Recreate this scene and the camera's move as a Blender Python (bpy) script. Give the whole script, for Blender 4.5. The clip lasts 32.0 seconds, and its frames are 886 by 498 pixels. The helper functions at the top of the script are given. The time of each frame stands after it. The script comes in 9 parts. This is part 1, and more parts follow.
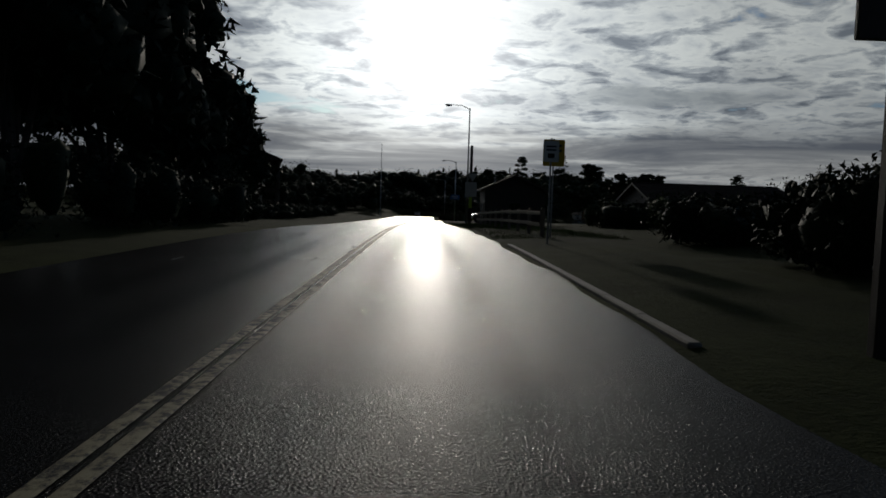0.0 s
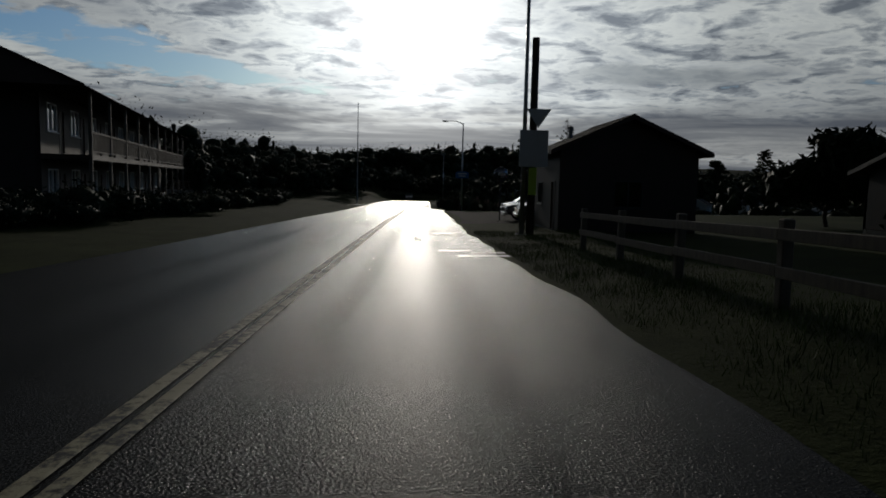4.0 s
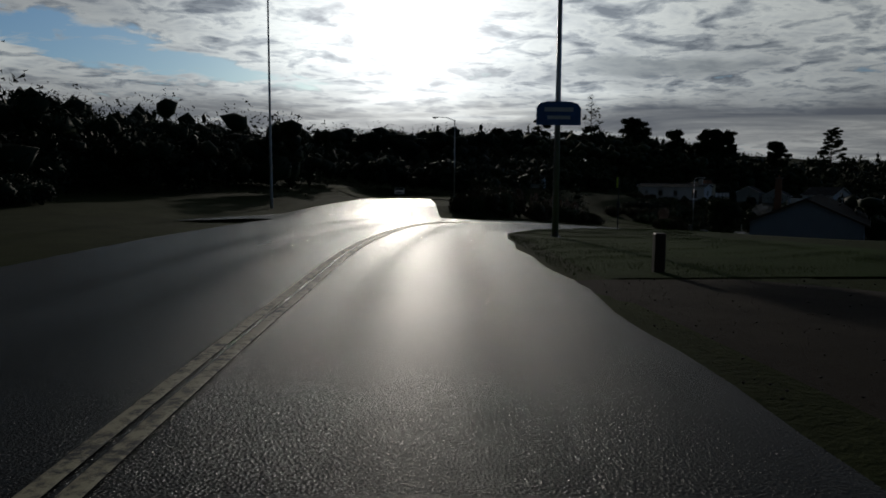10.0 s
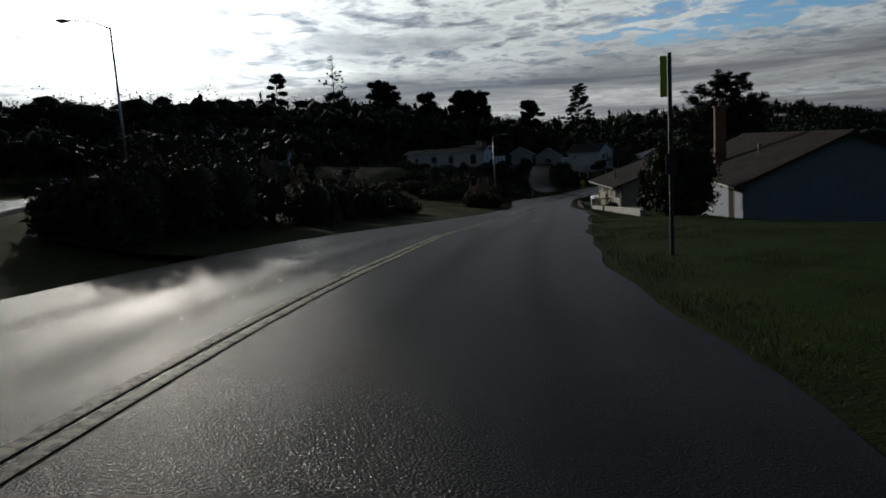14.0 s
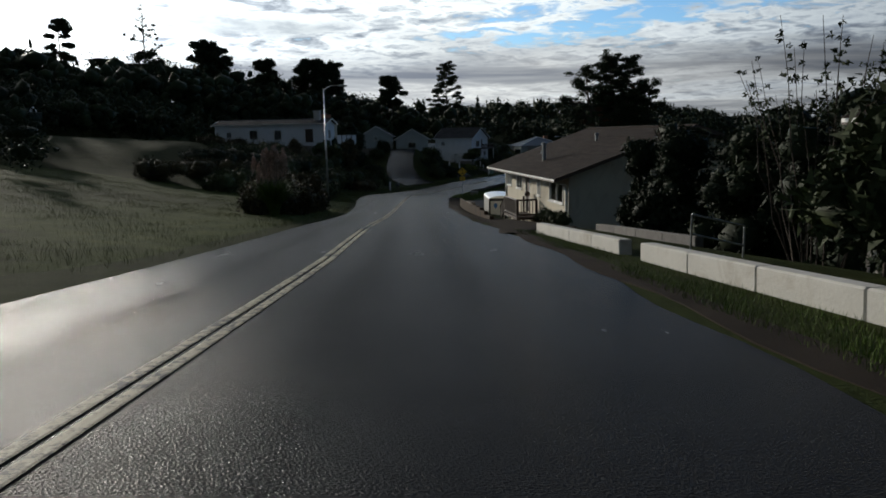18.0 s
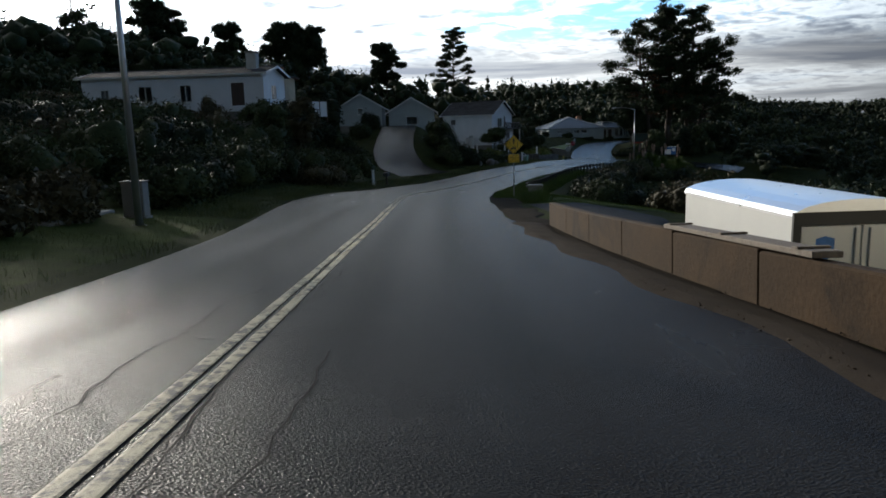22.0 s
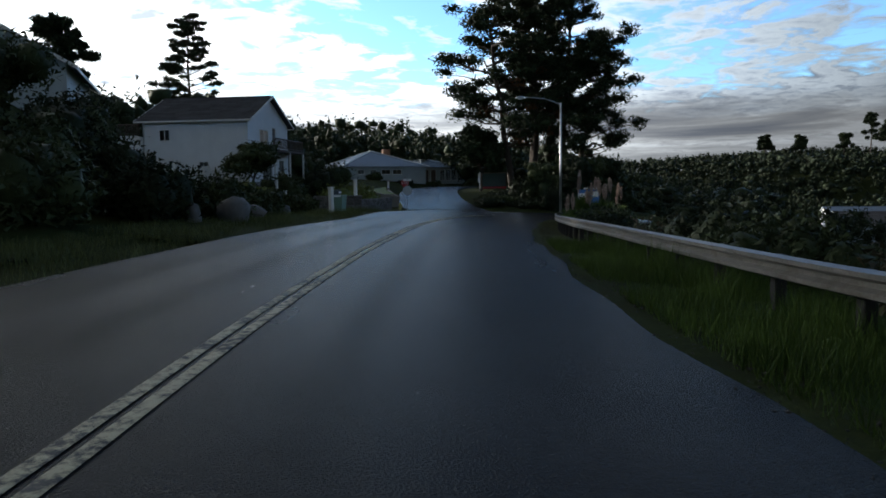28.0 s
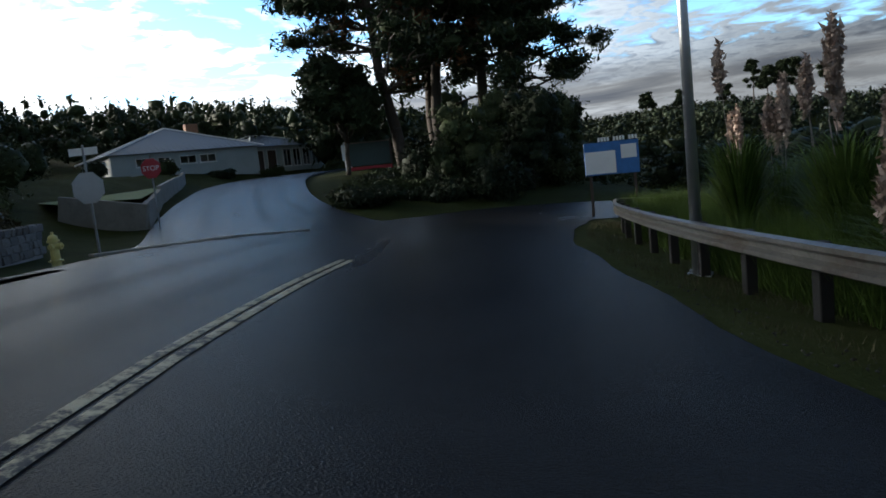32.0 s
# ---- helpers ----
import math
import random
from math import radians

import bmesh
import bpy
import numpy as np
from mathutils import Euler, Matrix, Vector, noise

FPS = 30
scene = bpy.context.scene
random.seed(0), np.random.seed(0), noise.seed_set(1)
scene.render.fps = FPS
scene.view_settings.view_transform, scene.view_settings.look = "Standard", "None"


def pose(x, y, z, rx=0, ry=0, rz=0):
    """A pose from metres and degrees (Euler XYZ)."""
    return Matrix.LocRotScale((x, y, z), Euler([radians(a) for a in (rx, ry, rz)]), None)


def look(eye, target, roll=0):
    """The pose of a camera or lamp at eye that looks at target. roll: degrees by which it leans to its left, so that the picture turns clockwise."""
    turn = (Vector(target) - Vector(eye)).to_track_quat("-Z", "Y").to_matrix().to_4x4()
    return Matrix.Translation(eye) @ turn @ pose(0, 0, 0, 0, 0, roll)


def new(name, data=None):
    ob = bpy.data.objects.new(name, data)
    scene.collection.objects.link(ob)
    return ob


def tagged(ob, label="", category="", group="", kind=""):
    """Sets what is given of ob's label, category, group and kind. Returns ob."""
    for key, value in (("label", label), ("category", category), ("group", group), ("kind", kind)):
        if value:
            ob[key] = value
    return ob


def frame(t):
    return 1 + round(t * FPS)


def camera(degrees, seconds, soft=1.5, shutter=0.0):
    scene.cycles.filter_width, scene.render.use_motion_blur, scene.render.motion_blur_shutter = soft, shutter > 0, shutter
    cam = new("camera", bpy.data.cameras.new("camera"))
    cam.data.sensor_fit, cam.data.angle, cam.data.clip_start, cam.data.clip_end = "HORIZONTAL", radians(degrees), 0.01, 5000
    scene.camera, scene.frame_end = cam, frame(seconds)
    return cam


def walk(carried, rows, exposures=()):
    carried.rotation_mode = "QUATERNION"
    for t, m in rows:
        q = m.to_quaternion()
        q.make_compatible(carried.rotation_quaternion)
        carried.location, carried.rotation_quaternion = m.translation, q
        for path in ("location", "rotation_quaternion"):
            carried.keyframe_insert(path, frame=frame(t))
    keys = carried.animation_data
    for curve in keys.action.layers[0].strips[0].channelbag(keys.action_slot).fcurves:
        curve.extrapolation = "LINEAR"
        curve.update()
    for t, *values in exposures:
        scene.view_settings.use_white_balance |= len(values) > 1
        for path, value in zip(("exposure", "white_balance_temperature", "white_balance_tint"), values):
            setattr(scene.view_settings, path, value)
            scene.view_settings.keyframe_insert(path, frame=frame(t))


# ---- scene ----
cam = camera(64.3, 32.0, soft=1.7)
PATH = [
    (0.0, pose(-1.944, -125.509, 3.707, 86.041, -1.830, -1.155)),
    (0.5, pose(-1.920, -121.184, 3.759, 85.847, -1.736, -0.919)),
    (1.0, pose(-1.885, -116.699, 3.741, 85.504, -1.554, -0.797)),
    (1.5, pose(-2.000, -111.915, 3.710, 85.259, -1.504, -0.833)),
    (2.0, pose(-2.092, -107.133, 3.712, 85.023, -1.392, -1.021)),
    (2.5, pose(-2.130, -102.316, 3.688, 84.852, -1.287, -1.121)),
    (3.0, pose(-2.137, -97.463, 3.655, 84.702, -1.003, -1.335)),
    (3.5, pose(-2.143, -92.615, 3.617, 84.582, -1.186, -1.610)),
    (5.5, pose(-2.447, -73.334, 3.063, 84.368, -1.374, -1.862)),
    (6.0, pose(-2.429, -68.543, 2.992, 84.304, -1.171, -1.927)),
    (6.5, pose(-2.430, -63.764, 2.919, 84.258, -1.170, -1.932)),
    (7.0, pose(-2.436, -58.956, 2.828, 84.185, -0.755, -1.935)),
    (7.5, pose(-2.435, -54.093, 2.716, 84.148, -0.621, -1.965)),
    (8.0, pose(-2.446, -49.180, 2.611, 84.141, -0.700, -1.909)),
    (8.5, pose(-2.418, -44.196, 2.492, 84.206, -0.746, -1.887)),
    (9.0, pose(-2.383, -39.191, 2.372, 84.105, -0.360, -1.901)),
    (9.5, pose(-2.354, -34.208, 2.263, 84.077, -0.324, -2.010)),
    (10.0, pose(-2.317, -29.257, 2.153, 84.063, -0.378, -2.105)),
    (10.5, pose(-2.268, -24.350, 2.043, 84.063, -0.342, -2.286)),
    (11.0, pose(-2.150, -19.501, 1.959, 84.284, 0.126, -3.004)),
    (11.5, pose(-1.948, -14.650, 1.847, 83.777, 1.068, -4.319)),
    (12.0, pose(-1.586, -9.772, 1.700, 83.484, 1.986, -6.965)),
    (12.5, pose(-0.952, -4.875, 1.528, 83.203, 3.288, -10.576)),
    (13.0, pose(0.014, 0.016, 1.312, 82.530, 3.875, -14.549)),
    (13.5, pose(1.308, 4.875, 1.048, 82.038, 3.695, -18.910)),
    (14.0, pose(2.907, 9.669, 0.719, 81.847, 3.547, -23.069)),
    (14.5, pose(4.925, 14.142, 0.411, 81.881, 3.227, -27.470)),
    (15.0, pose(7.152, 18.560, 0.098, 81.724, 2.394, -30.643)),
    (15.5, pose(9.635, 22.794, -0.216, 81.547, 1.706, -33.551)),
    (17.5, pose(20.277, 39.222, -1.693, 81.003, 1.094, -34.355)),
    (18.0, pose(22.932, 43.416, -2.068, 80.750, 1.053, -34.141)),
    (18.5, pose(25.612, 47.713, -2.477, 80.695, 0.892, -34.033)),
    (19.0, pose(28.329, 52.127, -2.889, 80.780, 0.917, -34.029)),
    (19.5, pose(31.079, 56.618, -3.266, 80.713, 1.047, -34.073)),
    (20.0, pose(33.808, 61.092, -3.665, 80.621, 0.878, -34.017)),
    (20.5, pose(36.553, 65.567, -4.107, 80.405, 1.032, -33.960)),
    (21.0, pose(39.361, 70.027, -4.533, 80.253, 1.418, -34.062)),
    (21.5, pose(42.192, 74.596, -5.020, 80.302, 1.567, -34.140)),
    (22.0, pose(45.053, 79.217, -5.503, 80.404, 1.599, -34.081)),
    (22.5, pose(47.932, 83.852, -5.930, 80.582, 1.464, -34.053)),
    (23.0, pose(50.793, 88.460, -6.339, 80.764, 1.503, -34.092)),
    (23.5, pose(53.685, 92.941, -6.708, 81.119, 1.331, -34.011)),
    (24.0, pose(56.564, 97.376, -7.046, 81.399, 1.983, -34.296)),
    (24.5, pose(59.426, 101.813, -7.311, 82.180, 2.282, -35.441)),
    (25.0, pose(62.540, 106.139, -7.525, 82.683, 2.683, -37.344)),
    (25.5, pose(65.683, 110.334, -7.766, 82.886, 2.910, -39.572)),
    (27.5, pose(80.145, 125.271, -8.806, 84.483, 0.699, -50.860)),
    (28.0, pose(84.155, 128.557, -8.865, 84.810, 0.735, -52.885)),
    (28.5, pose(88.229, 131.755, -8.906, 84.938, 1.154, -54.546)),
    (29.0, pose(92.348, 134.786, -8.949, 84.709, 1.787, -55.984)),
    (29.5, pose(96.446, 137.682, -9.002, 84.402, 2.197, -57.326)),
    (30.0, pose(100.561, 140.477, -9.080, 84.171, 2.789, -58.539)),
    (30.5, pose(104.703, 143.145, -9.192, 83.867, 3.479, -59.573)),
    (31.0, pose(108.868, 145.741, -9.324, 83.670, 4.186, -60.737)),
    (31.5, pose(113.135, 148.217, -9.464, 83.381, 5.145, -61.834)),
    (32.0, pose(117.476, 150.596, -9.632, 83.130, 6.014, -63.118)),
]
EXPOSURES = [(0, -1.8), (10, -1.7), (12, -1.5), (14, -0.95), (17.5, -0.15), (20.5, 0.45), (22.5, 0.85), (25, 1.0), (28, 1.08), (32, 1.45)]
walk(cam, PATH, EXPOSURES)

# ---- sky and sun ----
SUN_AZ, SUN_EL = radians(-0.4), radians(12.5)      # azimuth to the right of +y, elevation
SUN_DIR = Vector((math.sin(SUN_AZ) * math.cos(SUN_EL), math.cos(SUN_AZ) * math.cos(SUN_EL), math.sin(SUN_EL)))


class Nodes:
    """A short way to wire nodes."""

    def __init__(self, tree):
        self.t = tree
        tree.nodes.clear()

    def add(self, kind, **values):
        n = self.t.nodes.new(kind)
        for k, v in values.items():
            if k == "op":
                n.operation = v
            elif k == "blend":
                n.blend_type = v
            elif k == "ramp":
                while len(n.color_ramp.elements) < len(v):
                    n.color_ramp.elements.new(0.5)
                for el, (p, c) in zip(n.color_ramp.elements, v):
                    el.position, el.color = p, (*c, 1) if len(c) == 3 else c
            else:
                n.inputs[int(k[1:]) if k[0] == "i" and k[1:].isdigit() else k.replace("_", " ")].default_value = v
        return n

    def link(self, a, b):
        self.t.links.new(a, b)

    def math(self, op, a, b=0.0, clamp=False):
        n = self.t.nodes.new("ShaderNodeMath")
        n.operation, n.use_clamp = op, clamp
        for i, x in enumerate((a, b)):
            if isinstance(x, (int, float)):
                n.inputs[i].default_value = x
            else:
                self.link(x, n.inputs[i])
        return n.outputs[0]

    def mix(self, f, a, b, blend="MIX"):
        n = self.t.nodes.new("ShaderNodeMix")
        n.data_type, n.blend_type = "RGBA", blend
        for sock, x in ((n.inputs[0], f), (n.inputs[6], a), (n.inputs[7], b)):
            if isinstance(x, (int, float)):
                sock.default_value = x
            elif isinstance(x, tuple):
                sock.default_value = (*x, 1)
            else:
                self.link(x, sock)
        return n.outputs[2]

    def ramp(self, f, stops):
        n = self.add("ShaderNodeValToRGB", ramp=stops)
        self.link(f, n.inputs[0])
        return n.outputs[0]

    def noise(self, vec, scale, detail=4.0, rough=0.55, distortion=0.0):
        n = self.add("ShaderNodeTexNoise", Scale=scale, Detail=detail, Roughness=rough, Distortion=distortion)
        if vec is not None:
            self.link(vec, n.inputs["Vector"])
        return n.outputs[0]


def make_world():
    w = bpy.data.worlds.new("sky")
    scene.world = w
    w.use_nodes = True
    k = Nodes(w.node_tree)
    out = k.add("ShaderNodeOutputWorld")
    sky = k.t.nodes.new("ShaderNodeTexSky")
    sky.sky_type, sky.sun_disc = "NISHITA", False
    sky.sun_elevation, sky.sun_rotation = SUN_EL, SUN_AZ
    sky.altitude, sky.air_density, sky.dust_density, sky.ozone_density = 20, 1.0, 0.6, 1.6
    co = k.add("ShaderNodeTexCoord").outputs["Generated"]
    sep = k.add("ShaderNodeSeparateXYZ")
    k.link(co, sep.inputs[0])
    x, y, z = sep.outputs
    zz = k.math("ADD", k.math("MAXIMUM", z, 0.0), 0.10)
    flat = k.add("ShaderNodeCombineXYZ")
    k.link(k.math("DIVIDE", x, zz), flat.inputs[0])
    k.link(k.math("DIVIDE", y, zz), flat.inputs[1])
    flat.inputs[2].default_value = 3.7
    sheet = k.noise(flat.outputs[0], 0.9, 4, 0.5, 0.5)               # broad folds of the cloud deck
    puff = k.noise(flat.outputs[0], 4.3, 7, 0.57, 0.45)              # ripples and tufts
    fine = k.noise(flat.outputs[0], 14.0, 5, 0.6, 0.3)
    stretch = k.add("ShaderNodeVectorMath", op="MULTIPLY")
    k.link(co, stretch.inputs[0])
    stretch.inputs[1].default_value = (7.0, 7.0, 30.0)
    wob = k.math("SUBTRACT", k.noise(stretch.outputs[0], 1.0, 5, 0.6, 0.3), 0.5)
    zw = k.math("ADD", z, k.math("MULTIPLY", wob, 0.05))
    # a long blue rift low on the left of the sun
    rift_z = k.math("SUBTRACT", 0.099, k.math("MULTIPLY", x, 0.15))
    rift_w = k.math("ADD", 0.011, k.math("MULTIPLY", k.math("MAXIMUM", k.math("SUBTRACT", -0.05, x), 0.0), 0.06))
    rift = k.math("DIVIDE", k.math("ABSOLUTE", k.math("SUBTRACT", zw, rift_z)), rift_w)
    rift = k.math("MULTIPLY", k.math("SUBTRACT", 1.3, rift, True), k.ramp(k.math("ADD", x, 1.0), [(0.80, (1, 1, 1)), (0.98, (0, 0, 0))]))
    # the deck breaks up well to the right of the sun
    gap = k.math("MULTIPLY", k.ramp(x, [(0.46, (0, 0, 0)), (0.62, (0.85, 0.85, 0.85))]), k.ramp(zw, [(0.095, (0, 0, 0)), (0.135, (1, 1, 1))]))
    high = k.math("MULTIPLY", k.ramp(x, [(0.22, (0, 0, 0)), (0.40, (0.5, 0.5, 0.5))]), k.ramp(zw, [(0.19, (0, 0, 0)), (0.24, (1, 1, 1))]))
    clear = k.math("MAXIMUM", k.math("MAXIMUM", rift, gap), high)
    dens = k.math("ADD", k.math("MULTIPLY", k.math("SUBTRACT", sheet, 0.5), 0.9), k.math("MULTIPLY", k.math("SUBTRACT", puff, 0.5), 1.3))
    dens = k.math("SUBTRACT", k.math("ADD", dens, 0.85), k.math("MULTIPLY", clear, 0.52))
    mask = k.ramp(dens, [(0.36, (0, 0, 0)), (0.56, (1, 1, 1))])
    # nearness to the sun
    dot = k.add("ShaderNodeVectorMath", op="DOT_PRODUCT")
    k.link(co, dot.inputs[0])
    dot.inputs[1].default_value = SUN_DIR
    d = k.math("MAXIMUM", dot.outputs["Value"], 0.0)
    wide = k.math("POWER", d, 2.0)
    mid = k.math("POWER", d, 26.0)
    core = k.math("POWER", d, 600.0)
    tuft = k.math("ADD", k.math("MULTIPLY", puff, 0.82), k.math("MULTIPLY", fine, 0.18))
    shade = k.ramp(tuft, [(0.36, (0.30, 0.33, 0.39)), (0.45, (0.66, 0.69, 0.74)), (0.52, (1.06, 1.07, 1.07)), (0.60, (0.90, 0.92, 0.95)), (0.70, (0.50, 0.54, 0.61))])
    shade = k.mix(1.0, shade, k.ramp(sheet, [(0.36, (0.72, 0.73, 0.76)), (0.58, (1.10, 1.10, 1.10))]), "MULTIPLY")
    # one long grey streak to the right of the sun
    ex = k.math("DIVIDE", k.math("SUBTRACT", x, 0.32), 0.13)
    ez = k.math("DIVIDE", k.math("SUBTRACT", zw, 0.146), 0.013)
    streak = k.math("SUBTRACT", 1.25, k.math("ADD", k.math("MULTIPLY", ex, ex), k.math("MULTIPLY", ez, ez)), True)
    shade = k.mix(k.math("MULTIPLY", streak, 0.75), shade, (0.46, 0.49, 0.53))
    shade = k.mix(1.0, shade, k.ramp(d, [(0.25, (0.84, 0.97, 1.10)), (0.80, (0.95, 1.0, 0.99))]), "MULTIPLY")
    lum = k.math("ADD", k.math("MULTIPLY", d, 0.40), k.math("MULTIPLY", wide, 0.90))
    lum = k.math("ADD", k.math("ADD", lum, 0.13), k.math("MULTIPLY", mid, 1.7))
    lum = k.math("MULTIPLY", lum, k.ramp(z, [(0.27, (1, 1, 1)), (0.60, (0.16, 0.16, 0.16))]))      # sky dimmed overhead, above the view, to keep the ground dark
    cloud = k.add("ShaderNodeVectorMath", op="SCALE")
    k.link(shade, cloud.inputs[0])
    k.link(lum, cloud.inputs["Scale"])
    blue = k.add("ShaderNodeVectorMath", op="SCALE")
    k.link(sky.outputs[0], blue.inputs[0])
    blue.inputs["Scale"].default_value = 0.13
    deep = k.add("ShaderNodeVectorMath", op="MULTIPLY")
    k.link(blue.outputs[0], deep.inputs[0])
    deep.inputs[1].default_value = (0.62, 0.92, 1.30)
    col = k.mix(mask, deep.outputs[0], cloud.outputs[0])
    # long grey banks low over the horizon, their upper rims lit
    strip = k.add("ShaderNodeCombineXYZ")
    k.link(k.math("MULTIPLY", x, 2.6), strip.inputs[0])
    k.link(k.math("MULTIPLY", y, 2.6), strip.inputs[1])
    k.link(k.math("MULTIPLY", z, 34.0), strip.inputs[2])
    bank = k.noise(strip.outputs[0], 1.0, 7, 0.58, 0.5)
    low = k.ramp(zw, [(0.0, (1, 1, 1)), (0.085, (1, 1, 1)), (0.118, (0, 0, 0))])
    bmask = k.math("MULTIPLY", k.ramp(bank, [(0.30, (0.25, 0.25, 0.25)), (0.50, (1, 1, 1))]), low, True)
    grey = k.add("ShaderNodeVectorMath", op="SCALE")
    k.link(k.ramp(bank, [(0.36, (1.05, 1.05, 1.02)), (0.48, (0.62, 0.66, 0.70)), (0.62, (0.30, 0.34, 0.41))]), grey.inputs[0])
    k.link(k.math("ADD", 0.13, k.math("MULTIPLY", wide, 0.95)), grey.inputs["Scale"])
    col = k.mix(bmask, col, grey.outputs[0])
    # the sun's glare in thin cloud
    glare = k.math("MULTIPLY", core, 7.0)
    glare = k.math("ADD", glare, k.math("MULTIPLY", k.math("POWER", d, 90.0), 1.6))
    gcol = k.add("ShaderNodeVectorMath", op="SCALE")
    gcol.inputs[0].default_value = (1.0, 0.98, 0.94)
    k.link(glare, gcol.inputs["Scale"])
    add = k.add("ShaderNodeVectorMath", op="ADD")
    k.link(col, add.inputs[0])
    k.link(gcol.outputs[0], add.inputs[1])
    bg = k.add("ShaderNodeBackground", Strength=1.0)
    k.link(add.outputs[0], bg.inputs[0])
    k.link(bg.outputs[0], out.inputs[0])


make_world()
sun = new("sun", bpy.data.lights.new("sun", "SUN"))
sun.data.energy, sun.data.angle, sun.data.color = 2.3, radians(1.2), (1.0, 0.93, 0.82)
sun.matrix_world = look(SUN_DIR * 300, (0, 0, 0))


# ---- materials ----
def material(name, base, rough=0.7, metal=0.0, var=0.25, scale=1.5, fine=40.0, bump=0.15, bump_scale=None, tint=None,
             spec=0.5, coat=0.0, stain=None, alpha=None, island=0.0, per_object=0.0, transmission=0.0, emit=0.0, axis=None):
    """A procedural surface: colour that varies at two scales, roughness with it, and fine relief."""
    m = bpy.data.materials.new(name)
    m.use_nodes = True
    k = Nodes(m.node_tree)
    out = k.add("ShaderNodeOutputMaterial")
    p = k.add("ShaderNodeBsdfPrincipled", Metallic=metal, Roughness=rough)
    p.inputs["Specular IOR Level"].default_value = spec
    p.inputs["Coat Weight"].default_value = coat
    p.inputs["Transmission Weight"].default_value = transmission
    k.link(p.outputs[0], out.inputs[0])
    co = k.add("ShaderNodeTexCoord").outputs["Object"]
    if axis:
        mp = k.add("ShaderNodeMapping", Scale=axis)
        k.link(co, mp.inputs[0])
        co = mp.outputs[0]
    big = k.noise(co, scale, 3, 0.6, 0.3)
    small = k.noise(co, fine, 4, 0.65)
    dark = tuple(c * (1 - var) for c in base)
    light = tuple(min(1, c * (1 + var)) for c in (tint or base))
    f = k.math("ADD", k.math("MULTIPLY", big, 0.6), k.math("MULTIPLY", small, 0.4))
    col = k.ramp(f, [(0.30, dark), (0.70, light)])
    if stain:
        s = k.noise(co, scale * 0.6, 6, 0.7, 1.0)
        col = k.mix(k.ramp(s, [(0.52, (0, 0, 0)), (0.68, (0.8, 0.8, 0.8))]), col, stain)
    if island or per_object:
        r = k.add("ShaderNodeNewGeometry").outputs["Random Per Island"] if island else k.add("ShaderNodeObjectInfo").outputs["Random"]
        amount = island or per_object
        hv = k.add("ShaderNodeHueSaturation")
        k.link(k.math("ADD", 1 - amount, k.math("MULTIPLY", r, 2 * amount)), hv.inputs["Value"])
        k.link(col, hv.inputs["Color"])
        col = hv.outputs[0]
    k.link(col, p.inputs["Base Color"])
    k.link(k.math("ADD", rough - 0.08, k.math("MULTIPLY", big, 0.16), True), p.inputs["Roughness"])
    if bump:
        b = k.add("ShaderNodeBump", Strength=bump, Distance=0.02)
        k.link(k.noise(co, bump_scale or fine, 5, 0.6), b.inputs["Height"])
        k.link(b.outputs[0], p.inputs["Normal"])
    if emit:
        p.inputs["Emission Color"].default_value = (*base, 1)
        p.inputs["Emission Strength"].default_value = emit
    return m


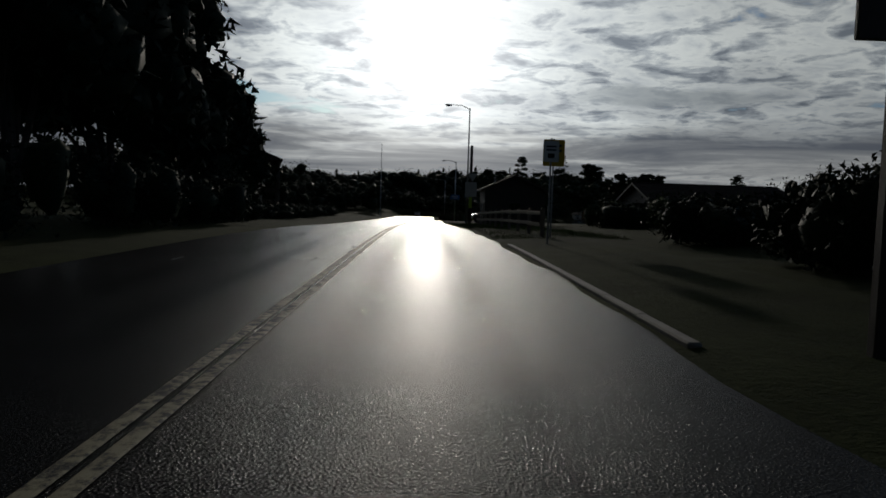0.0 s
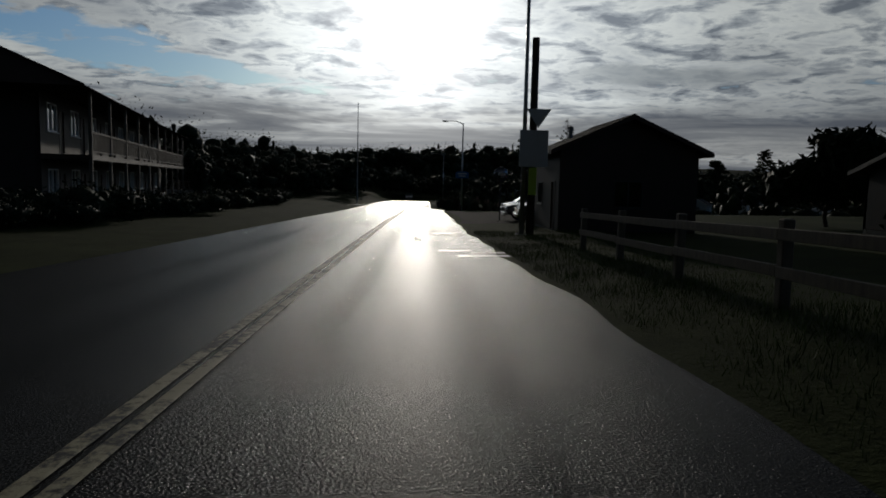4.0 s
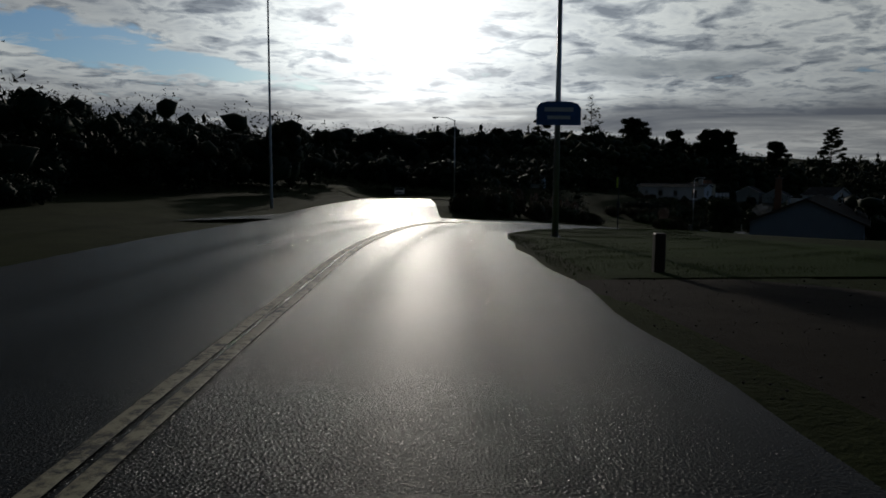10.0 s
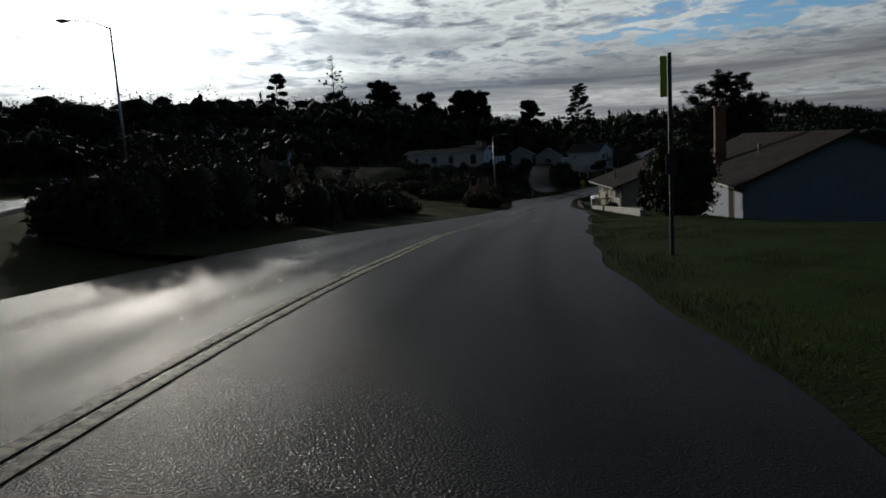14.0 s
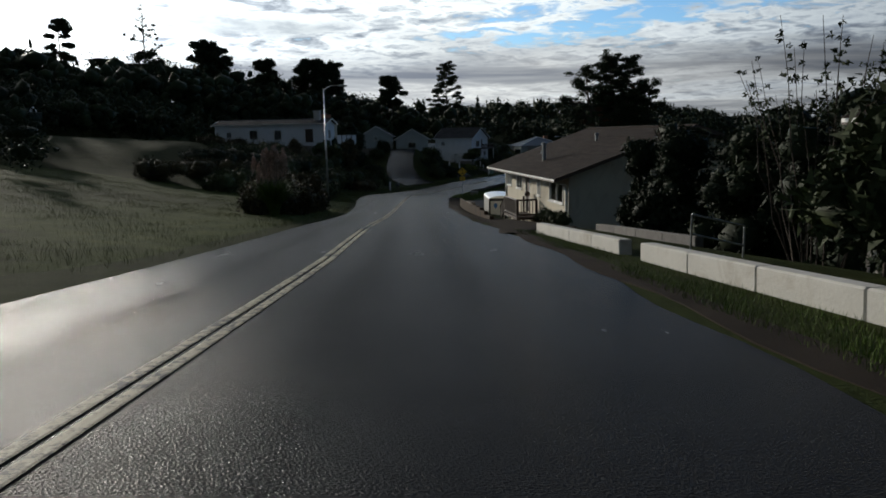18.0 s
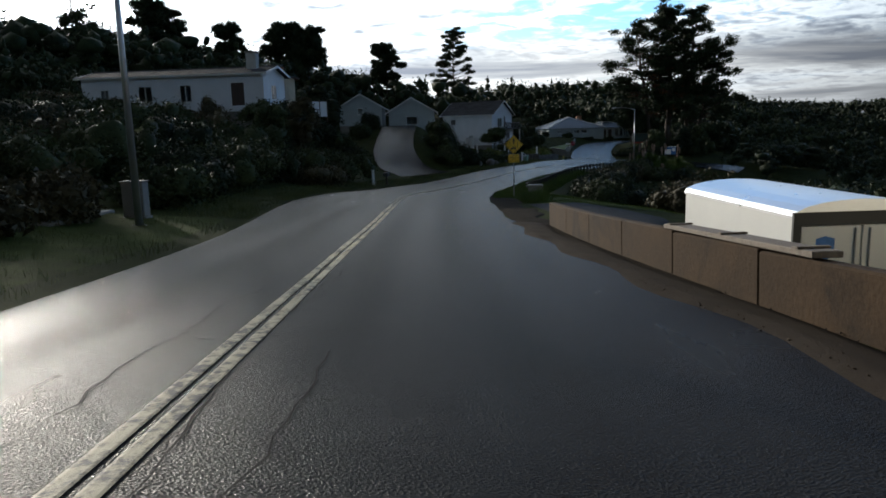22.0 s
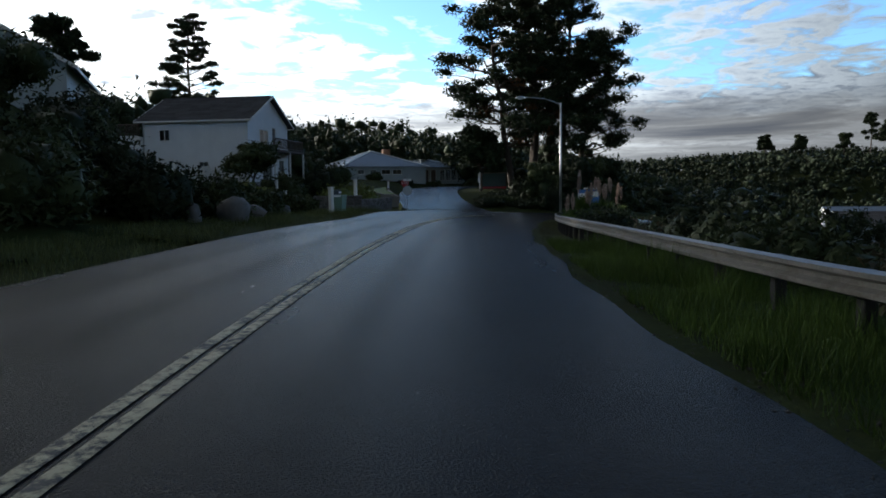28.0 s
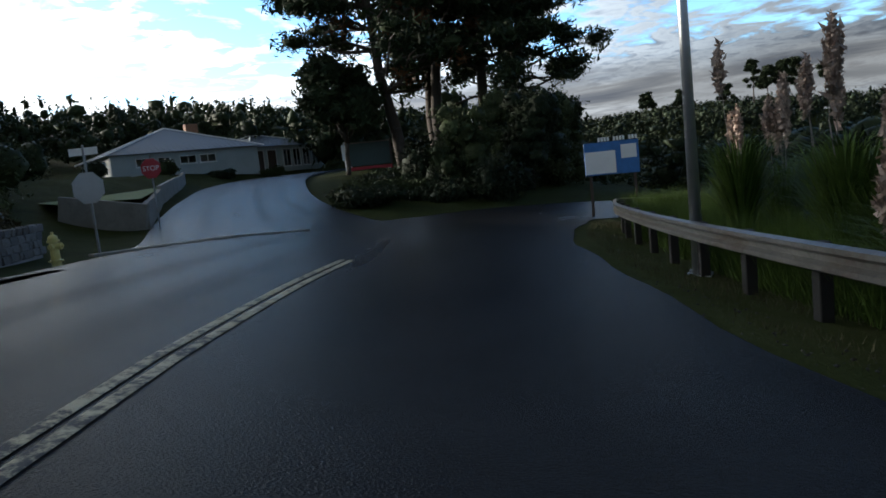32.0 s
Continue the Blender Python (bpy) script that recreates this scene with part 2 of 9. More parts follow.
def asphalt_material():
    """Damp asphalt: dark aggregate, smoother polished wheel tracks, patches, cracks sealed with tar."""
    m = bpy.data.materials.new("wet asphalt")
    m.use_nodes = True
    k = Nodes(m.node_tree)
    out = k.add("ShaderNodeOutputMaterial")
    p = k.add("ShaderNodeBsdfPrincipled")
    p.inputs["Specular IOR Level"].default_value = 0.028
    k.link(p.outputs[0], out.inputs[0])
    co = k.add("ShaderNodeTexCoord").outputs["Object"]
    uv = k.t.nodes.new("ShaderNodeUVMap")
    uv.uv_map = "UVMap"
    sep = k.add("ShaderNodeSeparateXYZ")
    k.link(uv.outputs[0], sep.inputs[0])
    lat = sep.outputs[0]
    long_ = k.add("ShaderNodeCombineXYZ")
    k.link(k.math("MULTIPLY", lat, 1.0), long_.inputs[0])
    k.link(k.math("MULTIPLY", sep.outputs[1], 0.07), long_.inputs[1])
    streak = k.noise(long_.outputs[0], 1.3, 4, 0.6, 0.4)
    grain = k.noise(co, 80.0, 3, 0.7)
    vor = k.add("ShaderNodeTexVoronoi", Scale=54.0)
    k.link(co, vor.inputs["Vector"])
    patch = k.noise(co, 0.22, 5, 0.65, 0.8)
    # polished tracks where the wheels run, either side of each lane's middle
    def track(centre):
        a = k.math("ABSOLUTE", k.math("SUBTRACT", lat, centre))
        return k.math("SUBTRACT", 1.0, k.math("DIVIDE", a, 0.55), True)
    tr = k.math("ADD", track(-0.75), track(0.75), True)
    tr = k.math("ADD", tr, track(-3.2), True)
    tr = k.math("ADD", tr, track(-4.7), True)
    col = k.ramp(k.math("ADD", k.math("MULTIPLY", patch, 0.55), k.math("MULTIPLY", grain, 0.45)),
                 [(0.34, (0.012, 0.012, 0.013)), (0.66, (0.030, 0.030, 0.031))])
    k.link(col, p.inputs["Base Color"])
    r = k.math("ADD", 0.20, k.math("MULTIPLY", streak, 0.10))
    r = k.math("ADD", r, k.math("MULTIPLY", k.math("SUBTRACT", patch, 0.5), 0.10))
    r = k.math("SUBTRACT", r, k.math("MULTIPLY", tr, 0.09))
    k.link(r, p.inputs["Roughness"])
    h = k.math("ADD", k.math("MULTIPLY", vor.outputs[0], 0.8), k.math("MULTIPLY", grain, 0.5))
    b = k.add("ShaderNodeBump", Strength=0.9, Distance=0.011)
    k.link(h, b.inputs["Height"])
    k.link(b.outputs[0], p.inputs["Normal"])
    return m


def foliage_material(name, base, light, rough=0.65):
    m = material(name, tuple(c * 0.8 for c in base), rough, var=0.35, scale=0.5, fine=6.0, bump=0.0, tint=tuple(c * 0.8 for c in light), spec=0.12, island=0.35)
    return m


def paint_worn(name, base, under=(0.05, 0.05, 0.05), keep=0.50):
    """Road paint worn through to the asphalt in flecks."""
    m = bpy.data.materials.new(name)
    m.use_nodes = True
    k = Nodes(m.node_tree)
    out = k.add("ShaderNodeOutputMaterial")
    p = k.add("ShaderNodeBsdfPrincipled", Roughness=0.65)
    p.inputs["Specular IOR Level"].default_value = 0.12
    k.link(p.outputs[0], out.inputs[0])
    co = k.add("ShaderNodeTexCoord").outputs["Object"]
    a = k.noise(co, 9.0, 6, 0.75)
    b_ = k.noise(co, 1.1, 3, 0.6)
    f = k.math("ADD", k.math("MULTIPLY", a, 0.65), k.math("MULTIPLY", b_, 0.35))
    k.link(k.mix(k.ramp(f, [(keep - 0.04, (1, 1, 1)), (keep + 0.06, (0, 0, 0))]), under, base), p.inputs["Base Color"])
    bp = k.add("ShaderNodeBump", Strength=0.4, Distance=0.01)
    k.link(k.noise(co, 60.0, 3, 0.7), bp.inputs["Height"])
    k.link(bp.outputs[0], p.inputs["Normal"])
    return m


def glass_material(name="window glass", tint=(0.75, 0.8, 0.82), rough=0.03):
    m = bpy.data.materials.new(name)
    m.use_nodes = True
    k = Nodes(m.node_tree)
    out = k.add("ShaderNodeOutputMaterial")
    p = k.add("ShaderNodeBsdfPrincipled", Roughness=rough, IOR=1.45)
    p.inputs["Base Color"].default_value = (*tint, 1)
    p.inputs["Transmission Weight"].default_value = 1.0
    k.link(p.outputs[0], out.inputs[0])
    return m


ASPHALT = asphalt_material()
EARTH = None
YELLOW_PAINT = paint_worn("worn yellow road paint", (0.43, 0.385, 0.26), keep=0.51)
WHITE_PAINT = paint_worn("worn white road paint", (0.62, 0.62, 0.60), keep=0.49)
GALV = material("weathered galvanised steel", (0.30, 0.31, 0.31), 0.5, 0.7, 0.3, 2.0, 25, 0.12, stain=(0.24, 0.17, 0.11))
LAMP_STEEL = material("galvanised lamp steel", (0.45, 0.46, 0.47), 0.4, 0.8, 0.15, 3.0, 40, 0.05)
DARK_STEEL = material("dark painted steel", (0.05, 0.055, 0.06), 0.45, 0.3, 0.25, 3.0, 50, 0.08)
WOOD_GREY = material("weathered grey timber", (0.16, 0.13, 0.10), 0.8, 0, 0.4, 2.0, 30, 0.35, axis=(6, 6, 1))
WOOD_DARK = material("dark brown stained timber", (0.055, 0.033, 0.022), 0.6, 0, 0.35, 2.0, 30, 0.25, axis=(5, 5, 1))
CONCRETE = material("weathered concrete", (0.24, 0.225, 0.20), 0.85, 0, 0.25, 1.5, 30, 0.3, stain=(0.17, 0.16, 0.14))
CONC_BROWN = material("brown stained retaining concrete", (0.046, 0.029, 0.016), 0.92, 0, 0.45, 1.0, 18, 0.5, stain=(0.016, 0.012, 0.009), spec=0.15)
WHITE_WALL = material("whitewashed masonry", (0.56, 0.54, 0.49), 0.8, 0, 0.12, 1.2, 20, 0.3, stain=(0.40, 0.36, 0.30))
STUCCO = material("cream stucco", (0.66, 0.60, 0.47), 0.85, 0, 0.10, 0.9, 45, 0.4, stain=(0.50, 0.44, 0.33))
SIDING_BLUE_SHADE = material("pale blue grey siding and shade tone", (0.30, 0.35, 0.42), 0.6, 0, 0.10, 0.8, 20, 0.15)
SIDING_WHITE = material("white painted siding", (0.74, 0.75, 0.76), 0.6, 0, 0.08, 0.8, 20, 0.15)
SIDING_GREY = material("grey green painted siding", (0.42, 0.47, 0.47), 0.65, 0, 0.12, 0.8, 20, 0.15)
SIDING_DARK = material("dark brown house siding", (0.055, 0.042, 0.034), 0.7, 0, 0.25, 0.8, 20, 0.2)
TRIM_WHITE = material("white trim paint", (0.78, 0.78, 0.75), 0.5, 0, 0.08, 2.0, 30, 0.06)
SHINGLE_BROWN = material("brown asphalt shingles", (0.040, 0.030, 0.025), 0.95, 0, 0.3, 0.8, 60, 0.5, island=0.22, spec=0.08)
SHINGLE_GREY = material("grey asphalt shingles", (0.06, 0.06, 0.065), 0.95, 0, 0.3, 0.8, 60, 0.5, island=0.2, spec=0.08)
METAL_ROOF = material("blue grey standing seam metal", (0.13, 0.16, 0.20), 0.5, 0.2, 0.12, 0.6, 20, 0.05)
BRICK = material("red brown brick", (0.30, 0.15, 0.09), 0.85, 0, 0.3, 3, 40, 0.3, per_object=0.25)
MORTAR = material("grey mortar", (0.30, 0.28, 0.26), 0.9, 0, 0.2, 3, 40, 0.3)
GLASS = glass_material()
INTERIOR = material("dim room plaster", (0.18, 0.17, 0.15), 0.9, 0, 0.2, 1, 10, 0.1)
CURTAIN = material("pale curtain cloth", (0.55, 0.54, 0.50), 0.9, 0, 0.15, 2, 30, 0.1)
SIGN_YELLOW = material("yellow reflective sheeting", (0.80, 0.48, 0.02), 0.4, 0, 0.08, 2, 30, 0.03)
SIGN_LIME = material("lime reflective sheeting", (0.55, 0.70, 0.05), 0.4, 0, 0.08, 2, 30, 0.03)
SIGN_BLACK = material("black sign print", (0.02, 0.02, 0.02), 0.5, 0, 0.1, 2, 30, 0.02)
SIGN_BACK = material("bare aluminium sign back", (0.50, 0.51, 0.52), 0.4, 0.8, 0.12, 2, 30, 0.05)
SIGN_RED = material("red banner vinyl", (0.45, 0.03, 0.04), 0.5, 0, 0.12, 2, 30, 0.05)
SIGN_WHITE = material("white sign paint", (0.78, 0.78, 0.77), 0.5, 0, 0.06, 2, 30, 0.03)
SIGN_BLUE = material("blue sign print", (0.04, 0.16, 0.42), 0.45, 0, 0.3, 3, 20, 0.03)
BLACK = material("black rubber", (0.018, 0.018, 0.019), 0.75, 0, 0.2, 4, 60, 0.15)
CHROME = material("chrome trim", (0.75, 0.76, 0.77), 0.12, 1.0, 0.05, 4, 40, 0.0)
LENS = material("clear lamp lens", (0.75, 0.76, 0.76), 0.12, 0, 0.05, 4, 40, 0.0, coat=0.6)
HYDRANT = material("faded yellow hydrant paint", (0.62, 0.55, 0.20), 0.5, 0, 0.2, 8, 60, 0.1, stain=(0.30, 0.22, 0.10))
BIN_GREEN = material("grey green bin plastic", (0.20, 0.33, 0.27), 0.5, 0, 0.12, 3, 40, 0.05)
# guardrail post timber, near black: the shade behind the beam is in its colour
POST_SHADED = material("post timber darkened for shade", (0.022, 0.019, 0.016), 0.85, 0, 0.35, 2.0, 30, 0.3, axis=(6, 6, 1))
STONE = material("grey wall stone", (0.14, 0.13, 0.12), 0.85, 0, 0.3, 3, 30, 0.5, per_object=0.3)
TAR = material("dull road tar", (0.012, 0.012, 0.013), 0.85, 0, 0.2, 4, 60, 0.15, spec=0.05)
IRON = material("cast iron cover", (0.09, 0.085, 0.08), 0.42, 0.75, 0.25, 5, 40, 0.25)
GRAVEL = material("damp gravel shoulder", (0.042, 0.034, 0.027), 0.95, 0, 0.35, 1.2, 45, 0.7, spec=0.04)
ALU = material("bare aluminium skin", (0.74, 0.75, 0.76), 0.3, 0.85, 0.06, 1.5, 20, 0.02)
BARK = material("rough brown bark", (0.06, 0.045, 0.034), 0.9, 0, 0.4, 2.5, 18, 0.8, axis=(3, 3, 0.8))
BARK_GREY = material("grey weathered bark", (0.17, 0.15, 0.13), 0.9, 0, 0.35, 2.5, 18, 0.8, axis=(3, 3, 0.8))
PINE = foliage_material("dark pine needles", (0.022, 0.036, 0.018), (0.050, 0.068, 0.030))
PINE_RUST = foliage_material("rust brown dead needles", (0.10, 0.045, 0.02), (0.16, 0.08, 0.035))
CYPRESS = foliage_material("blackish cypress leaf", (0.016, 0.026, 0.014), (0.036, 0.050, 0.024))
SHRUB = foliage_material("dull green shrub leaf", (0.035, 0.050, 0.022), (0.075, 0.095, 0.040))
SHRUB_DRY = foliage_material("brown green scrub leaf", (0.055, 0.050, 0.028), (0.11, 0.095, 0.05))
LEAF_LIGHT = foliage_material("yellow green leaf", (0.09, 0.12, 0.03), (0.20, 0.23, 0.06))
GRASS = foliage_material("green verge grass", (0.045, 0.085, 0.015), (0.11, 0.17, 0.035))
GRASS_DRY = foliage_material("olive meadow grass", (0.07, 0.095, 0.03), (0.17, 0.19, 0.07))
PLUME = foliage_material("pinkish pampas plume", (0.38, 0.27, 0.22), (0.60, 0.46, 0.38))
ROAD_NODES = [
    (-2.16, -165.51, 1.89),    (-1.94, -125.51, 2.36),    (-2.14, -95.51, 2.30),    (-2.43, -65.51, 1.60),
    (-2.36, -35.51, 0.95),    (-2.21, -21.52, 0.65),    (-1.74, -11.53, 0.41),    (-0.35, -1.63, 0.05),
    (2.30, 8.00, -0.51),    (6.39, 17.12, -1.14),    (11.43, 25.75, -1.79),    (20.22, 39.13, -3.03),
    (28.16, 51.85, -4.21),    (35.98, 64.65, -5.36),    (46.55, 81.63, -7.07),    (55.66, 95.98, -8.29),
    (61.79, 105.11, -8.82),    (67.84, 113.07, -9.29),    (74.64, 120.40, -9.89),    (82.18, 126.96, -10.19),
    (90.06, 133.12, -10.27),    (99.87, 140.02, -10.41),    (108.30, 145.40, -10.65),    (117.00, 150.33, -10.96),
    (130.45, 156.96, -11.41),    (136.60, 159.10, -11.62),    (142.20, 159.90, -11.86),    (147.20, 158.20, -12.25),
    (151.20, 154.20, -12.9),    (154.20, 148.20, -13.9),    (156.60, 138.0, -15.5),    (158.2, 118.0, -18.5),
]
BANK = [(-40, -1.8), (0, -1.8), (30, -1.1), (60, -1.2), (90, -0.3), (105, 0.0), (115, 1.8), (125, 3.8), (135, 3.6), (145, 2.5), (160, 1.4), (180, 0.9), (205, 1.3), (230, 1.4), (250, 2.7), (262, 2.1), (280, 0.7), (295, 2.1), (310, 4.1), (320, 5.9), (330, 5.5), (405, 3.0)]


# ---- geometry helpers ----
def link_mesh(name, me, mat, parent=None, label=""):
    if mat:
        me.materials.append(mat)
    ob = new(name, me)
    ob.parent = parent
    if label:
        ob["label"] = label
    return ob


def part(name, bm, mat, parent=None, label="", smooth=False):
    """Links a bmesh as one mesh object under a thing or a part."""
    me = bpy.data.meshes.new(name)
    bmesh.ops.recalc_face_normals(bm, faces=bm.faces)
    bm.to_mesh(me)
    bm.free()
    if smooth:
        me.shade_smooth()
    return link_mesh(name, me, mat, parent, label)


def data_part(name, verts, faces, mat, parent=None, label="", smooth=False):
    me = bpy.data.meshes.new(name)
    if isinstance(faces, list) and faces and isinstance(faces[0], np.ndarray):
        v = np.ascontiguousarray(verts, dtype=np.float32)
        sizes = np.concatenate([np.full(len(f), f.shape[1], np.int32) for f in faces])
        loops = np.concatenate([f.ravel() for f in faces]).astype(np.int32)
        me.vertices.add(len(v))
        me.vertices.foreach_set("co", v.ravel())
        me.loops.add(len(loops))
        me.loops.foreach_set("vertex_index", loops)
        me.polygons.add(len(sizes))
        me.polygons.foreach_set("loop_start", (np.cumsum(sizes) - sizes).astype(np.int32))
        me.update(calc_edges=True)
    else:
        me.from_pydata([tuple(v) for v in verts], [], [tuple(f) for f in faces])
        me.update()
    if smooth:
        me.shade_smooth()
    return link_mesh(name, me, mat, parent, label)


def thing(name, m, label, category, group="", kind=""):
    ob = new(name)
    ob.matrix_world = m
    ob.empty_display_size = 0.2
    return tagged(ob, label, category, group, kind)


def box(bm, x0, x1, y0, y1, z0, z1, bevel=0.0):
    m = Matrix.Translation(((x0 + x1) / 2, (y0 + y1) / 2, (z0 + z1) / 2)) @ Matrix.Diagonal((x1 - x0, y1 - y0, z1 - z0, 1))
    r = bmesh.ops.create_cube(bm, size=1.0, matrix=m)
    if bevel:
        es = {e for v in r["verts"] for e in v.link_edges}
        bmesh.ops.bevel(bm, geom=list(es), offset=bevel, segments=1, affect="EDGES", profile=0.5)
    return bm


def boxed(*a, bevel=0.0):
    return box(bmesh.new(), *a, bevel=bevel)


def tube(bm, a, b, r0, r1=None, n=10, caps=True):
    a, b = Vector(a), Vector(b)
    d = b - a
    m = Matrix.Translation((a + b) / 2) @ d.to_track_quat("Z", "Y").to_matrix().to_4x4()
    bmesh.ops.create_cone(bm, cap_ends=caps, segments=n, radius1=r0, radius2=r0 if r1 is None else r1, depth=d.length, matrix=m)
    return bm


def tubed(*a, **k):
    return tube(bmesh.new(), *a, **k)


def prism(bm, pts, y0, y1):
    """Extrudes a polygon in x, z along y."""
    a = [bm.verts.new((x, y0, z)) for x, z in pts]
    b = [bm.verts.new((x, y1, z)) for x, z in pts]
    n = len(pts)
    bm.faces.new(a)
    bm.faces.new(b[::-1])
    for i in range(n):
        bm.faces.new((a[i], b[i], b[(i + 1) % n], a[(i + 1) % n]))
    return bm


def letters(name, body, size, m, mat, parent, label="", align="CENTER", depth=0.004):
    cu = bpy.data.curves.new(name, "FONT")
    cu.body, cu.size, cu.align_x, cu.align_y, cu.extrude, cu.space_line = body, size, align, "CENTER", depth, 1.05
    ob = bpy.data.objects.new(name, cu)
    me = bpy.data.meshes.new_from_object(ob)
    bpy.data.objects.remove(ob)
    me.transform(m)
    return link_mesh(name, me, mat, parent, label)


# ---- the road's line ----
def smooth_line(nodes):
    """Dense, smooth points through the nodes: distance, x, y, z."""
    p = np.array(nodes, float)
    s = np.concatenate([[0], np.cumsum(np.linalg.norm(np.diff(p[:, :2], axis=0), axis=1))])
    v = np.gradient(p, s, axis=0)
    out = []
    for i in range(len(p) - 1):
        h = s[i + 1] - s[i]
        for u in np.arange(0, 1, 1.0 / max(2, int(h))):
            out.append((2 * u**3 - 3 * u**2 + 1) * p[i] + (u**3 - 2 * u**2 + u) * h * v[i]
                       + (-2 * u**3 + 3 * u**2) * p[i + 1] + (u**3 - u**2) * h * v[i + 1])
    out.append(p[-1])
    out = np.array(out)
    d = np.concatenate([[0], np.cumsum(np.linalg.norm(np.diff(out[:, :2], axis=0), axis=1))])
    return d, out


LINE_S, LINE = smooth_line(ROAD_NODES)
LINE_S = LINE_S - 40.0
TAN = np.gradient(LINE[:, :2], LINE_S, axis=0)
TAN /= np.linalg.norm(TAN, axis=1)[:, None]
BANK_S, BANK_D = np.array(BANK).T


def bank(s):
    return np.tan(np.radians(np.interp(s, BANK_S, BANK_D)))


def table(rows):
    a = np.array(rows, float)
    return a[:, 0], a[:, 1]


EDGE_R = table([(-40, 2.3), (20, 2.3), (66, 2.1), (90, 2.25), (112, 2.1), (121, 1.7), (127, 1.9), (134, 1.9), (140, 2.15), (152, 2.1), (170, 2.4), (190, 3.2), (205, 2.8), (214, 2.85), (222, 3.2), (235, 3.0), (248, 2.95), (260, 2.65), (275, 2.2), (287, 2.1), (310, 2.5), (318, 2.75), (330, 2.6), (336, 2.5), (350, 2.9), (405, 2.9)])
EDGE_L = table([(-40, -7.2), (60, -7.2), (100, -7.0), (118, -7.0), (134, -6.7), (144, -6.2), (160, -6.3), (178, -5.5), (188, -4.8), (196, -4.4), (208, -4.2), (219, -4.3), (235, -5.2), (250, -6.6), (266, -7.0), (285, -5.8), (300, -5.7), (311, -5.4), (318, -6.0), (335, -6.4), (341, -4.8), (346, -3.4), (405, -3.4)])
YELLOW = table([(-40, -1.76), (66, -1.73), (83, -1.70), (95, -1.58), (110, -1.88), (120, -2.02), (126, -2.15), (131, -2.46), (135, -2.42), (143, -2.3), (150, -2.18), (156, -2.3), (166, -2.36), (176, -2.22), (183, -2.0), (189, -1.83), (196, -1.78), (204, -1.72), (211, -1.61), (221, -1.63), (232, -1.68), (242, -1.65), (247, -1.68), (251, -1.82), (256, -2.05), (262, -2.2), (272, -2.1), (284, -1.93), (290, -1.93), (300, -1.95), (306, -2.05), (311, -2.14), (316, -2.22), (326, -2.30), (330, -2.17), (333, -2.0), (405, -2.0)])


def at_line(s):
    return np.array([np.interp(s, LINE_S, LINE[:, k]) for k in range(3)])


def side(s):
    t = np.array([np.interp(s, LINE_S, TAN[:, k]) for k in range(2)])
    t /= np.linalg.norm(t)
    return t, np.array([t[1], -t[0]])


def on_road(s, lat, dz=0.0):
    """A place on the road's surface: metres along it, metres to the right of the driven line."""
    p = at_line(s)
    t, r = side(s)
    return Vector((p[0] + r[0] * lat, p[1] + r[1] * lat, p[2] - bank(s) * max(-6.5, min(4, lat)) + dz))


def heading(s):
    """Turn about z that lays a thing's y along the road."""
    t, r = side(s)
    return math.degrees(math.atan2(-t[0], t[1]))


# ---- the ground's form: heights beside the road by distance from its edge ----
L_DIST = [0, 4, 12, 25, 50, 110]
L_RISE = [(-40, 0, .1, .4, .6, 1, 3), (80, 0, .1, .5, .8, 1.5, 4), (118, 0, .1, .2, .4, 1.5, 5), (150, 0, .3, 1.0, 1.6, 3, 6),
          (200, 0, .3, 1.3, 3.4, 5.2, 8), (238, 0, .3, 1.3, 3.4, 5.8, 9), (266, 0, .5, 2.9, 7, 8.4, 11), (292, 0, .3, 1.2, 3.9, 7, 12),
          (318, 0, .1, .5, 2.2, 4.5, 9), (345, 0, .1, .8, 3.0, 4.5, 9), (354, 0, .1, .8, 2.5, 3.5, 6), (363, 0, 0, -.3, -1, -4, -9), (405, 0, 0, -1, -3, -8, -12)]
R_DIST = [0, 4, 10, 20, 45, 90]
R_RISE = [(-40, 0, .1, .2, .2, .3, 1), (100, 0, .05, .1, .2, .5, 1), (150, 0, .15, .1, 0, -.5, -1), (176, 0, 0, -.7, -1.2, -2, -3),
          (200, 0, -.2, -1.4, -2.4, -4, -7), (225, 0, -.5, -1.9, -2.6, -6, -12), (250, 0, .05, -.8, -3, -12, -18),
          (300, 0, -.4, -3, -7, -14, -17), (345, 0, -.4, -3, -7, -13, -16), (405, 0, -.4, -3, -6, -11, -14)]
FAR = [(-250, -200, 4), (-200, 100, 5), (-60, 220, 3), (45, 245, 7), (70, 265, 9), (158, 241, 0), (250, 300, 2), (400, 420, 10), (110, -160, 1),
       (200, 10, -12), (260, 70, -27), (300, 160, -26), (345, 160, -25.5), (390, 170, -25), (470, 180, -4), (525, 200, 2), (620, -50, 5), (0, 470, 14), (250, 560, 20), (215, 235, -4)]


def bilinear(rows, dist, s, d):
    a = np.array(rows, float)
    st, h = a[:, 0], a[:, 1:]
    i = np.clip(np.searchsorted(st, s) - 1, 0, len(st) - 2)
    u = np.clip((s - st[i]) / (st[i + 1] - st[i]), 0, 1)
    u = u * u * (3 - 2 * u)
    j = np.clip(np.searchsorted(dist, d) - 1, 0, len(dist) - 2)
    dd = np.array(dist, float)
    w = np.clip((d - dd[j]) / (dd[j + 1] - dd[j]), 0, 1)
    return (h[i, j] * (1 - w) + h[i, j + 1] * w) * (1 - u) + (h[i + 1, j] * (1 - w) + h[i + 1, j + 1] * w) * u


def smoothstep(a, b, x):
    t = np.clip((x - a) / (b - a), 0, 1)
    return t * t * (3 - 2 * t)


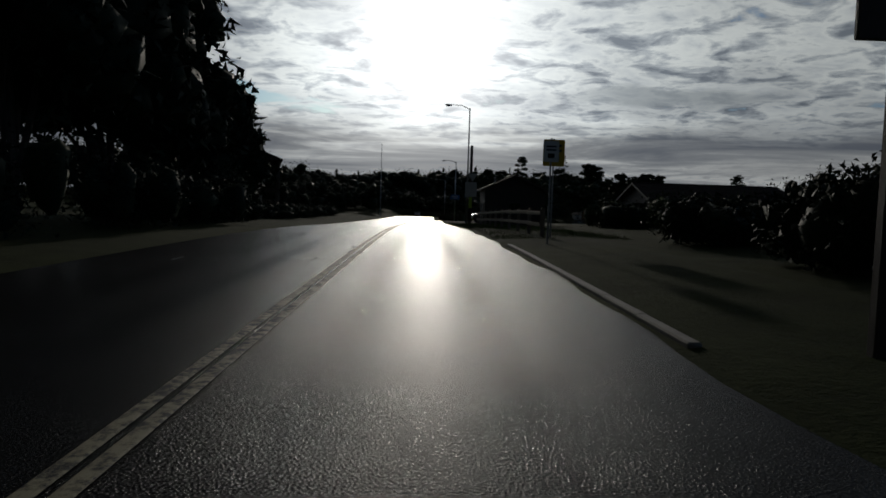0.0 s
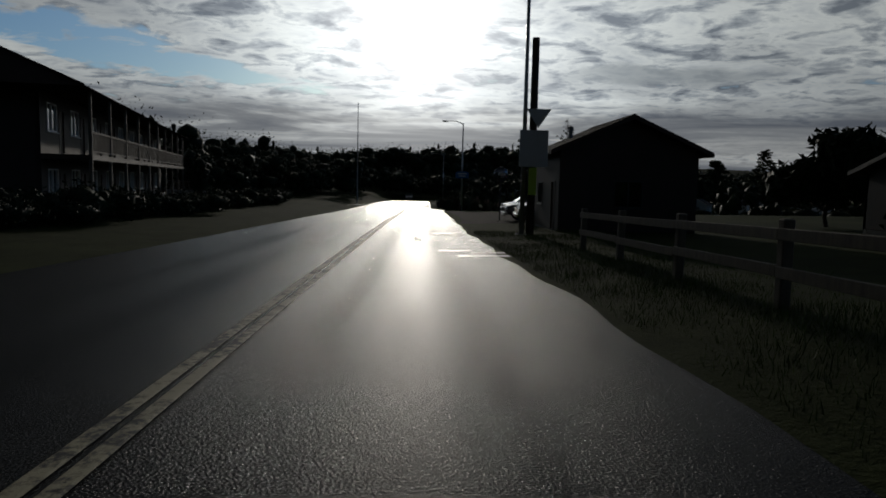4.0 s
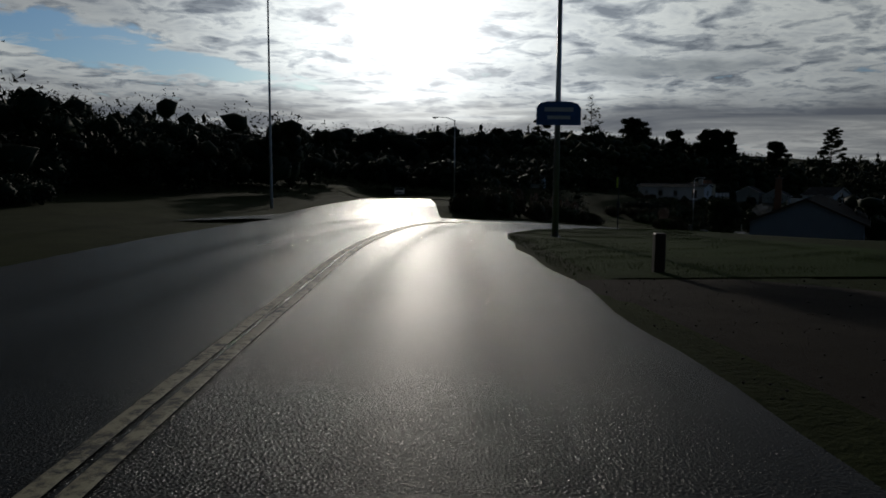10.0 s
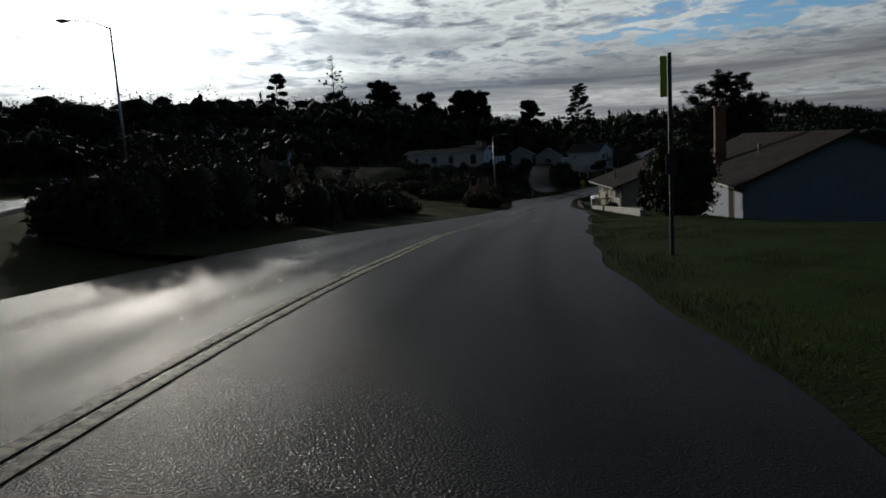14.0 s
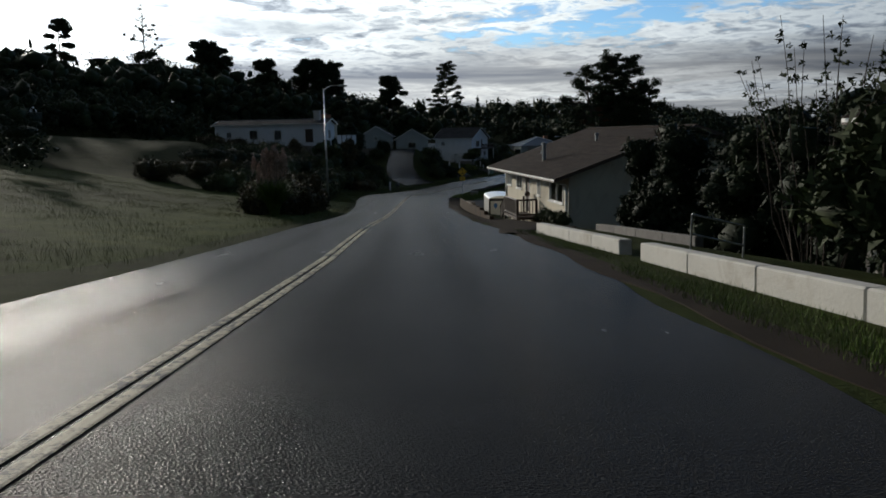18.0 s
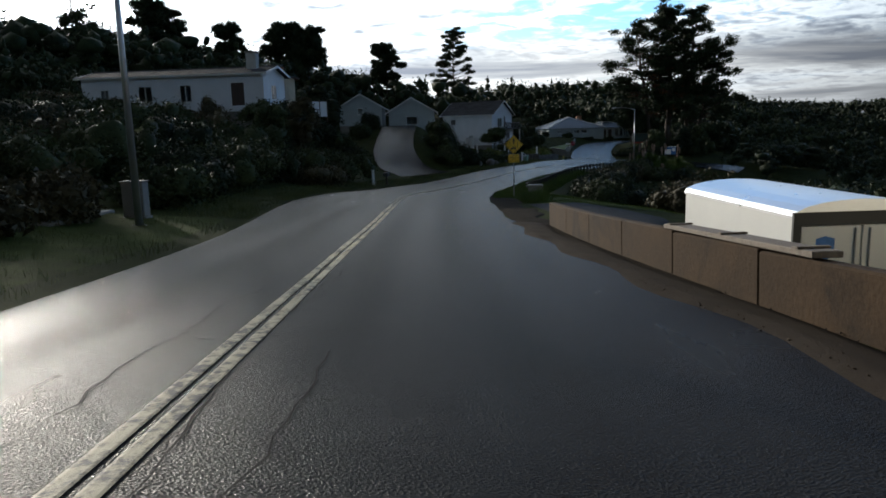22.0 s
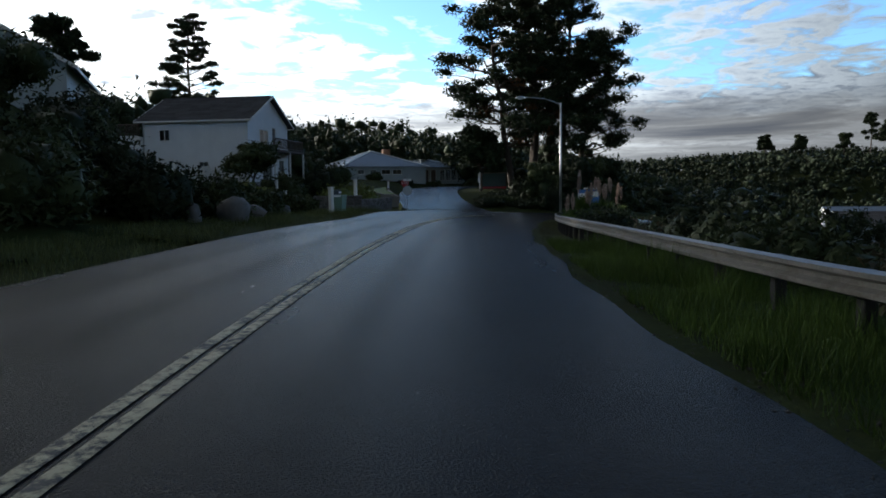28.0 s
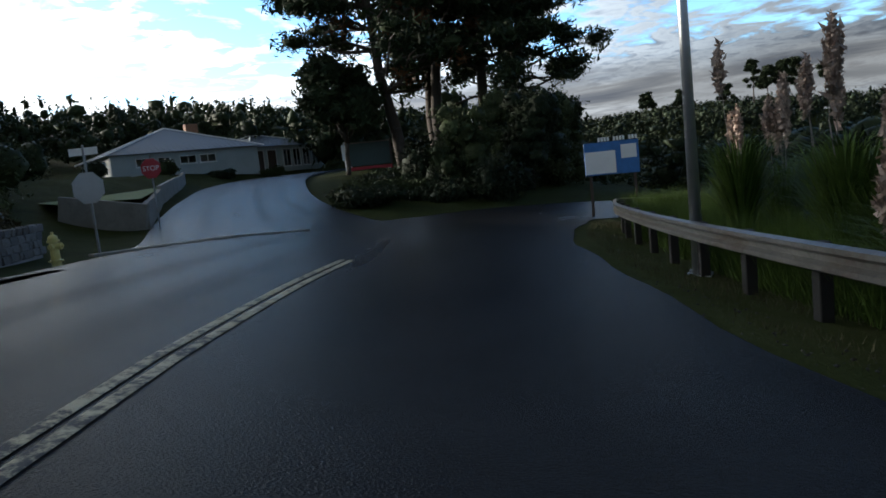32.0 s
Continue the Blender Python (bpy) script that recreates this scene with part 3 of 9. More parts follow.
# side streets and drives: middle line, half width
STREETS = [
    ([(-4.6, -2, 0.30), (-4.9, 12, 0.1), (-5.0, 40, -0.4), (-4.6, 76, -1.2), (-4.2, 101, -1.6)], 4.3),
    ([(128.8, 158.6, -11.3), (132.5, 163, -11.15), (140, 171.5, -10.9), (150, 180.5, -10.1), (160, 187.5, -9.4), (170, 190.5, -9.1), (182, 189, -9.3)], 3.6),
    ([(85.6, 141.5, -10.05), (85.0, 146, -9.4), (86.2, 150.1, -8.0), (89.2, 155, -6.4), (92.8, 160.2, -5.1), (95.5, 165, -4.75)], 2.2),
]
STREET_LINES = [(smooth_line(pts)[1], w) for pts, w in STREETS]


def ground_height(x, y, under=True):
    """The ground's height at arrays of places."""
    x, y = np.atleast_1d(np.asarray(x, float)), np.atleast_1d(np.asarray(y, float))
    z = np.empty(len(x))
    for a in range(0, len(x), 4000):
        xs, ys = x[a:a + 4000], y[a:a + 4000]
        d2 = (xs[:, None] - LINE[None, :, 0])**2 + (ys[:, None] - LINE[None, :, 1])**2
        i = d2.argmin(1)
        t = TAN[i]
        wx, wy = xs - LINE[i, 0], ys - LINE[i, 1]
        along = wx * t[:, 0] + wy * t[:, 1]
        lat = wx * t[:, 1] - wy * t[:, 0]
        s = LINE_S[i]
        dist = np.sqrt(d2[np.arange(len(i)), i])
        lat = np.where(np.abs(along) > 2, np.sign(lat) * dist, lat)
        s = s + np.clip(along, -1, 1)
        base = np.interp(s, LINE_S, LINE[:, 2]) - bank(s) * np.clip(lat, -6.5, 4)
        er, el = np.interp(s, *EDGE_R), np.interp(s, *EDGE_L)
        dr, dl = np.maximum(lat - er, 0), np.maximum(el - lat, 0)
        h = base + np.where(lat > 0, bilinear(R_RISE, R_DIST, s, dr), bilinear(L_RISE, L_DIST, s, dl))
        if under:
            inside = (lat < er - 0.05) & (lat > el + 0.05)
            h = np.where(inside, base - 0.14, h)
            near = (lat < er + 2.2) & (lat > el - 2.2) & ~inside
            h = np.where(near, h - 0.14, h)
        far = np.zeros(len(xs))
        wsum = np.zeros(len(xs))
        for fx, fy, fz in FAR:
            w = 1.0 / ((xs - fx)**2 + (ys - fy)**2 + 400)**1.5
            far += w * fz
            wsum += w
        far = far / wsum
        f = smoothstep(55, 120, dist)
        h = h * (1 - f) + far * f
        for line, half in STREET_LINES:
            e2 = (xs[:, None] - line[None, :, 0])**2 + (ys[:, None] - line[None, :, 1])**2
            j = e2.argmin(1)
            e = np.sqrt(e2[np.arange(len(j)), j])
            g = 1 - smoothstep(half + 0.3, half + 6, e)
            w = smoothstep(0.0, 7.0, el - lat)
            h = np.where(lat < el, h * (1 - g) + (base * (1 - w) + line[j, 2] * w - (0.14 if under else 0.02)) * g, h)
        z[a:a + 4000] = h
    return z


def gz(x, y):
    return float(ground_height([x], [y], False)[0])


def spot(s, lat, dz=0.0):
    """A place on the ground beside the road."""
    p = at_line(s)
    t, r = side(s)
    x, y = p[0] + r[0] * lat, p[1] + r[1] * lat
    return Vector((x, y, gz(x, y) + dz))


def ground_material(name="grass and bare earth", tones=((0.026, 0.021, 0.014), (0.026, 0.034, 0.011), (0.042, 0.052, 0.017), (0.068, 0.064, 0.03))):
    m = bpy.data.materials.new(name)
    m.use_nodes = True
    k = Nodes(m.node_tree)
    out = k.add("ShaderNodeOutputMaterial")
    p = k.add("ShaderNodeBsdfPrincipled", Roughness=0.95)
    p.inputs["Specular IOR Level"].default_value = 0.03
    k.link(p.outputs[0], out.inputs[0])
    co = k.add("ShaderNodeTexCoord").outputs["Object"]
    a, b_, c = k.noise(co, 0.06, 5, 0.6, 0.6), k.noise(co, 0.9, 5, 0.65), k.noise(co, 14, 4, 0.7)
    f = k.math("ADD", k.math("MULTIPLY", a, 0.4), k.math("ADD", k.math("MULTIPLY", b_, 0.35), k.math("MULTIPLY", c, 0.25)))
    col = k.ramp(f, list(zip((0.30, 0.44, 0.56, 0.72), tones)))
    k.link(col, p.inputs["Base Color"])
    bp = k.add("ShaderNodeBump", Strength=0.8, Distance=0.08)
    k.link(k.math("ADD", b_, k.math("MULTIPLY", c, 0.6)), bp.inputs["Height"])
    k.link(bp.outputs[0], p.inputs["Normal"])
    return m


def make_ground():
    def lines(lo, hi, step, far_lo, far_hi):
        a = list(np.arange(lo, hi + 0.01, step))
        d, x = step, lo
        left = []
        while x > far_lo:
            d *= 1.12
            x -= d
            left.append(x)
        d, x = step, a[-1]
        right = []
        while x < far_hi:
            d *= 1.12
            x += d
            right.append(x)
        return np.array(left[::-1] + a + right)
    xs, ys = lines(-16, 150, 1.0, -3500, 3500), lines(-132, 186, 1.0, -3500, 3500)
    gx, gy = np.meshgrid(xs, ys)
    z = ground_height(gx.ravel(), gy.ravel())
    rng = np.random.default_rng(3)
    verts = np.column_stack([gx.ravel(), gy.ravel(), z])
    nx, ny = len(xs), len(ys)
    i = (np.arange(ny - 1)[:, None] * nx + np.arange(nx - 1)[None, :]).ravel()
    faces = np.column_stack([i, i + 1, i + 1 + nx, i + nx])
    ob = data_part("ground", verts, [faces], ground_material(), smooth=True)
    tagged(ob, "rough grass and bare earth sloping beside the road", "ground", kind="structure")


make_ground()


def ribbon(name, s0, s1, left, right, mat, dz, label="", step=1.0, cols=8, parent=None, skirt=0.15, uv=True):
    """A strip that lies along the road between two side distances."""
    ss = np.arange(s0, s1 + 0.01, step)
    verts, faces, uvs = [], [], []
    for s in ss:
        a, b = left(s), right(s)
        row = [(a - 0.02, -skirt)] + [(a + (b - a) * c / cols, 0) for c in range(cols + 1)] + [(b + 0.02, -skirt)]
        for lat, e in row:
            q = on_road(s, lat, dz + e)
            verts.append((q.x, q.y, q.z))
            uvs.append((lat, s))
    n = cols + 3
    for i in range(len(ss) - 1):
        for c in range(n - 1):
            faces.append((i * n + c, i * n + c + 1, (i + 1) * n + c + 1, (i + 1) * n + c))
    ob = data_part(name, verts, faces, mat, parent, label, smooth=False)
    if uv:
        layer = ob.data.uv_layers.new(name="UVMap")
        for lp in ob.data.loops:
            layer.data[lp.index].uv = uvs[lp.vertex_index]
    return ob


def draped(name, s0, s1, lat0, lat1, mat, dz, label, category="ground", cols=9, step=0.8):
    """A strip of the ground beside the road, between two side distances."""
    ss = np.arange(s0, s1 + 0.01, step)
    pts = []
    for s in ss:
        p = at_line(s)
        t, r = side(s)
        a, b = lat0(s), lat1(s)
        for c in range(cols + 1):
            lat = a + (b - a) * (c / cols)
            pts.append((p[0] + r[0] * lat, p[1] + r[1] * lat))
    pts = np.array(pts)
    z = ground_height(pts[:, 0], pts[:, 1], False) + dz
    n = cols + 1
    k = np.arange(len(pts)) % n
    z = z - 0.30 * (k == (cols if abs(lat1(s0 + 20)) > abs(lat0(s0 + 20)) else 0))
    z = z - (dz + 0.025) * (k == (0 if abs(lat1(s0 + 20)) > abs(lat0(s0 + 20)) else cols))
    v = np.column_stack([pts, z])
    i = (np.arange(len(ss) - 1)[:, None] * n + np.arange(cols)[None, :]).ravel()
    ob = data_part(name, v, [np.column_stack([i, i + 1, i + 1 + n, i + n])], mat, smooth=True)
    return tagged(ob, label, category, kind="structure")


def edge_right(s):
    return float(np.interp(s, *EDGE_R))


def edge_left(s):
    return float(np.interp(s, *EDGE_L))


EARTH = ground_material()
TURF = ground_material("short green turf", ((0.020, 0.026, 0.009), (0.026, 0.044, 0.010), (0.040, 0.068, 0.015), (0.060, 0.088, 0.024)))
draped("verge_right", -38, 350, lambda s: edge_right(s) - 0.15, lambda s: edge_right(s) + 4.2, EARTH, 0.012, "grass and bare earth verge along the road")
for a, b in ((-38, 115), (150, 286), (297, 329)):
    draped("verge_left", a, b, lambda s: edge_left(s) - 4.2, lambda s: edge_left(s) + 0.15, EARTH, 0.012, "rough grass verge along the far lane")

road = ribbon("road", -40, 363, lambda s: float(np.interp(s, *EDGE_L)), lambda s: float(np.interp(s, *EDGE_R)) + 0.12 * math.sin(s * 0.9) * math.sin(s * 0.37), ASPHALT, 0.0, cols=10)
tagged(road, "damp dark asphalt two-lane road with polished wheel tracks", "road", kind="structure")


def street(name, pts, half, label, s_uv=0.0):
    d, line = smooth_line(pts)
    t = np.gradient(line[:, :2], d, axis=0)
    t /= np.linalg.norm(t, axis=1)[:, None]
    verts, faces, uvs = [], [], []
    cols = [-1.01, -1, -0.75, -0.5, -0.25, 0, 0.25, 0.5, 0.75, 1, 1.01]
    for i in range(len(line)):
        flare = half * (1 + 0.9 * math.exp(-d[i] / 4.0))
        for c in cols:
            x, y = line[i, 0] + t[i, 1] * c * flare, line[i, 1] - t[i, 0] * c * flare
            j = int(((LINE[:, 0] - x)**2 + (LINE[:, 1] - y)**2).argmin())
            lat = (x - LINE[j, 0]) * TAN[j, 1] - (y - LINE[j, 1]) * TAN[j, 0]
            over = max(edge_left(LINE_S[j]) - lat, lat - edge_right(LINE_S[j]))
            w = float(smoothstep(0.0, 7.0, over))
            z = (on_road(LINE_S[j], lat).z - (0.03 if over < 0 else 0.008)) * (1 - w) + line[i, 2] * w
            verts.append((x, y, z - (0.15 if abs(c) > 1 else 0.0) - (0.6 if lat > 0 else 0.0)))
            uvs.append((c * flare - 1.5, d[i]))
    n = len(cols)
    for i in range(len(line) - 1):
        for c in range(n - 1):
            faces.append((i * n + c, i * n + c + 1, (i + 1) * n + c + 1, (i + 1) * n + c))
    ob = data_part(name, verts, faces, ASPHALT)
    layer = ob.data.uv_layers.new(name="UVMap")
    for lp in ob.data.loops:
        layer.data[lp.index].uv = uvs[lp.vertex_index]
    return tagged(ob, label, "road", kind="structure")


street("side_street", *STREETS[0], "damp asphalt street running straight on from the bend")
street("inn_street", *STREETS[1], "damp asphalt street climbing to a low office building")
street("driveway", *STREETS[2], "pale damp driveway climbing between shrubs")

# painted lines
for a, b in ((-40, 333),):
    for k in (-0.075, 0.105):
        line = ribbon("centre_line", a, b, lambda s: float(np.interp(s, *YELLOW)) + k + 0.01, lambda s: float(np.interp(s, *YELLOW)) + k + 0.09, YELLOW_PAINT, 0.014, cols=1, skirt=0.004, uv=False)
        tagged(line, "worn yellow centre stripe painted on the road", "road marking", "centre stripes", "structure")


# ---- plants ----
def ico(sub):
    bm = bmesh.new()
    bmesh.ops.create_icosphere(bm, subdivisions=sub, radius=1.0)
    v = np.array([x.co[:] for x in bm.verts])
    f = np.array([[q.index for q in x.verts] for x in bm.faces])
    bm.free()
    return v, f


ICO1, ICO2 = ico(1), ico(2)


def foliage(clumps, leaves, leaf, rng, core=0.78, sub=2, droop=0.0, slim=0.42):
    """Vertices and faces of leaf masses. clumps: rows of x, y, z, radius, height."""
    base_v, base_f = ICO2 if sub == 2 else ICO1
    V, F, n = [], [], 0
    clumps = np.asarray(clumps, float)
    weight = clumps[:, 3]**2
    counts = np.maximum(8, (leaves * weight / weight.sum()).astype(int))
    for (x, y, z, r, h), cnt in zip(clumps, counts):
        ph = rng.uniform(0, 6.28, 6)
        k = 1 + 0.16 * np.sin(3.1 * base_v[:, 0] + ph[0]) + 0.14 * np.sin(4.3 * base_v[:, 1] + ph[1]) + 0.12 * np.sin(5.2 * base_v[:, 2] + ph[2]) + rng.uniform(-0.24, 0.24, len(base_v))
        if core:
            V.append(base_v * (k * core)[:, None] * (r, r, h) + (x, y, z))
            F.append(base_f + n)
            n += len(base_v)
        d = rng.normal(size=(cnt, 3))
        d /= np.linalg.norm(d, axis=1)[:, None]
        kk = 1 + 0.16 * np.sin(3.1 * d[:, 0] + ph[0]) + 0.14 * np.sin(4.3 * d[:, 1] + ph[1]) + 0.12 * np.sin(5.2 * d[:, 2] + ph[2])
        c = d * (kk * rng.uniform(0.60, 1.10, cnt))[:, None] * (r, r, h) + (x, y, z)
        a = rng.normal(size=(cnt, 3))
        a[:, 2] -= droop
        a /= np.linalg.norm(a, axis=1)[:, None]
        b = np.cross(a, rng.normal(size=(cnt, 3)))
        b /= np.maximum(np.linalg.norm(b, axis=1), 1e-6)[:, None]
        sz = leaf * rng.uniform(0.5, 1.5, cnt)[:, None]
        tri = np.stack([c - a * sz * 0.7 - b * sz * slim, c - a * sz * 0.5 + b * sz * slim, c + a * sz * 1.1], 1).reshape(-1, 3)
        V.append(tri)
        F.append(np.arange(cnt * 3).reshape(-1, 3) + n)
        n += cnt * 3
    return np.concatenate(V), F


def limb(bm, pts, r0, r1, n=7):
    """A tapered, bent limb through points."""
    k = len(pts) - 1
    for i in range(k):
        a, b = r0 + (r1 - r0) * i / k, r0 + (r1 - r0) * (i + 1) / k
        tube(bm, pts[i], pts[i + 1], a, b, n, caps=i in (0, k - 1))
    return bm


def bent(p0, p1, rng, wob, n=4):
    p0, p1 = Vector(p0), Vector(p1)
    out = [p0]
    for i in range(1, n):
        q = p0.lerp(p1, i / n)
        out.append(q + Vector(rng.normal(size=3) * wob))
    out.append(p1)
    return out


def pine_tree(x, y, height, spread, label, seed, z=None, first=0.35, layers=7, leaf_mat=None, lean=(0, 0), trunk_r=None, density=1.0, flat=0.42, leaf=0.36, clump=1.0, group="", rust=False, top_r=0.55, low_r=1.0):
    """A pine: bent trunk, spreading limbs, flattened needle masses with gaps between."""
    rng = np.random.default_rng(seed)
    z = gz(x, y) if z is None else z
    t = thing("pine_tree", pose(x, y, z), label, "tree", group)
    r = trunk_r or height * 0.018
    bm = bmesh.new()
    top = Vector((lean[0], lean[1], height * 0.95))
    trunk = bent((0, 0, -0.4), top, rng, height * 0.008, 6)
    limb(bm, trunk, r, r * 0.22, 9)
    part("trunk", bm, BARK, t, smooth=True)
    clumps, dead = [], []
    for i in range(layers):
        u = first + (1 - first) * (i + 0.5) / layers
        at = Vector((lean[0] * u, lean[1] * u, height * u))
        prof = low_r + (top_r - low_r) * ((u - first) / (1 - first)) ** 1.2
        for j in range(int(rng.integers(3, 6) * density + 0.5)):
            ang = rng.uniform(0, 6.283)
            reach = spread * prof * rng.uniform(0.45, 1.0)
            tip = at + Vector((math.cos(ang) * reach, math.sin(ang) * reach, height * rng.uniform(-0.01, 0.06)))
            pts = bent(at - Vector((0, 0, height * 0.03)), tip, rng, reach * 0.05, 3)
            part("limb", limb(bmesh.new(), pts, r * 0.30, r * 0.06, 5), BARK, t)
            cr = spread * clump * rng.uniform(0.20, 0.36) * (0.75 + 0.25 * prof)
            clumps.append((tip.x, tip.y, tip.z + cr * 0.2, cr, cr * flat * rng.uniform(0.8, 1.3)))
            if rng.uniform() < 0.6:
                mid = at.lerp(tip, rng.uniform(0.45, 0.75))
                clumps.append((mid.x, mid.y, mid.z + cr * 0.2, cr * 0.8, cr * flat))
                if rust and u < 0.75 and rng.uniform() < 0.5:
                    dead.append((mid.x, mid.y, mid.z - cr * 0.35, cr * 0.55, cr * 0.3))
    clumps.append((top.x, top.y, height * 0.96, spread * 0.25, height * 0.05))
    v, f = foliage(clumps, int(11000 * density), leaf * 1.15, rng, core=0.45, slim=0.22)
    data_part("crown", v, f, leaf_mat or PINE, t)
    if dead:
        v, f = foliage(dead, 700, leaf * 0.9, rng, core=0)
        data_part("dead_needles", v, f, PINE_RUST, t, "rust brown dead needles")
    return t


def leafy_tree(x, y, height, spread, label, seed, z=None, name="tree", bole=0.3, clumps=12, leaf=0.3, leaves=4200, mat=None, bark=None, group="", squash=0.8, category="tree", core=0.78):
    """A tree or tall shrub with a short bole, limbs and a crown of many leaf masses."""
    rng = np.random.default_rng(seed)
    z = gz(x, y) if z is None else z
    t = thing(name, pose(x, y, z), label, category, group)
    bm = bmesh.new()
    r = max(0.05, height * 0.022)
    fork = Vector((rng.normal() * 0.1, rng.normal() * 0.1, height * bole))
    limb(bm, bent((0, 0, -0.3), fork, rng, 0.05, 3), r, r * 0.75, 9)
    rows = []
    for i in range(clumps):
        ang, u = rng.uniform(0, 6.283), rng.uniform(0, 1)
        rad = spread * 0.62 * math.sqrt(rng.uniform(0.05, 1))
        hh = height * (bole + (1 - bole) * (0.25 + 0.6 * u * (1 - 0.5 * (rad / spread)**2)))
        cr = spread * rng.uniform(0.28, 0.46)
        p = Vector((math.cos(ang) * rad, math.sin(ang) * rad, hh))
        rows.append((p.x, p.y, min(p.z, height - cr * squash * 0.7), cr, cr * squash))
        if i < 7:
            limb(bm, bent(fork, p, rng, 0.08, 3), r * 0.5, r * 0.12, 6)
    part("trunk", bm, bark or BARK, t, smooth=True)
    v, f = foliage(rows, leaves, leaf, rng, core=core)
    data_part("crown", v, f, mat or SHRUB, t)
    return t


def shrub(x, y, w, h, label, seed, z=None, mat=None, leaves=2600, leaf=0.11, clumps=9, name="shrub", group="", stretch=(1, 0, 0)):
    """A shrub that meets the ground: several stems and low leaf masses. stretch: length factor and its direction."""
    rng = np.random.default_rng(seed)
    z = gz(x, y) if z is None else z
    t = thing(name, pose(x, y, z), label, "shrub", group)
    bm = bmesh.new()
    rows = []
    k, dx, dy = stretch
    tall = h > 1.6 * w
    for i in range(clumps * 2 if tall else clumps):
        a, b = rng.uniform(-1, 1), rng.normal() * 0.35
        if tall:
            u, ang = rng.uniform(0.08, 0.9), rng.uniform(0, 6.283)
            rad = w * 0.62 * math.sqrt(rng.uniform(0, 1)) * (1 - 0.5 * max(0, u - 0.5))
            cr = w * rng.uniform(0.26, 0.42)
            rows.append((math.cos(ang) * rad, math.sin(ang) * rad, min(u * h, h - cr * 0.8), cr, cr * rng.uniform(0.7, 1.0)))
            continue
        px = dx * a * w * (k - 1) + rng.normal() * w * 0.33
        py = dy * a * w * (k - 1) + rng.normal() * w * 0.33
        cr = w * rng.uniform(0.32, 0.55)
        ch = h * rng.uniform(0.34, 0.52)
        rows.append((px, py, ch * rng.uniform(0.75, 1.1), cr, ch))
    limb(bm, bent((0, 0, -0.2), (0, 0, h * 0.6), rng, 0.04, 2), 0.05, 0.02, 5)
    part("stem", bm, BARK, t)
    v, f = foliage(rows, int(leaves * 1.5), min(leaf, 0.11), rng, core=0.66)
    v[:, 2] = np.maximum(v[:, 2], -0.25)
    data_part("leaf_mass", v, f, mat or SHRUB, t)
    return t


def bare_tree(x, y, height, spread, label, seed, z=None, low=True):
    """A dead-topped conifer: bare spire with short upswept twigs, a dense lower crown."""
    rng = np.random.default_rng(seed)
    z = gz(x, y) if z is None else z
    t = thing("bare_topped_tree", pose(x, y, z), label, "tree")
    bm = bmesh.new()
    r = height * 0.013
    limb(bm, bent((0, 0, -0.4), (0.3, 0, height), rng, 0.12, 7), r, r * 0.12, 8)
    part("trunk", bm, BARK_GREY, t)
    tw = bmesh.new()
    tufts = []
    for i in range(70):
        u = rng.uniform(0.42, 0.98)
        ang = rng.uniform(0, 6.283)
        reach = spread * (1.05 - u) * rng.uniform(0.5, 1.3) + 0.4
        a = Vector((0, 0, height * u))
        b = a + Vector((math.cos(ang) * reach, math.sin(ang) * reach, reach * rng.uniform(0.1, 0.7)))
        limb(tw, bent(a, b, rng, reach * 0.06, 2), 0.075, 0.02, 4)
        for q in range(3):
            c = a.lerp(b, rng.uniform(0.4, 0.9))
            tube(tw, c, c + Vector(rng.normal(size=3) * 0.45), 0.03, 0.012, 3)
        if u < 0.72 and rng.uniform() < 0.6:
            tufts.append((b.x, b.y, b.z, 0.6, 0.45))
    tagged(part("branching", tw, BARK_GREY, t), kind="stuff")
    if low:
        for i in range(9):
            ang = rng.uniform(0, 6.283)
            rad = spread * rng.uniform(0.2, 0.75)
            tufts.append((math.cos(ang) * rad, math.sin(ang) * rad, height * rng.uniform(0.3, 0.52), spread * 0.34, height * 0.06))
    v, f = foliage(tufts, 2600, 0.35, rng, core=0.55)
    data_part("crown", v, f, PINE, t)
    return t


def woods(name, label, spots, mat, seed, leaf=0.42, cards=150, spire=0.22):
    """Far woods: many small trees in one mesh. spots: rows of x, y, height, spread."""
    rng = np.random.default_rng(seed)
    spots = np.asarray(spots, float)
    z = ground_height(spots[:, 0], spots[:, 1], False)
    V, F, n = [], [], 0
    for (x, y, h, w), g in zip(spots, z):
        rows = []
        if rng.uniform() < spire:
            for u in (0.3, 0.52, 0.72, 0.88):
                rows.append((x + rng.normal() * 0.2, y + rng.normal() * 0.2, g + h * u, w * (1.05 - u) * 0.9, h * 0.16))
        else:
            for q in range(4):
                rows.append((x + rng.normal() * w * 0.35, y + rng.normal() * w * 0.35, g + h * rng.uniform(0.42, 0.76), w * rng.uniform(0.38, 0.62), h * rng.uniform(0.17, 0.25)))
            rows.append((x, y, g + h * 0.32, w * 0.6, h * 0.34))
        v, f = foliage(rows, cards, leaf, rng, sub=1, core=0.52)
        V.append(v)
        F += [q + n for q in f]
        n += len(v)
    ob = data_part(name, np.concatenate(V), F, mat)
    return tagged(ob, label, "woods", kind="stuff")


def scatter(rng, n, x0, x1, y0, y1, h0, h1, w0=0.32, w1=0.5, keep=None):
    out = []
    while len(out) < n:
        x, y, h = rng.uniform(x0, x1), rng.uniform(y0, y1), rng.uniform(h0, h1)
        if keep is None or keep(x, y):
            out.append((x, y, h, h * rng.uniform(w0, w1)))
    return out


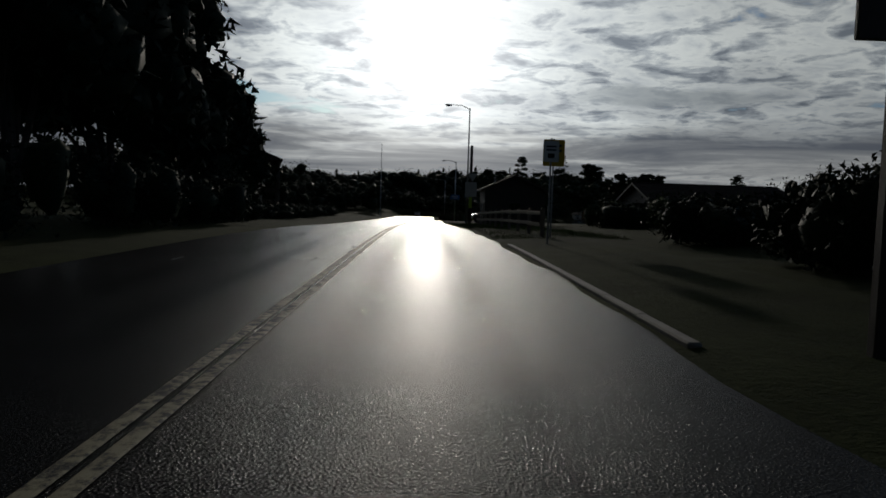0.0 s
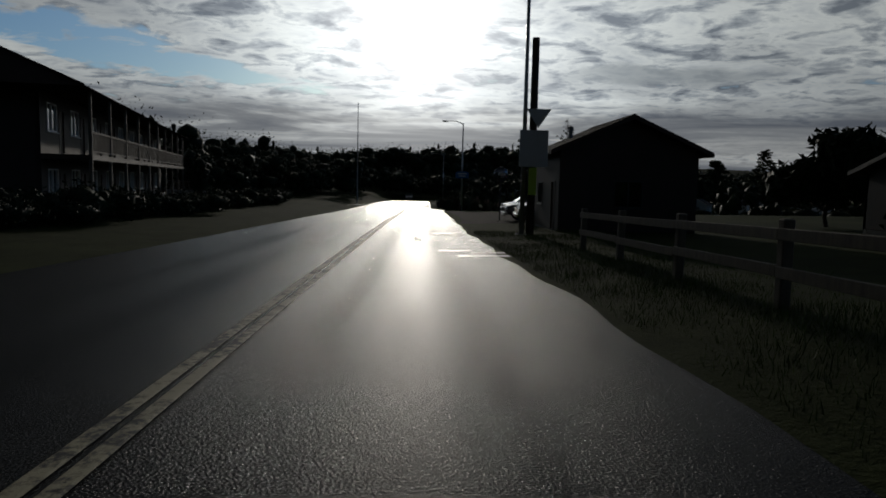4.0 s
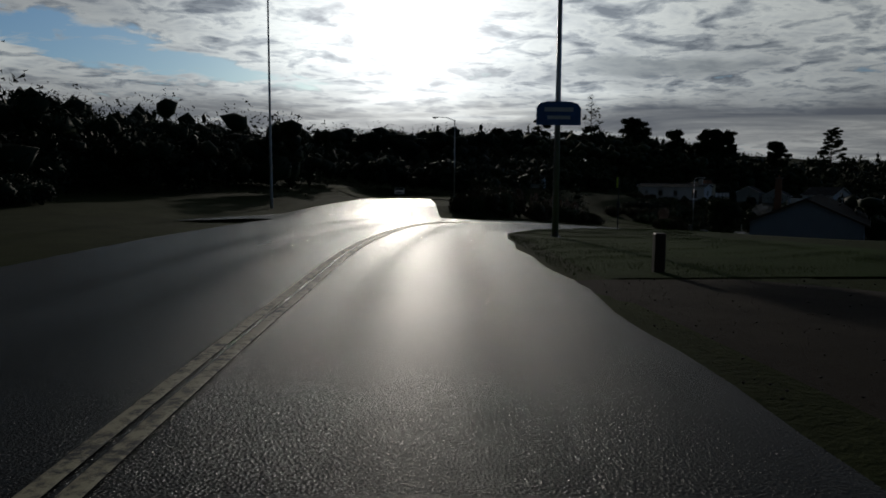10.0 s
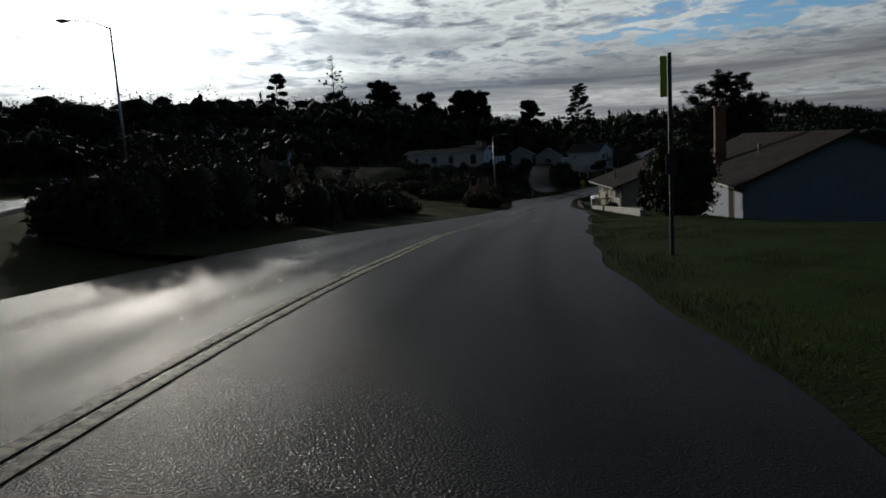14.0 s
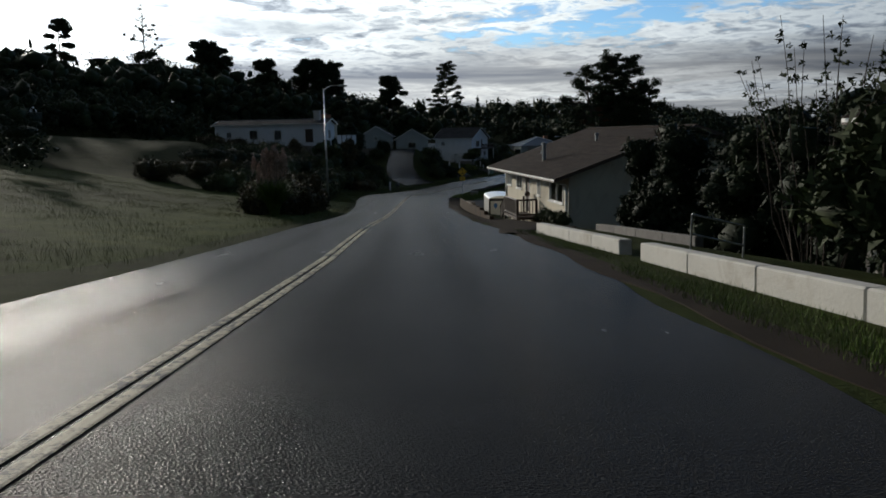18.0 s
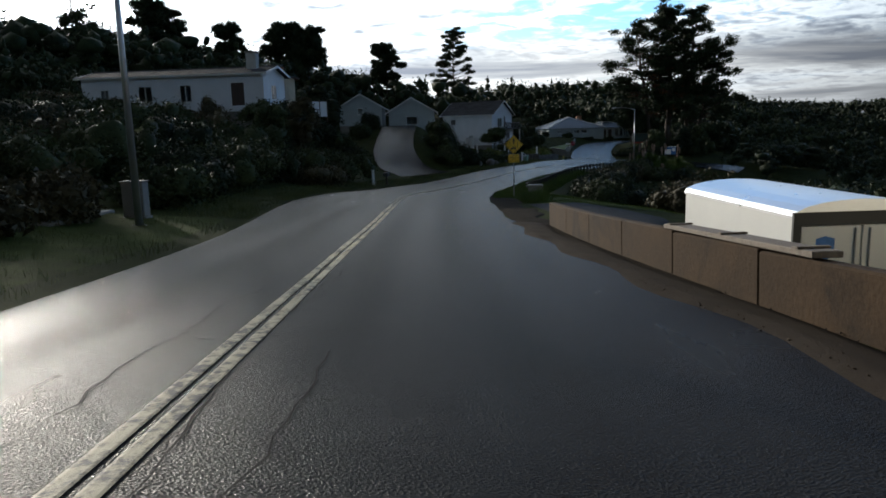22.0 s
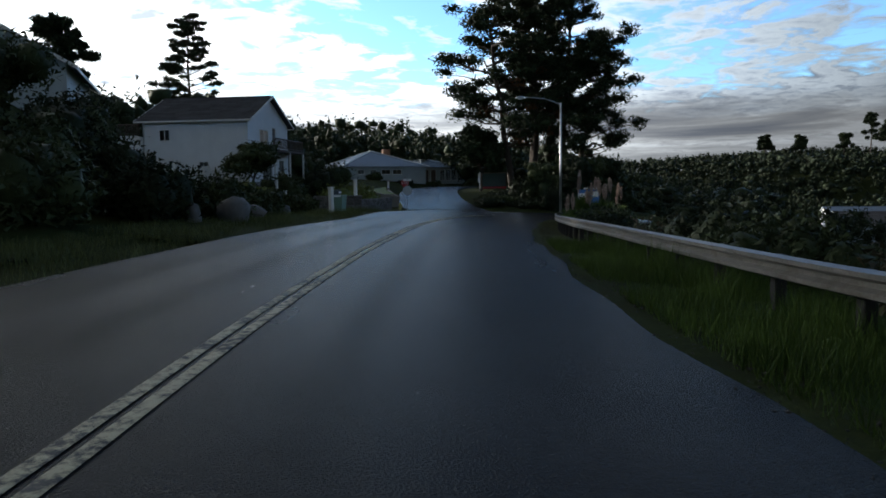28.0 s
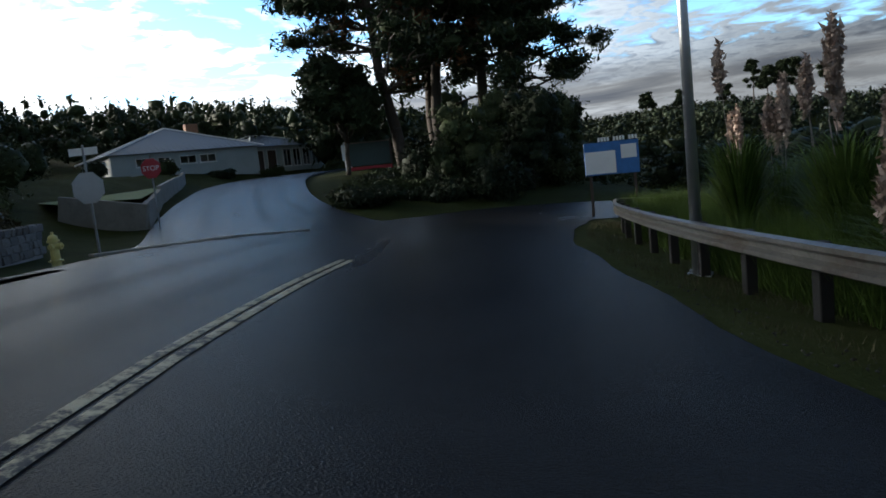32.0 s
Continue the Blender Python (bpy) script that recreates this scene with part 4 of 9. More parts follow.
def grass_strip(name, label, s0, s1, lat0, lat1, n, h0, h1, mat, seed, gap=0.5):
    """Blades of grass in tufts along the road's side."""
    rng = np.random.default_rng(seed)
    n = int(n * 2.4)
    s = rng.uniform(s0, s1, n)
    u = rng.uniform(0, 1, n)
    px = np.array([np.interp(s, LINE_S, LINE[:, k]) for k in range(2)]).T
    tx = np.array([np.interp(s, LINE_S, TAN[:, k]) for k in range(2)]).T
    lat = lat0(s) + (lat1(s) - lat0(s)) * u
    x, y = px[:, 0] + tx[:, 1] * lat, px[:, 1] - tx[:, 0] * lat
    wx, wy = x + 1.9 * np.sin(y * 0.31 + 1) + 0.6 * np.sin(y * 1.13), y + 1.7 * np.sin(x * 0.27) + 0.5 * np.sin(x * 1.31 + 2)
    tuft = 0.7 * np.sin(wx * 0.9 + wy * 0.5) + 0.5 * np.sin(wx * 2.3 - wy * 1.7 + 1) + 0.5 * np.sin(wx * 1.1 - wy * 2.9) + rng.normal(size=n) * 0.25
    ok = tuft + rng.uniform(-1, 1, n) > -gap
    x, y, tuft = x[ok], y[ok], tuft[ok]
    z = ground_height(x, y, False)
    m = len(x)
    h = rng.uniform(h0, h1, m) * (1 + 0.35 * tuft)
    ang = rng.uniform(0, 6.283, m)
    w = rng.uniform(0.003, 0.007, m) * (1 + np.minimum(h, 0.3) * 1.5)
    dx, dy = np.cos(ang) * w, np.sin(ang) * w
    bx, by = rng.normal(size=m) * 0.35 * h, rng.normal(size=m) * 0.35 * h
    a = np.column_stack([x - dx, y - dy, z - 0.03])
    b = np.column_stack([x + dx, y + dy, z - 0.03])
    e = np.column_stack([x + bx, y + by, z + h])
    v = np.stack([a, b, e], 1).reshape(-1, 3)
    ob = data_part(name, v, [np.arange(m * 3).reshape(-1, 3)], mat)
    return tagged(ob, label, "grass", kind="stuff")


def pampas(x, y, h, n, label, seed, z=None, spread=1.0, plume_len=0.8, blades=900, group="pampas clumps"):
    """Pampas grass: a fountain of arching blades, tall stalks with feathery plumes."""
    rng = np.random.default_rng(seed)
    z = gz(x, y) if z is None else z
    t = thing("pampas_grass", pose(x, y, z), label, "grass clump", group)
    V, F = [], []
    for i in range(blades):
        ang, out, hh = rng.uniform(0, 6.283), spread * rng.uniform(0.3, 1.3), h * rng.uniform(0.35, 0.62)
        c, s_ = math.cos(ang), math.sin(ang)
        k = len(V)
        w = 0.02
        for u in (0, 0.35, 0.7, 1.0):
            r = out * u**1.6 + 0.15 * rng.uniform(0, 1)
            zz = hh * (1.9 * u - 1.0 * u * u)
            ww = w * (1 - u * 0.9)
            V += [(c * r - s_ * ww, s_ * r + c * ww, zz), (c * r + s_ * ww, s_ * r - c * ww, zz)]
        for q in range(3):
            F.append((k + 2 * q, k + 2 * q + 1, k + 2 * q + 3, k + 2 * q + 2))
    data_part("blades", V, F, GRASS, t)
    for i in range(n):
        ang, out, hh = rng.uniform(0, 6.283), spread * rng.uniform(0.05, 0.75), h * rng.uniform(0.72, 1.0)
        tip = Vector((math.cos(ang) * out, math.sin(ang) * out, hh))
        st = part("stalk", limb(bmesh.new(), bent((tip.x * 0.2, tip.y * 0.2, 0), tip, rng, 0.03, 3), 0.014, 0.006, 5), BARK_GREY, t)
        rows = []
        for u in np.linspace(0, 1, 6):
            rows.append((tip.x * (1 - 0.1 * u), tip.y * (1 - 0.1 * u), hh - plume_len * (1 - u) + 0.1, 0.02 + 0.11 * plume_len * math.sin(0.4 + 2.5 * (1 - u)), plume_len * 0.13))
        v, f = foliage(rows, 260, 0.075, rng, sub=1, core=0.45, droop=-1.2)
        data_part("plume", v, f, PLUME, st, "feathery pinkish plume")
    return t


# ---- buildings ----
def panel(length, height, holes, t=0.18, gable=0.0):
    """A wall with real openings, in x (along), y (thickness, 0 outside), z. gable: height of the triangle above."""
    bm = bmesh.new()
    xs = sorted({0.0, length, *[h[0] for h in holes], *[h[1] for h in holes]})
    for a, b in zip(xs, xs[1:]):
        mid = (a + b) / 2
        cuts = sorted((h[2], h[3]) for h in holes if h[0] <= mid <= h[1])
        z = 0.0
        for c, d in cuts:
            if c > z:
                box(bm, a, b, 0, t, z, c)
            z = d
        if z < height:
            box(bm, a, b, 0, t, z, height)
    if gable:
        prism(bm, [(0, height), *[(x, height) for x in xs[1:-1]], (length, height), (length / 2, height + gable)], 0, t)
    bmesh.ops.remove_doubles(bm, verts=bm.verts, dist=0.0005)
    bm.verts.index_update()
    seen = {}
    for f in bm.faces:
        seen.setdefault(frozenset(v.index for v in f.verts), []).append(f)
    bmesh.ops.delete(bm, geom=[f for fs in seen.values() if len(fs) > 1 for f in fs], context="FACES_ONLY")
    return bm


def window(parent, m, w, h, frame_mat=None, bars=1, sill=True, curtain=False, rows=0):
    """A framed window in an opening of size w by h; m lays its lower left outside corner."""
    fr = frame_mat or TRIM_WHITE
    bm = bmesh.new()
    f, d = 0.06, 0.09
    for a in ((0, f, 0, h), (w - f, w, 0, h), (f, w - f, 0, f), (f, w - f, h - f, h)):
        box(bm, a[0], a[1], -0.03, d, a[2], a[3])
    for i in range(bars):
        x = w * (i + 1) / (bars + 1)
        box(bm, x - 0.025, x + 0.025, -0.015, d - 0.01, f, h - f)
    for i in range(rows):
        z = h * (i + 1) / (rows + 1)
        box(bm, f, w - f, 0.01, 0.05, z - 0.02, z + 0.02)
    bm.transform(m)
    ob = part("window", bm, fr, parent)
    for i in range(bars + 1):
        x0, x1 = w * i / (bars + 1) + (f if i == 0 else 0.025), w * (i + 1) / (bars + 1) - (f if i == bars else 0.025)
        bm = boxed(x0, x1, 0.04, 0.046, f, h - f)
        bm.transform(m)
        p = part("pane", bm, GLASS, ob)
        p.visible_shadow = False
    if sill:
        bm = boxed(-0.06, w + 0.06, -0.09, 0.04, -0.05, -0.002)
        bm.transform(m)
        part("sill", bm, fr, ob)
    if curtain:
        bm = bmesh.new()
        n = 12
        for i in range(n):
            box(bm, w * i / n, w * (i + 0.9) / n, 0.16 + 0.02 * (i % 2), 0.18 + 0.02 * (i % 2), 0.02, h - 0.02)
        bm.transform(m)
        part("curtain", bm, CURTAIN, ob, "pale curtain cloth")
    return ob


def shingle_slope(length, run, rise, over, course, tab, thick, rng, seam=False):
    """One roof slope from the eave (y=0, z=0) up to the ridge, x along the eave: its deck and its shingles or seams."""
    deck = boxed(-over, length + over, 0, math.hypot(run, rise), -thick, 0)
    bm = bmesh.new()
    sl = math.hypot(run, rise)
    ang = math.atan2(rise, run)
    if seam:
        for i in range(int((length + 2 * over) / 0.45) + 1):
            x = -over + i * 0.45
            box(bm, x - 0.018, x + 0.018, 0, sl, 0, 0.045)
    else:
        n = int(sl / course)
        for i in range(n):
            x = -over - rng.uniform(0, tab)
            while x < length + over:
                a, b = max(x, -over), min(x + tab * rng.uniform(0.8, 1.2), length + over)
                if b - a > 0.08:
                    lift = 0.012 + rng.uniform(0, 0.006)
                    y0, y1 = i * course - 0.01, min((i + 1) * course + 0.02, sl)
                    v = [bm.verts.new(q) for q in ((a, y0, 0.001), (b - 0.012, y0, 0.001), (b - 0.012, y0, lift), (a, y0, lift), (a, y1, 0.003), (b - 0.012, y1, 0.003))]
                    bm.faces.new((v[0], v[1], v[2], v[3]))
                    bm.faces.new((v[3], v[2], v[5], v[4]))
                x = b + 0.001 if b < length + over else length + over + 1
    for b in (deck, bm):
        b.transform(Matrix.Rotation(ang, 4, "X"))
    return deck, bm


def house(name, label, m, L, D, eave, pitch, wall_mat, roof_mat, ridge="x", over=0.5, openings=(), trim=None, seed=1, course=0.3, tab=0.9, gutters=True, seam=False, category="house", group="", base=1.0, hip=False, frame_mat=None):
    """A house: four walls with real openings, floor, roof of overlapping courses, gutters. openings: face, along, up, width, height, kind, bars."""
    rng = np.random.default_rng(seed)
    t = thing(name, m, label, category, group)
    trim = trim or TRIM_WHITE
    faces = {"front": (L, Matrix.Identity(4)), "right": (D, Matrix.Translation((L, 0, 0)) @ Matrix.Rotation(radians(90), 4, "Z")),
             "back": (L, Matrix.Translation((L, D, 0)) @ Matrix.Rotation(radians(180), 4, "Z")), "left": (D, Matrix.Translation((0, D, 0)) @ Matrix.Rotation(radians(-90), 4, "Z"))}
    span = D if ridge == "x" else L
    rise = span / 2 * pitch
    for f, (ln, fm) in faces.items():
        holes = [(o[1], o[1] + o[3], o[2], o[2] + o[4]) for o in openings if o[0] == f]
        g = 0 if hip else (rise if (f in ("left", "right")) == (ridge == "x") else 0)
        bm = panel(ln, eave, holes, gable=g)
        if f in ("left", "right"):
            bm.transform(Matrix.Translation((0.003, 0, 0)))
        bm.transform(fm)
        part("wall", bm, wall_mat, t)
        if base:
            bm = boxed(0.01, ln - 0.01, 0.03, 0.2, -base, -0.002)
            bm.transform(fm)
            part("foundation", bm, CONCRETE, t)
        for o in openings:
            if o[0] != f:
                continue
            mm = fm @ Matrix.Translation((o[1], 0, o[2]))
            if o[5] == "window":
                window(t, mm, o[3], o[4], frame_mat, o[6] if len(o) > 6 else 1, curtain=len(o) > 7 and o[7])
            else:
                bm = boxed(0.05, o[3] - 0.05, 0.05, 0.1, 0.0, o[4] - 0.05, bevel=0.006)
                for q in (0.12, 0.55):
                    box(bm, 0.18, o[3] - 0.18, 0.042, 0.052, o[4] * q, o[4] * (q + 0.3), bevel=0.004)
                bm.transform(mm)
                d = part("door", bm, o[6] if len(o) > 6 else WOOD_DARK, t)
                bm = tubed((o[3] - 0.14, 0.0, o[4] * 0.47), (o[3] - 0.14, 0.05, o[4] * 0.47), 0.03)
                bm.transform(mm)
                part("handle", bm, CHROME, d)
                bm = bmesh.new()
                for a in ((0, 0.06, 0, o[4]), (o[3] - 0.06, o[3], 0, o[4]), (0.06, o[3] - 0.06, o[4] - 0.06, o[4])):
                    box(bm, a[0], a[1], -0.02, 0.12, a[2], a[3])
                bm.transform(mm)
                part("door_frame", bm, trim, t)
    part("floor", boxed(0.19, L - 0.19, 0.19, D - 0.19, 0.0, 0.1), INTERIOR, t)
    part("attic_floor", boxed(0.19, L - 0.19, 0.19, D - 0.19, eave - 0.12, eave - 0.02), INTERIOR, t)
    # roof
    drop = over * pitch
    if hip:
        bm = bmesh.new()
        e = over
        ins = min(L, D) / 2
        z0, z1 = eave - drop, eave + ins * pitch
        c = [bm.verts.new(q) for q in ((-e, -e, z0), (L + e, -e, z0), (L + e, D + e, z0), (-e, D + e, z0))]
        if L >= D:
            r = [bm.verts.new((ins, D / 2, z1)), bm.verts.new((L - ins, D / 2, z1))]
            quads = [(c[0], c[1], r[1], r[0]), (c[2], c[3], r[0], r[1]), (c[1], c[2], r[1]), (c[3], c[0], r[0])]
        else:
            r = [bm.verts.new((L / 2, ins, z1)), bm.verts.new((L / 2, D - ins, z1))]
            quads = [(c[0], c[1], r[0]), (c[2], c[3], r[1]), (c[1], c[2], r[1], r[0]), (c[3], c[0], r[0], r[1])]
        for q in quads:
            bm.faces.new(q)
        bm.faces.new(c[::-1])
        part("roof", bm, roof_mat, t)
        sm = bmesh.new()
        n = int((L + 2 * e) / 0.5)
        for i in range(1, n):
            x = -e + i * (L + 2 * e) / n
            for ys, ye in ((-e, D / 2), (D + e, D / 2)):
                lim = min(1.0, min(x + e, L + e - x) / (ins + e))
                tube(sm, (x, ys, z0 + 0.03), (x, ys + (ye - ys) * lim, z0 + (z1 - z0) * lim + 0.03), 0.025, None, 4, False)
        part("roof_seam", sm, roof_mat, t)
        cap = bmesh.new()
        rr = [(ins, D / 2, z1), (L - ins, D / 2, z1)] if L >= D else [(L / 2, ins, z1), (L / 2, D - ins, z1)]
        cs = [(-e, -e, z0), (L + e, -e, z0), (L + e, D + e, z0), (-e, D + e, z0)]
        near = (0, 1, 1, 0) if L >= D else (0, 0, 1, 1)
        for q, i in zip(cs, near):
            tube(cap, Vector(q) + Vector((0, 0, 0.03)), Vector(rr[i]) + Vector((0, 0, 0.04)), 0.07, None, 6)
        tube(cap, Vector(rr[0]) + Vector((0, 0, 0.04)), Vector(rr[1]) + Vector((0, 0, 0.04)), 0.07, None, 6)
        part("hip_cap", cap, TRIM_WHITE if seam else roof_mat, t)
    else:
        run = span / 2 + over
        length = L if ridge == "x" else D
        for sgn in (0, 1):
            laid = Matrix.Translation((0, -over, eave - drop + 0.14))
            if sgn:
                laid = Matrix.Translation((length, span, 0)) @ Matrix.Rotation(radians(180), 4, "Z") @ laid
            if ridge == "y":
                laid = Matrix.Translation((L, 0, 0)) @ Matrix.Rotation(radians(90), 4, "Z") @ laid
            deck, tabs = shingle_slope(length, run, run * pitch, over, course, tab, 0.12, rng, seam)
            deck.transform(laid)
            tabs.transform(laid)
            slope = part("roof", deck, roof_mat, t)
            tagged(part("shingles" if not seam else "roof_seams", tabs, roof_mat, slope), kind="stuff")
            # fascia and gutter along the eave
            bm = boxed(-over, length + over, -over - 0.03, -over, eave - drop - 0.02, eave - drop + 0.12)
            if gutters:
                prism_pts = [(0, 0.03), (0.09, 0.045), (0.105, 0.12), (0.09, 0.12), (0.078, 0.058), (0.012, 0.045), (0.012, 0.12), (0, 0.12)]
                g = bmesh.new()
                prism(g, [(-x, z) for x, z in prism_pts], -over, length + over)
                g.transform(Matrix.Translation((0, -over - 0.035, eave - drop)) @ Matrix.Rotation(radians(-90), 4, "Z"))
                g.transform(Matrix.Identity(4))
            objs = [("fascia", bm, WOOD_DARK if roof_mat is SHINGLE_BROWN else trim)]
            if gutters:
                objs.append(("gutter", g, trim))
            for nm, b2, mt in objs:
                if sgn:
                    b2.transform(Matrix.Translation((length, span, 0)) @ Matrix.Rotation(radians(180), 4, "Z"))
                if ridge == "y":
                    b2.transform(Matrix.Translation((L, 0, 0)) @ Matrix.Rotation(radians(90), 4, "Z"))
                part(nm, b2, mt, t)
        # barge boards on the gable ends and a ridge cap
        for end in (-over - 0.025, length + over):
            bm = bmesh.new()
            pts = [(-over, eave - drop - 0.02), (span / 2, eave + rise - 0.02), (span + over, eave - drop - 0.02), (span + over, eave - drop + 0.16), (span / 2, eave + rise + 0.17), (-over, eave - drop + 0.16)]
            a = [bm.verts.new((end, y, z)) for y, z in pts]
            b = [bm.verts.new((end + 0.025, y, z)) for y, z in pts]
            for q in range(6):
                bm.faces.new((a[q], a[(q + 1) % 6], b[(q + 1) % 6], b[q]))
            for vv in (a, b):
                bm.faces.new((vv[0], vv[1], vv[4], vv[5]))
                bm.faces.new((vv[1], vv[2], vv[3], vv[4]))
            if ridge == "y":
                bm.transform(Matrix.Translation((L, 0, 0)) @ Matrix.Rotation(radians(90), 4, "Z"))
            part("barge_board", bm, WOOD_DARK if roof_mat is SHINGLE_BROWN else trim, t)
        bm = bmesh.new()
        prism(bm, [(-0.16, -0.16 * pitch), (0, 0.02), (0.16, -0.16 * pitch), (0.16, -0.16 * pitch + 0.03), (0, 0.05), (-0.16, -0.16 * pitch + 0.03)], -over, length + over)
        bm.transform(Matrix.Translation((0, span / 2, eave + rise + 0.15)) @ Matrix.Rotation(radians(-90), 4, "Z"))
        if ridge == "y":
            bm.transform(Matrix.Translation((L, 0, 0)) @ Matrix.Rotation(radians(90), 4, "Z"))
        part("ridge_cap", bm, roof_mat, t)
    return t


def flue(parent, x, y, z, h, r=0.09, cap=True):
    bm = tubed((x, y, z - 0.3), (x, y, z + h), r, n=12)
    tube(bm, (x, y, z - 0.05), (x, y, z + 0.08), r * 2.0, r * 1.1, 12)
    if cap:
        tube(bm, (x, y, z + h), (x, y, z + h + 0.1), r * 1.5, r * 1.5, 12)
        tube(bm, (x, y, z + h + 0.1), (x, y, z + h + 0.18), r * 1.7, 0.02, 12)
    return part("flue_pipe", bm, GALV, parent, "galvanised roof flue pipe")


def brick_chimney(parent, x, y, z, w, d, h, courses, mat=None):
    core = part("chimney", boxed(x + 0.015, x + w - 0.015, y + 0.015, y + d - 0.015, z, z + h), MORTAR, parent, "red brown brick chimney")
    shapes = {}
    ch = h / courses
    def brick(cx, cy, cz, sx, sy):
        key = (round(sx, 3), round(sy, 3))
        if key not in shapes:
            bm = boxed(-sx / 2, sx / 2, -sy / 2, sy / 2, 0.006, ch - 0.006)
            me = bpy.data.meshes.new("brick")
            bm.to_mesh(me)
            bm.free()
            me.materials.append(mat or BRICK)
            shapes[key] = me
        ob = new("brick", shapes[key])
        ob.location = (cx, cy, cz)
        ob.parent = core
    for i in range(courses):
        z0 = z + i * ch
        nx, ny = max(2, round(w / 0.24)), max(2, round(d / 0.24))
        for k in range(nx):
            bx = w / nx
            for yy in (y + 0.02, y + d - 0.02):
                brick(x + bx * (k + 0.5), yy, z0, bx - 0.014, 0.05)
        for k in range(ny):
            by = d / ny
            for xx in (x + 0.02, x + w - 0.02):
                brick(xx, y + by * (k + 0.5), z0, 0.05, by - 0.014)
    part("chimney_cap", boxed(x - 0.07, x + w + 0.07, y - 0.07, y + d + 0.07, z + h, z + h + 0.1, bevel=0.015), CONCRETE, core)
    for k in range(2):
        part("chimney_pot", tubed((x + w * (0.3 + 0.4 * k), y + d / 2, z + h + 0.1), (x + w * (0.3 + 0.4 * k), y + d / 2, z + h + 0.35), 0.1, 0.085, 10), BRICK, core)
    return core


def yaw_of(dx, dy):
    """Turn that lays local x along (dx, dy)."""
    return math.degrees(math.atan2(dy, dx))


# ---- street furniture ----
def street_lamp(x, y, top, arm_to, label, r=0.095, z=None, lamp_len=0.7):
    """A lamp post with a curved arm and a cobra head. top: height of the arm's root."""
    z = gz(x, y) if z is None else z
    t = thing("street_lamp", pose(x, y, z), label, "street lamp", "street lamps")
    h = top - z
    part("pole", tubed((0, 0, -0.2), (0, 0, h), r, r * 0.55, 14), LAMP_STEEL, t, smooth=True)
    bm = boxed(-0.2, 0.2, -0.2, 0.2, 0, 0.03, bevel=0.008)
    for a in (-0.14, 0.14):
        for b in (-0.14, 0.14):
            tube(bm, (a, b, 0.03), (a, b, 0.08), 0.018, None, 6)
    part("base_plate", bm, LAMP_STEEL, t)
    e = Vector((arm_to[0] - x, arm_to[1] - y, arm_to[2] - z))
    a = Vector((0, 0, h - 0.12))
    pts = [a, a.lerp(e, 0.18) + Vector((0, 0, 0.10)), a.lerp(e, 0.45) + Vector((0, 0, 0.2)), e + Vector((0, 0, 0.05))]
    part("arm", limb(bmesh.new(), pts, r * 0.5, r * 0.32, 8), LAMP_STEEL, t)
    d = (e - Vector((0, 0, h))).normalized()
    d.z = 0
    d.normalize()
    bm = bmesh.new()
    bmesh.ops.create_uvsphere(bm, u_segments=14, v_segments=8, radius=1)
    bm.transform(Matrix.Translation(e + d * lamp_len * 0.4) @ d.to_track_quat("X", "Z").to_matrix().to_4x4() @ Matrix.Diagonal((lamp_len * 0.55, 0.15, 0.09, 1)))
    hd = part("lamp_head", bm, LAMP_STEEL, t, smooth=True)
    bm = bmesh.new()
    bmesh.ops.create_uvsphere(bm, u_segments=12, v_segments=6, radius=1)
    bm.transform(Matrix.Translation(e + d * lamp_len * 0.5 - Vector((0, 0, 0.06))) @ d.to_track_quat("X", "Z").to_matrix().to_4x4() @ Matrix.Diagonal((lamp_len * 0.3, 0.11, 0.07, 1)))
    part("lens", bm, LENS, hd, "clear lamp lens", smooth=True)
    return t


def plate(w, h, r, t=0.004, n=5):
    """A rounded sign plate in x, z, thin in y."""
    pts = []
    for cx, cz, a0 in ((w / 2 - r, h / 2 - r, 0), (-w / 2 + r, h / 2 - r, 90), (-w / 2 + r, -h / 2 + r, 180), (w / 2 - r, -h / 2 + r, 270)):
        for i in range(n + 1):
            a = radians(a0 + 90 * i / n)
            pts.append((cx + r * math.cos(a), cz + r * math.sin(a)))
    return prism(bmesh.new(), pts, -t, t)


def sign_post(p, turn, height, label, square=0.05, mat=None, name="road_sign"):
    t = thing(name, pose(p[0], p[1], p[2], 0, 0, turn), label, "sign", "road signs")
    part("post", boxed(-square / 2, square / 2, 0.01, 0.01 + square, -0.3, height, bevel=square * 0.1), mat or GALV, t)
    return t


def bolts(parent, pts):
    for x, z in pts:
        part("bolt", tubed((x, -0.02, z), (x, -0.004, z), 0.012, None, 8), GALV, parent)


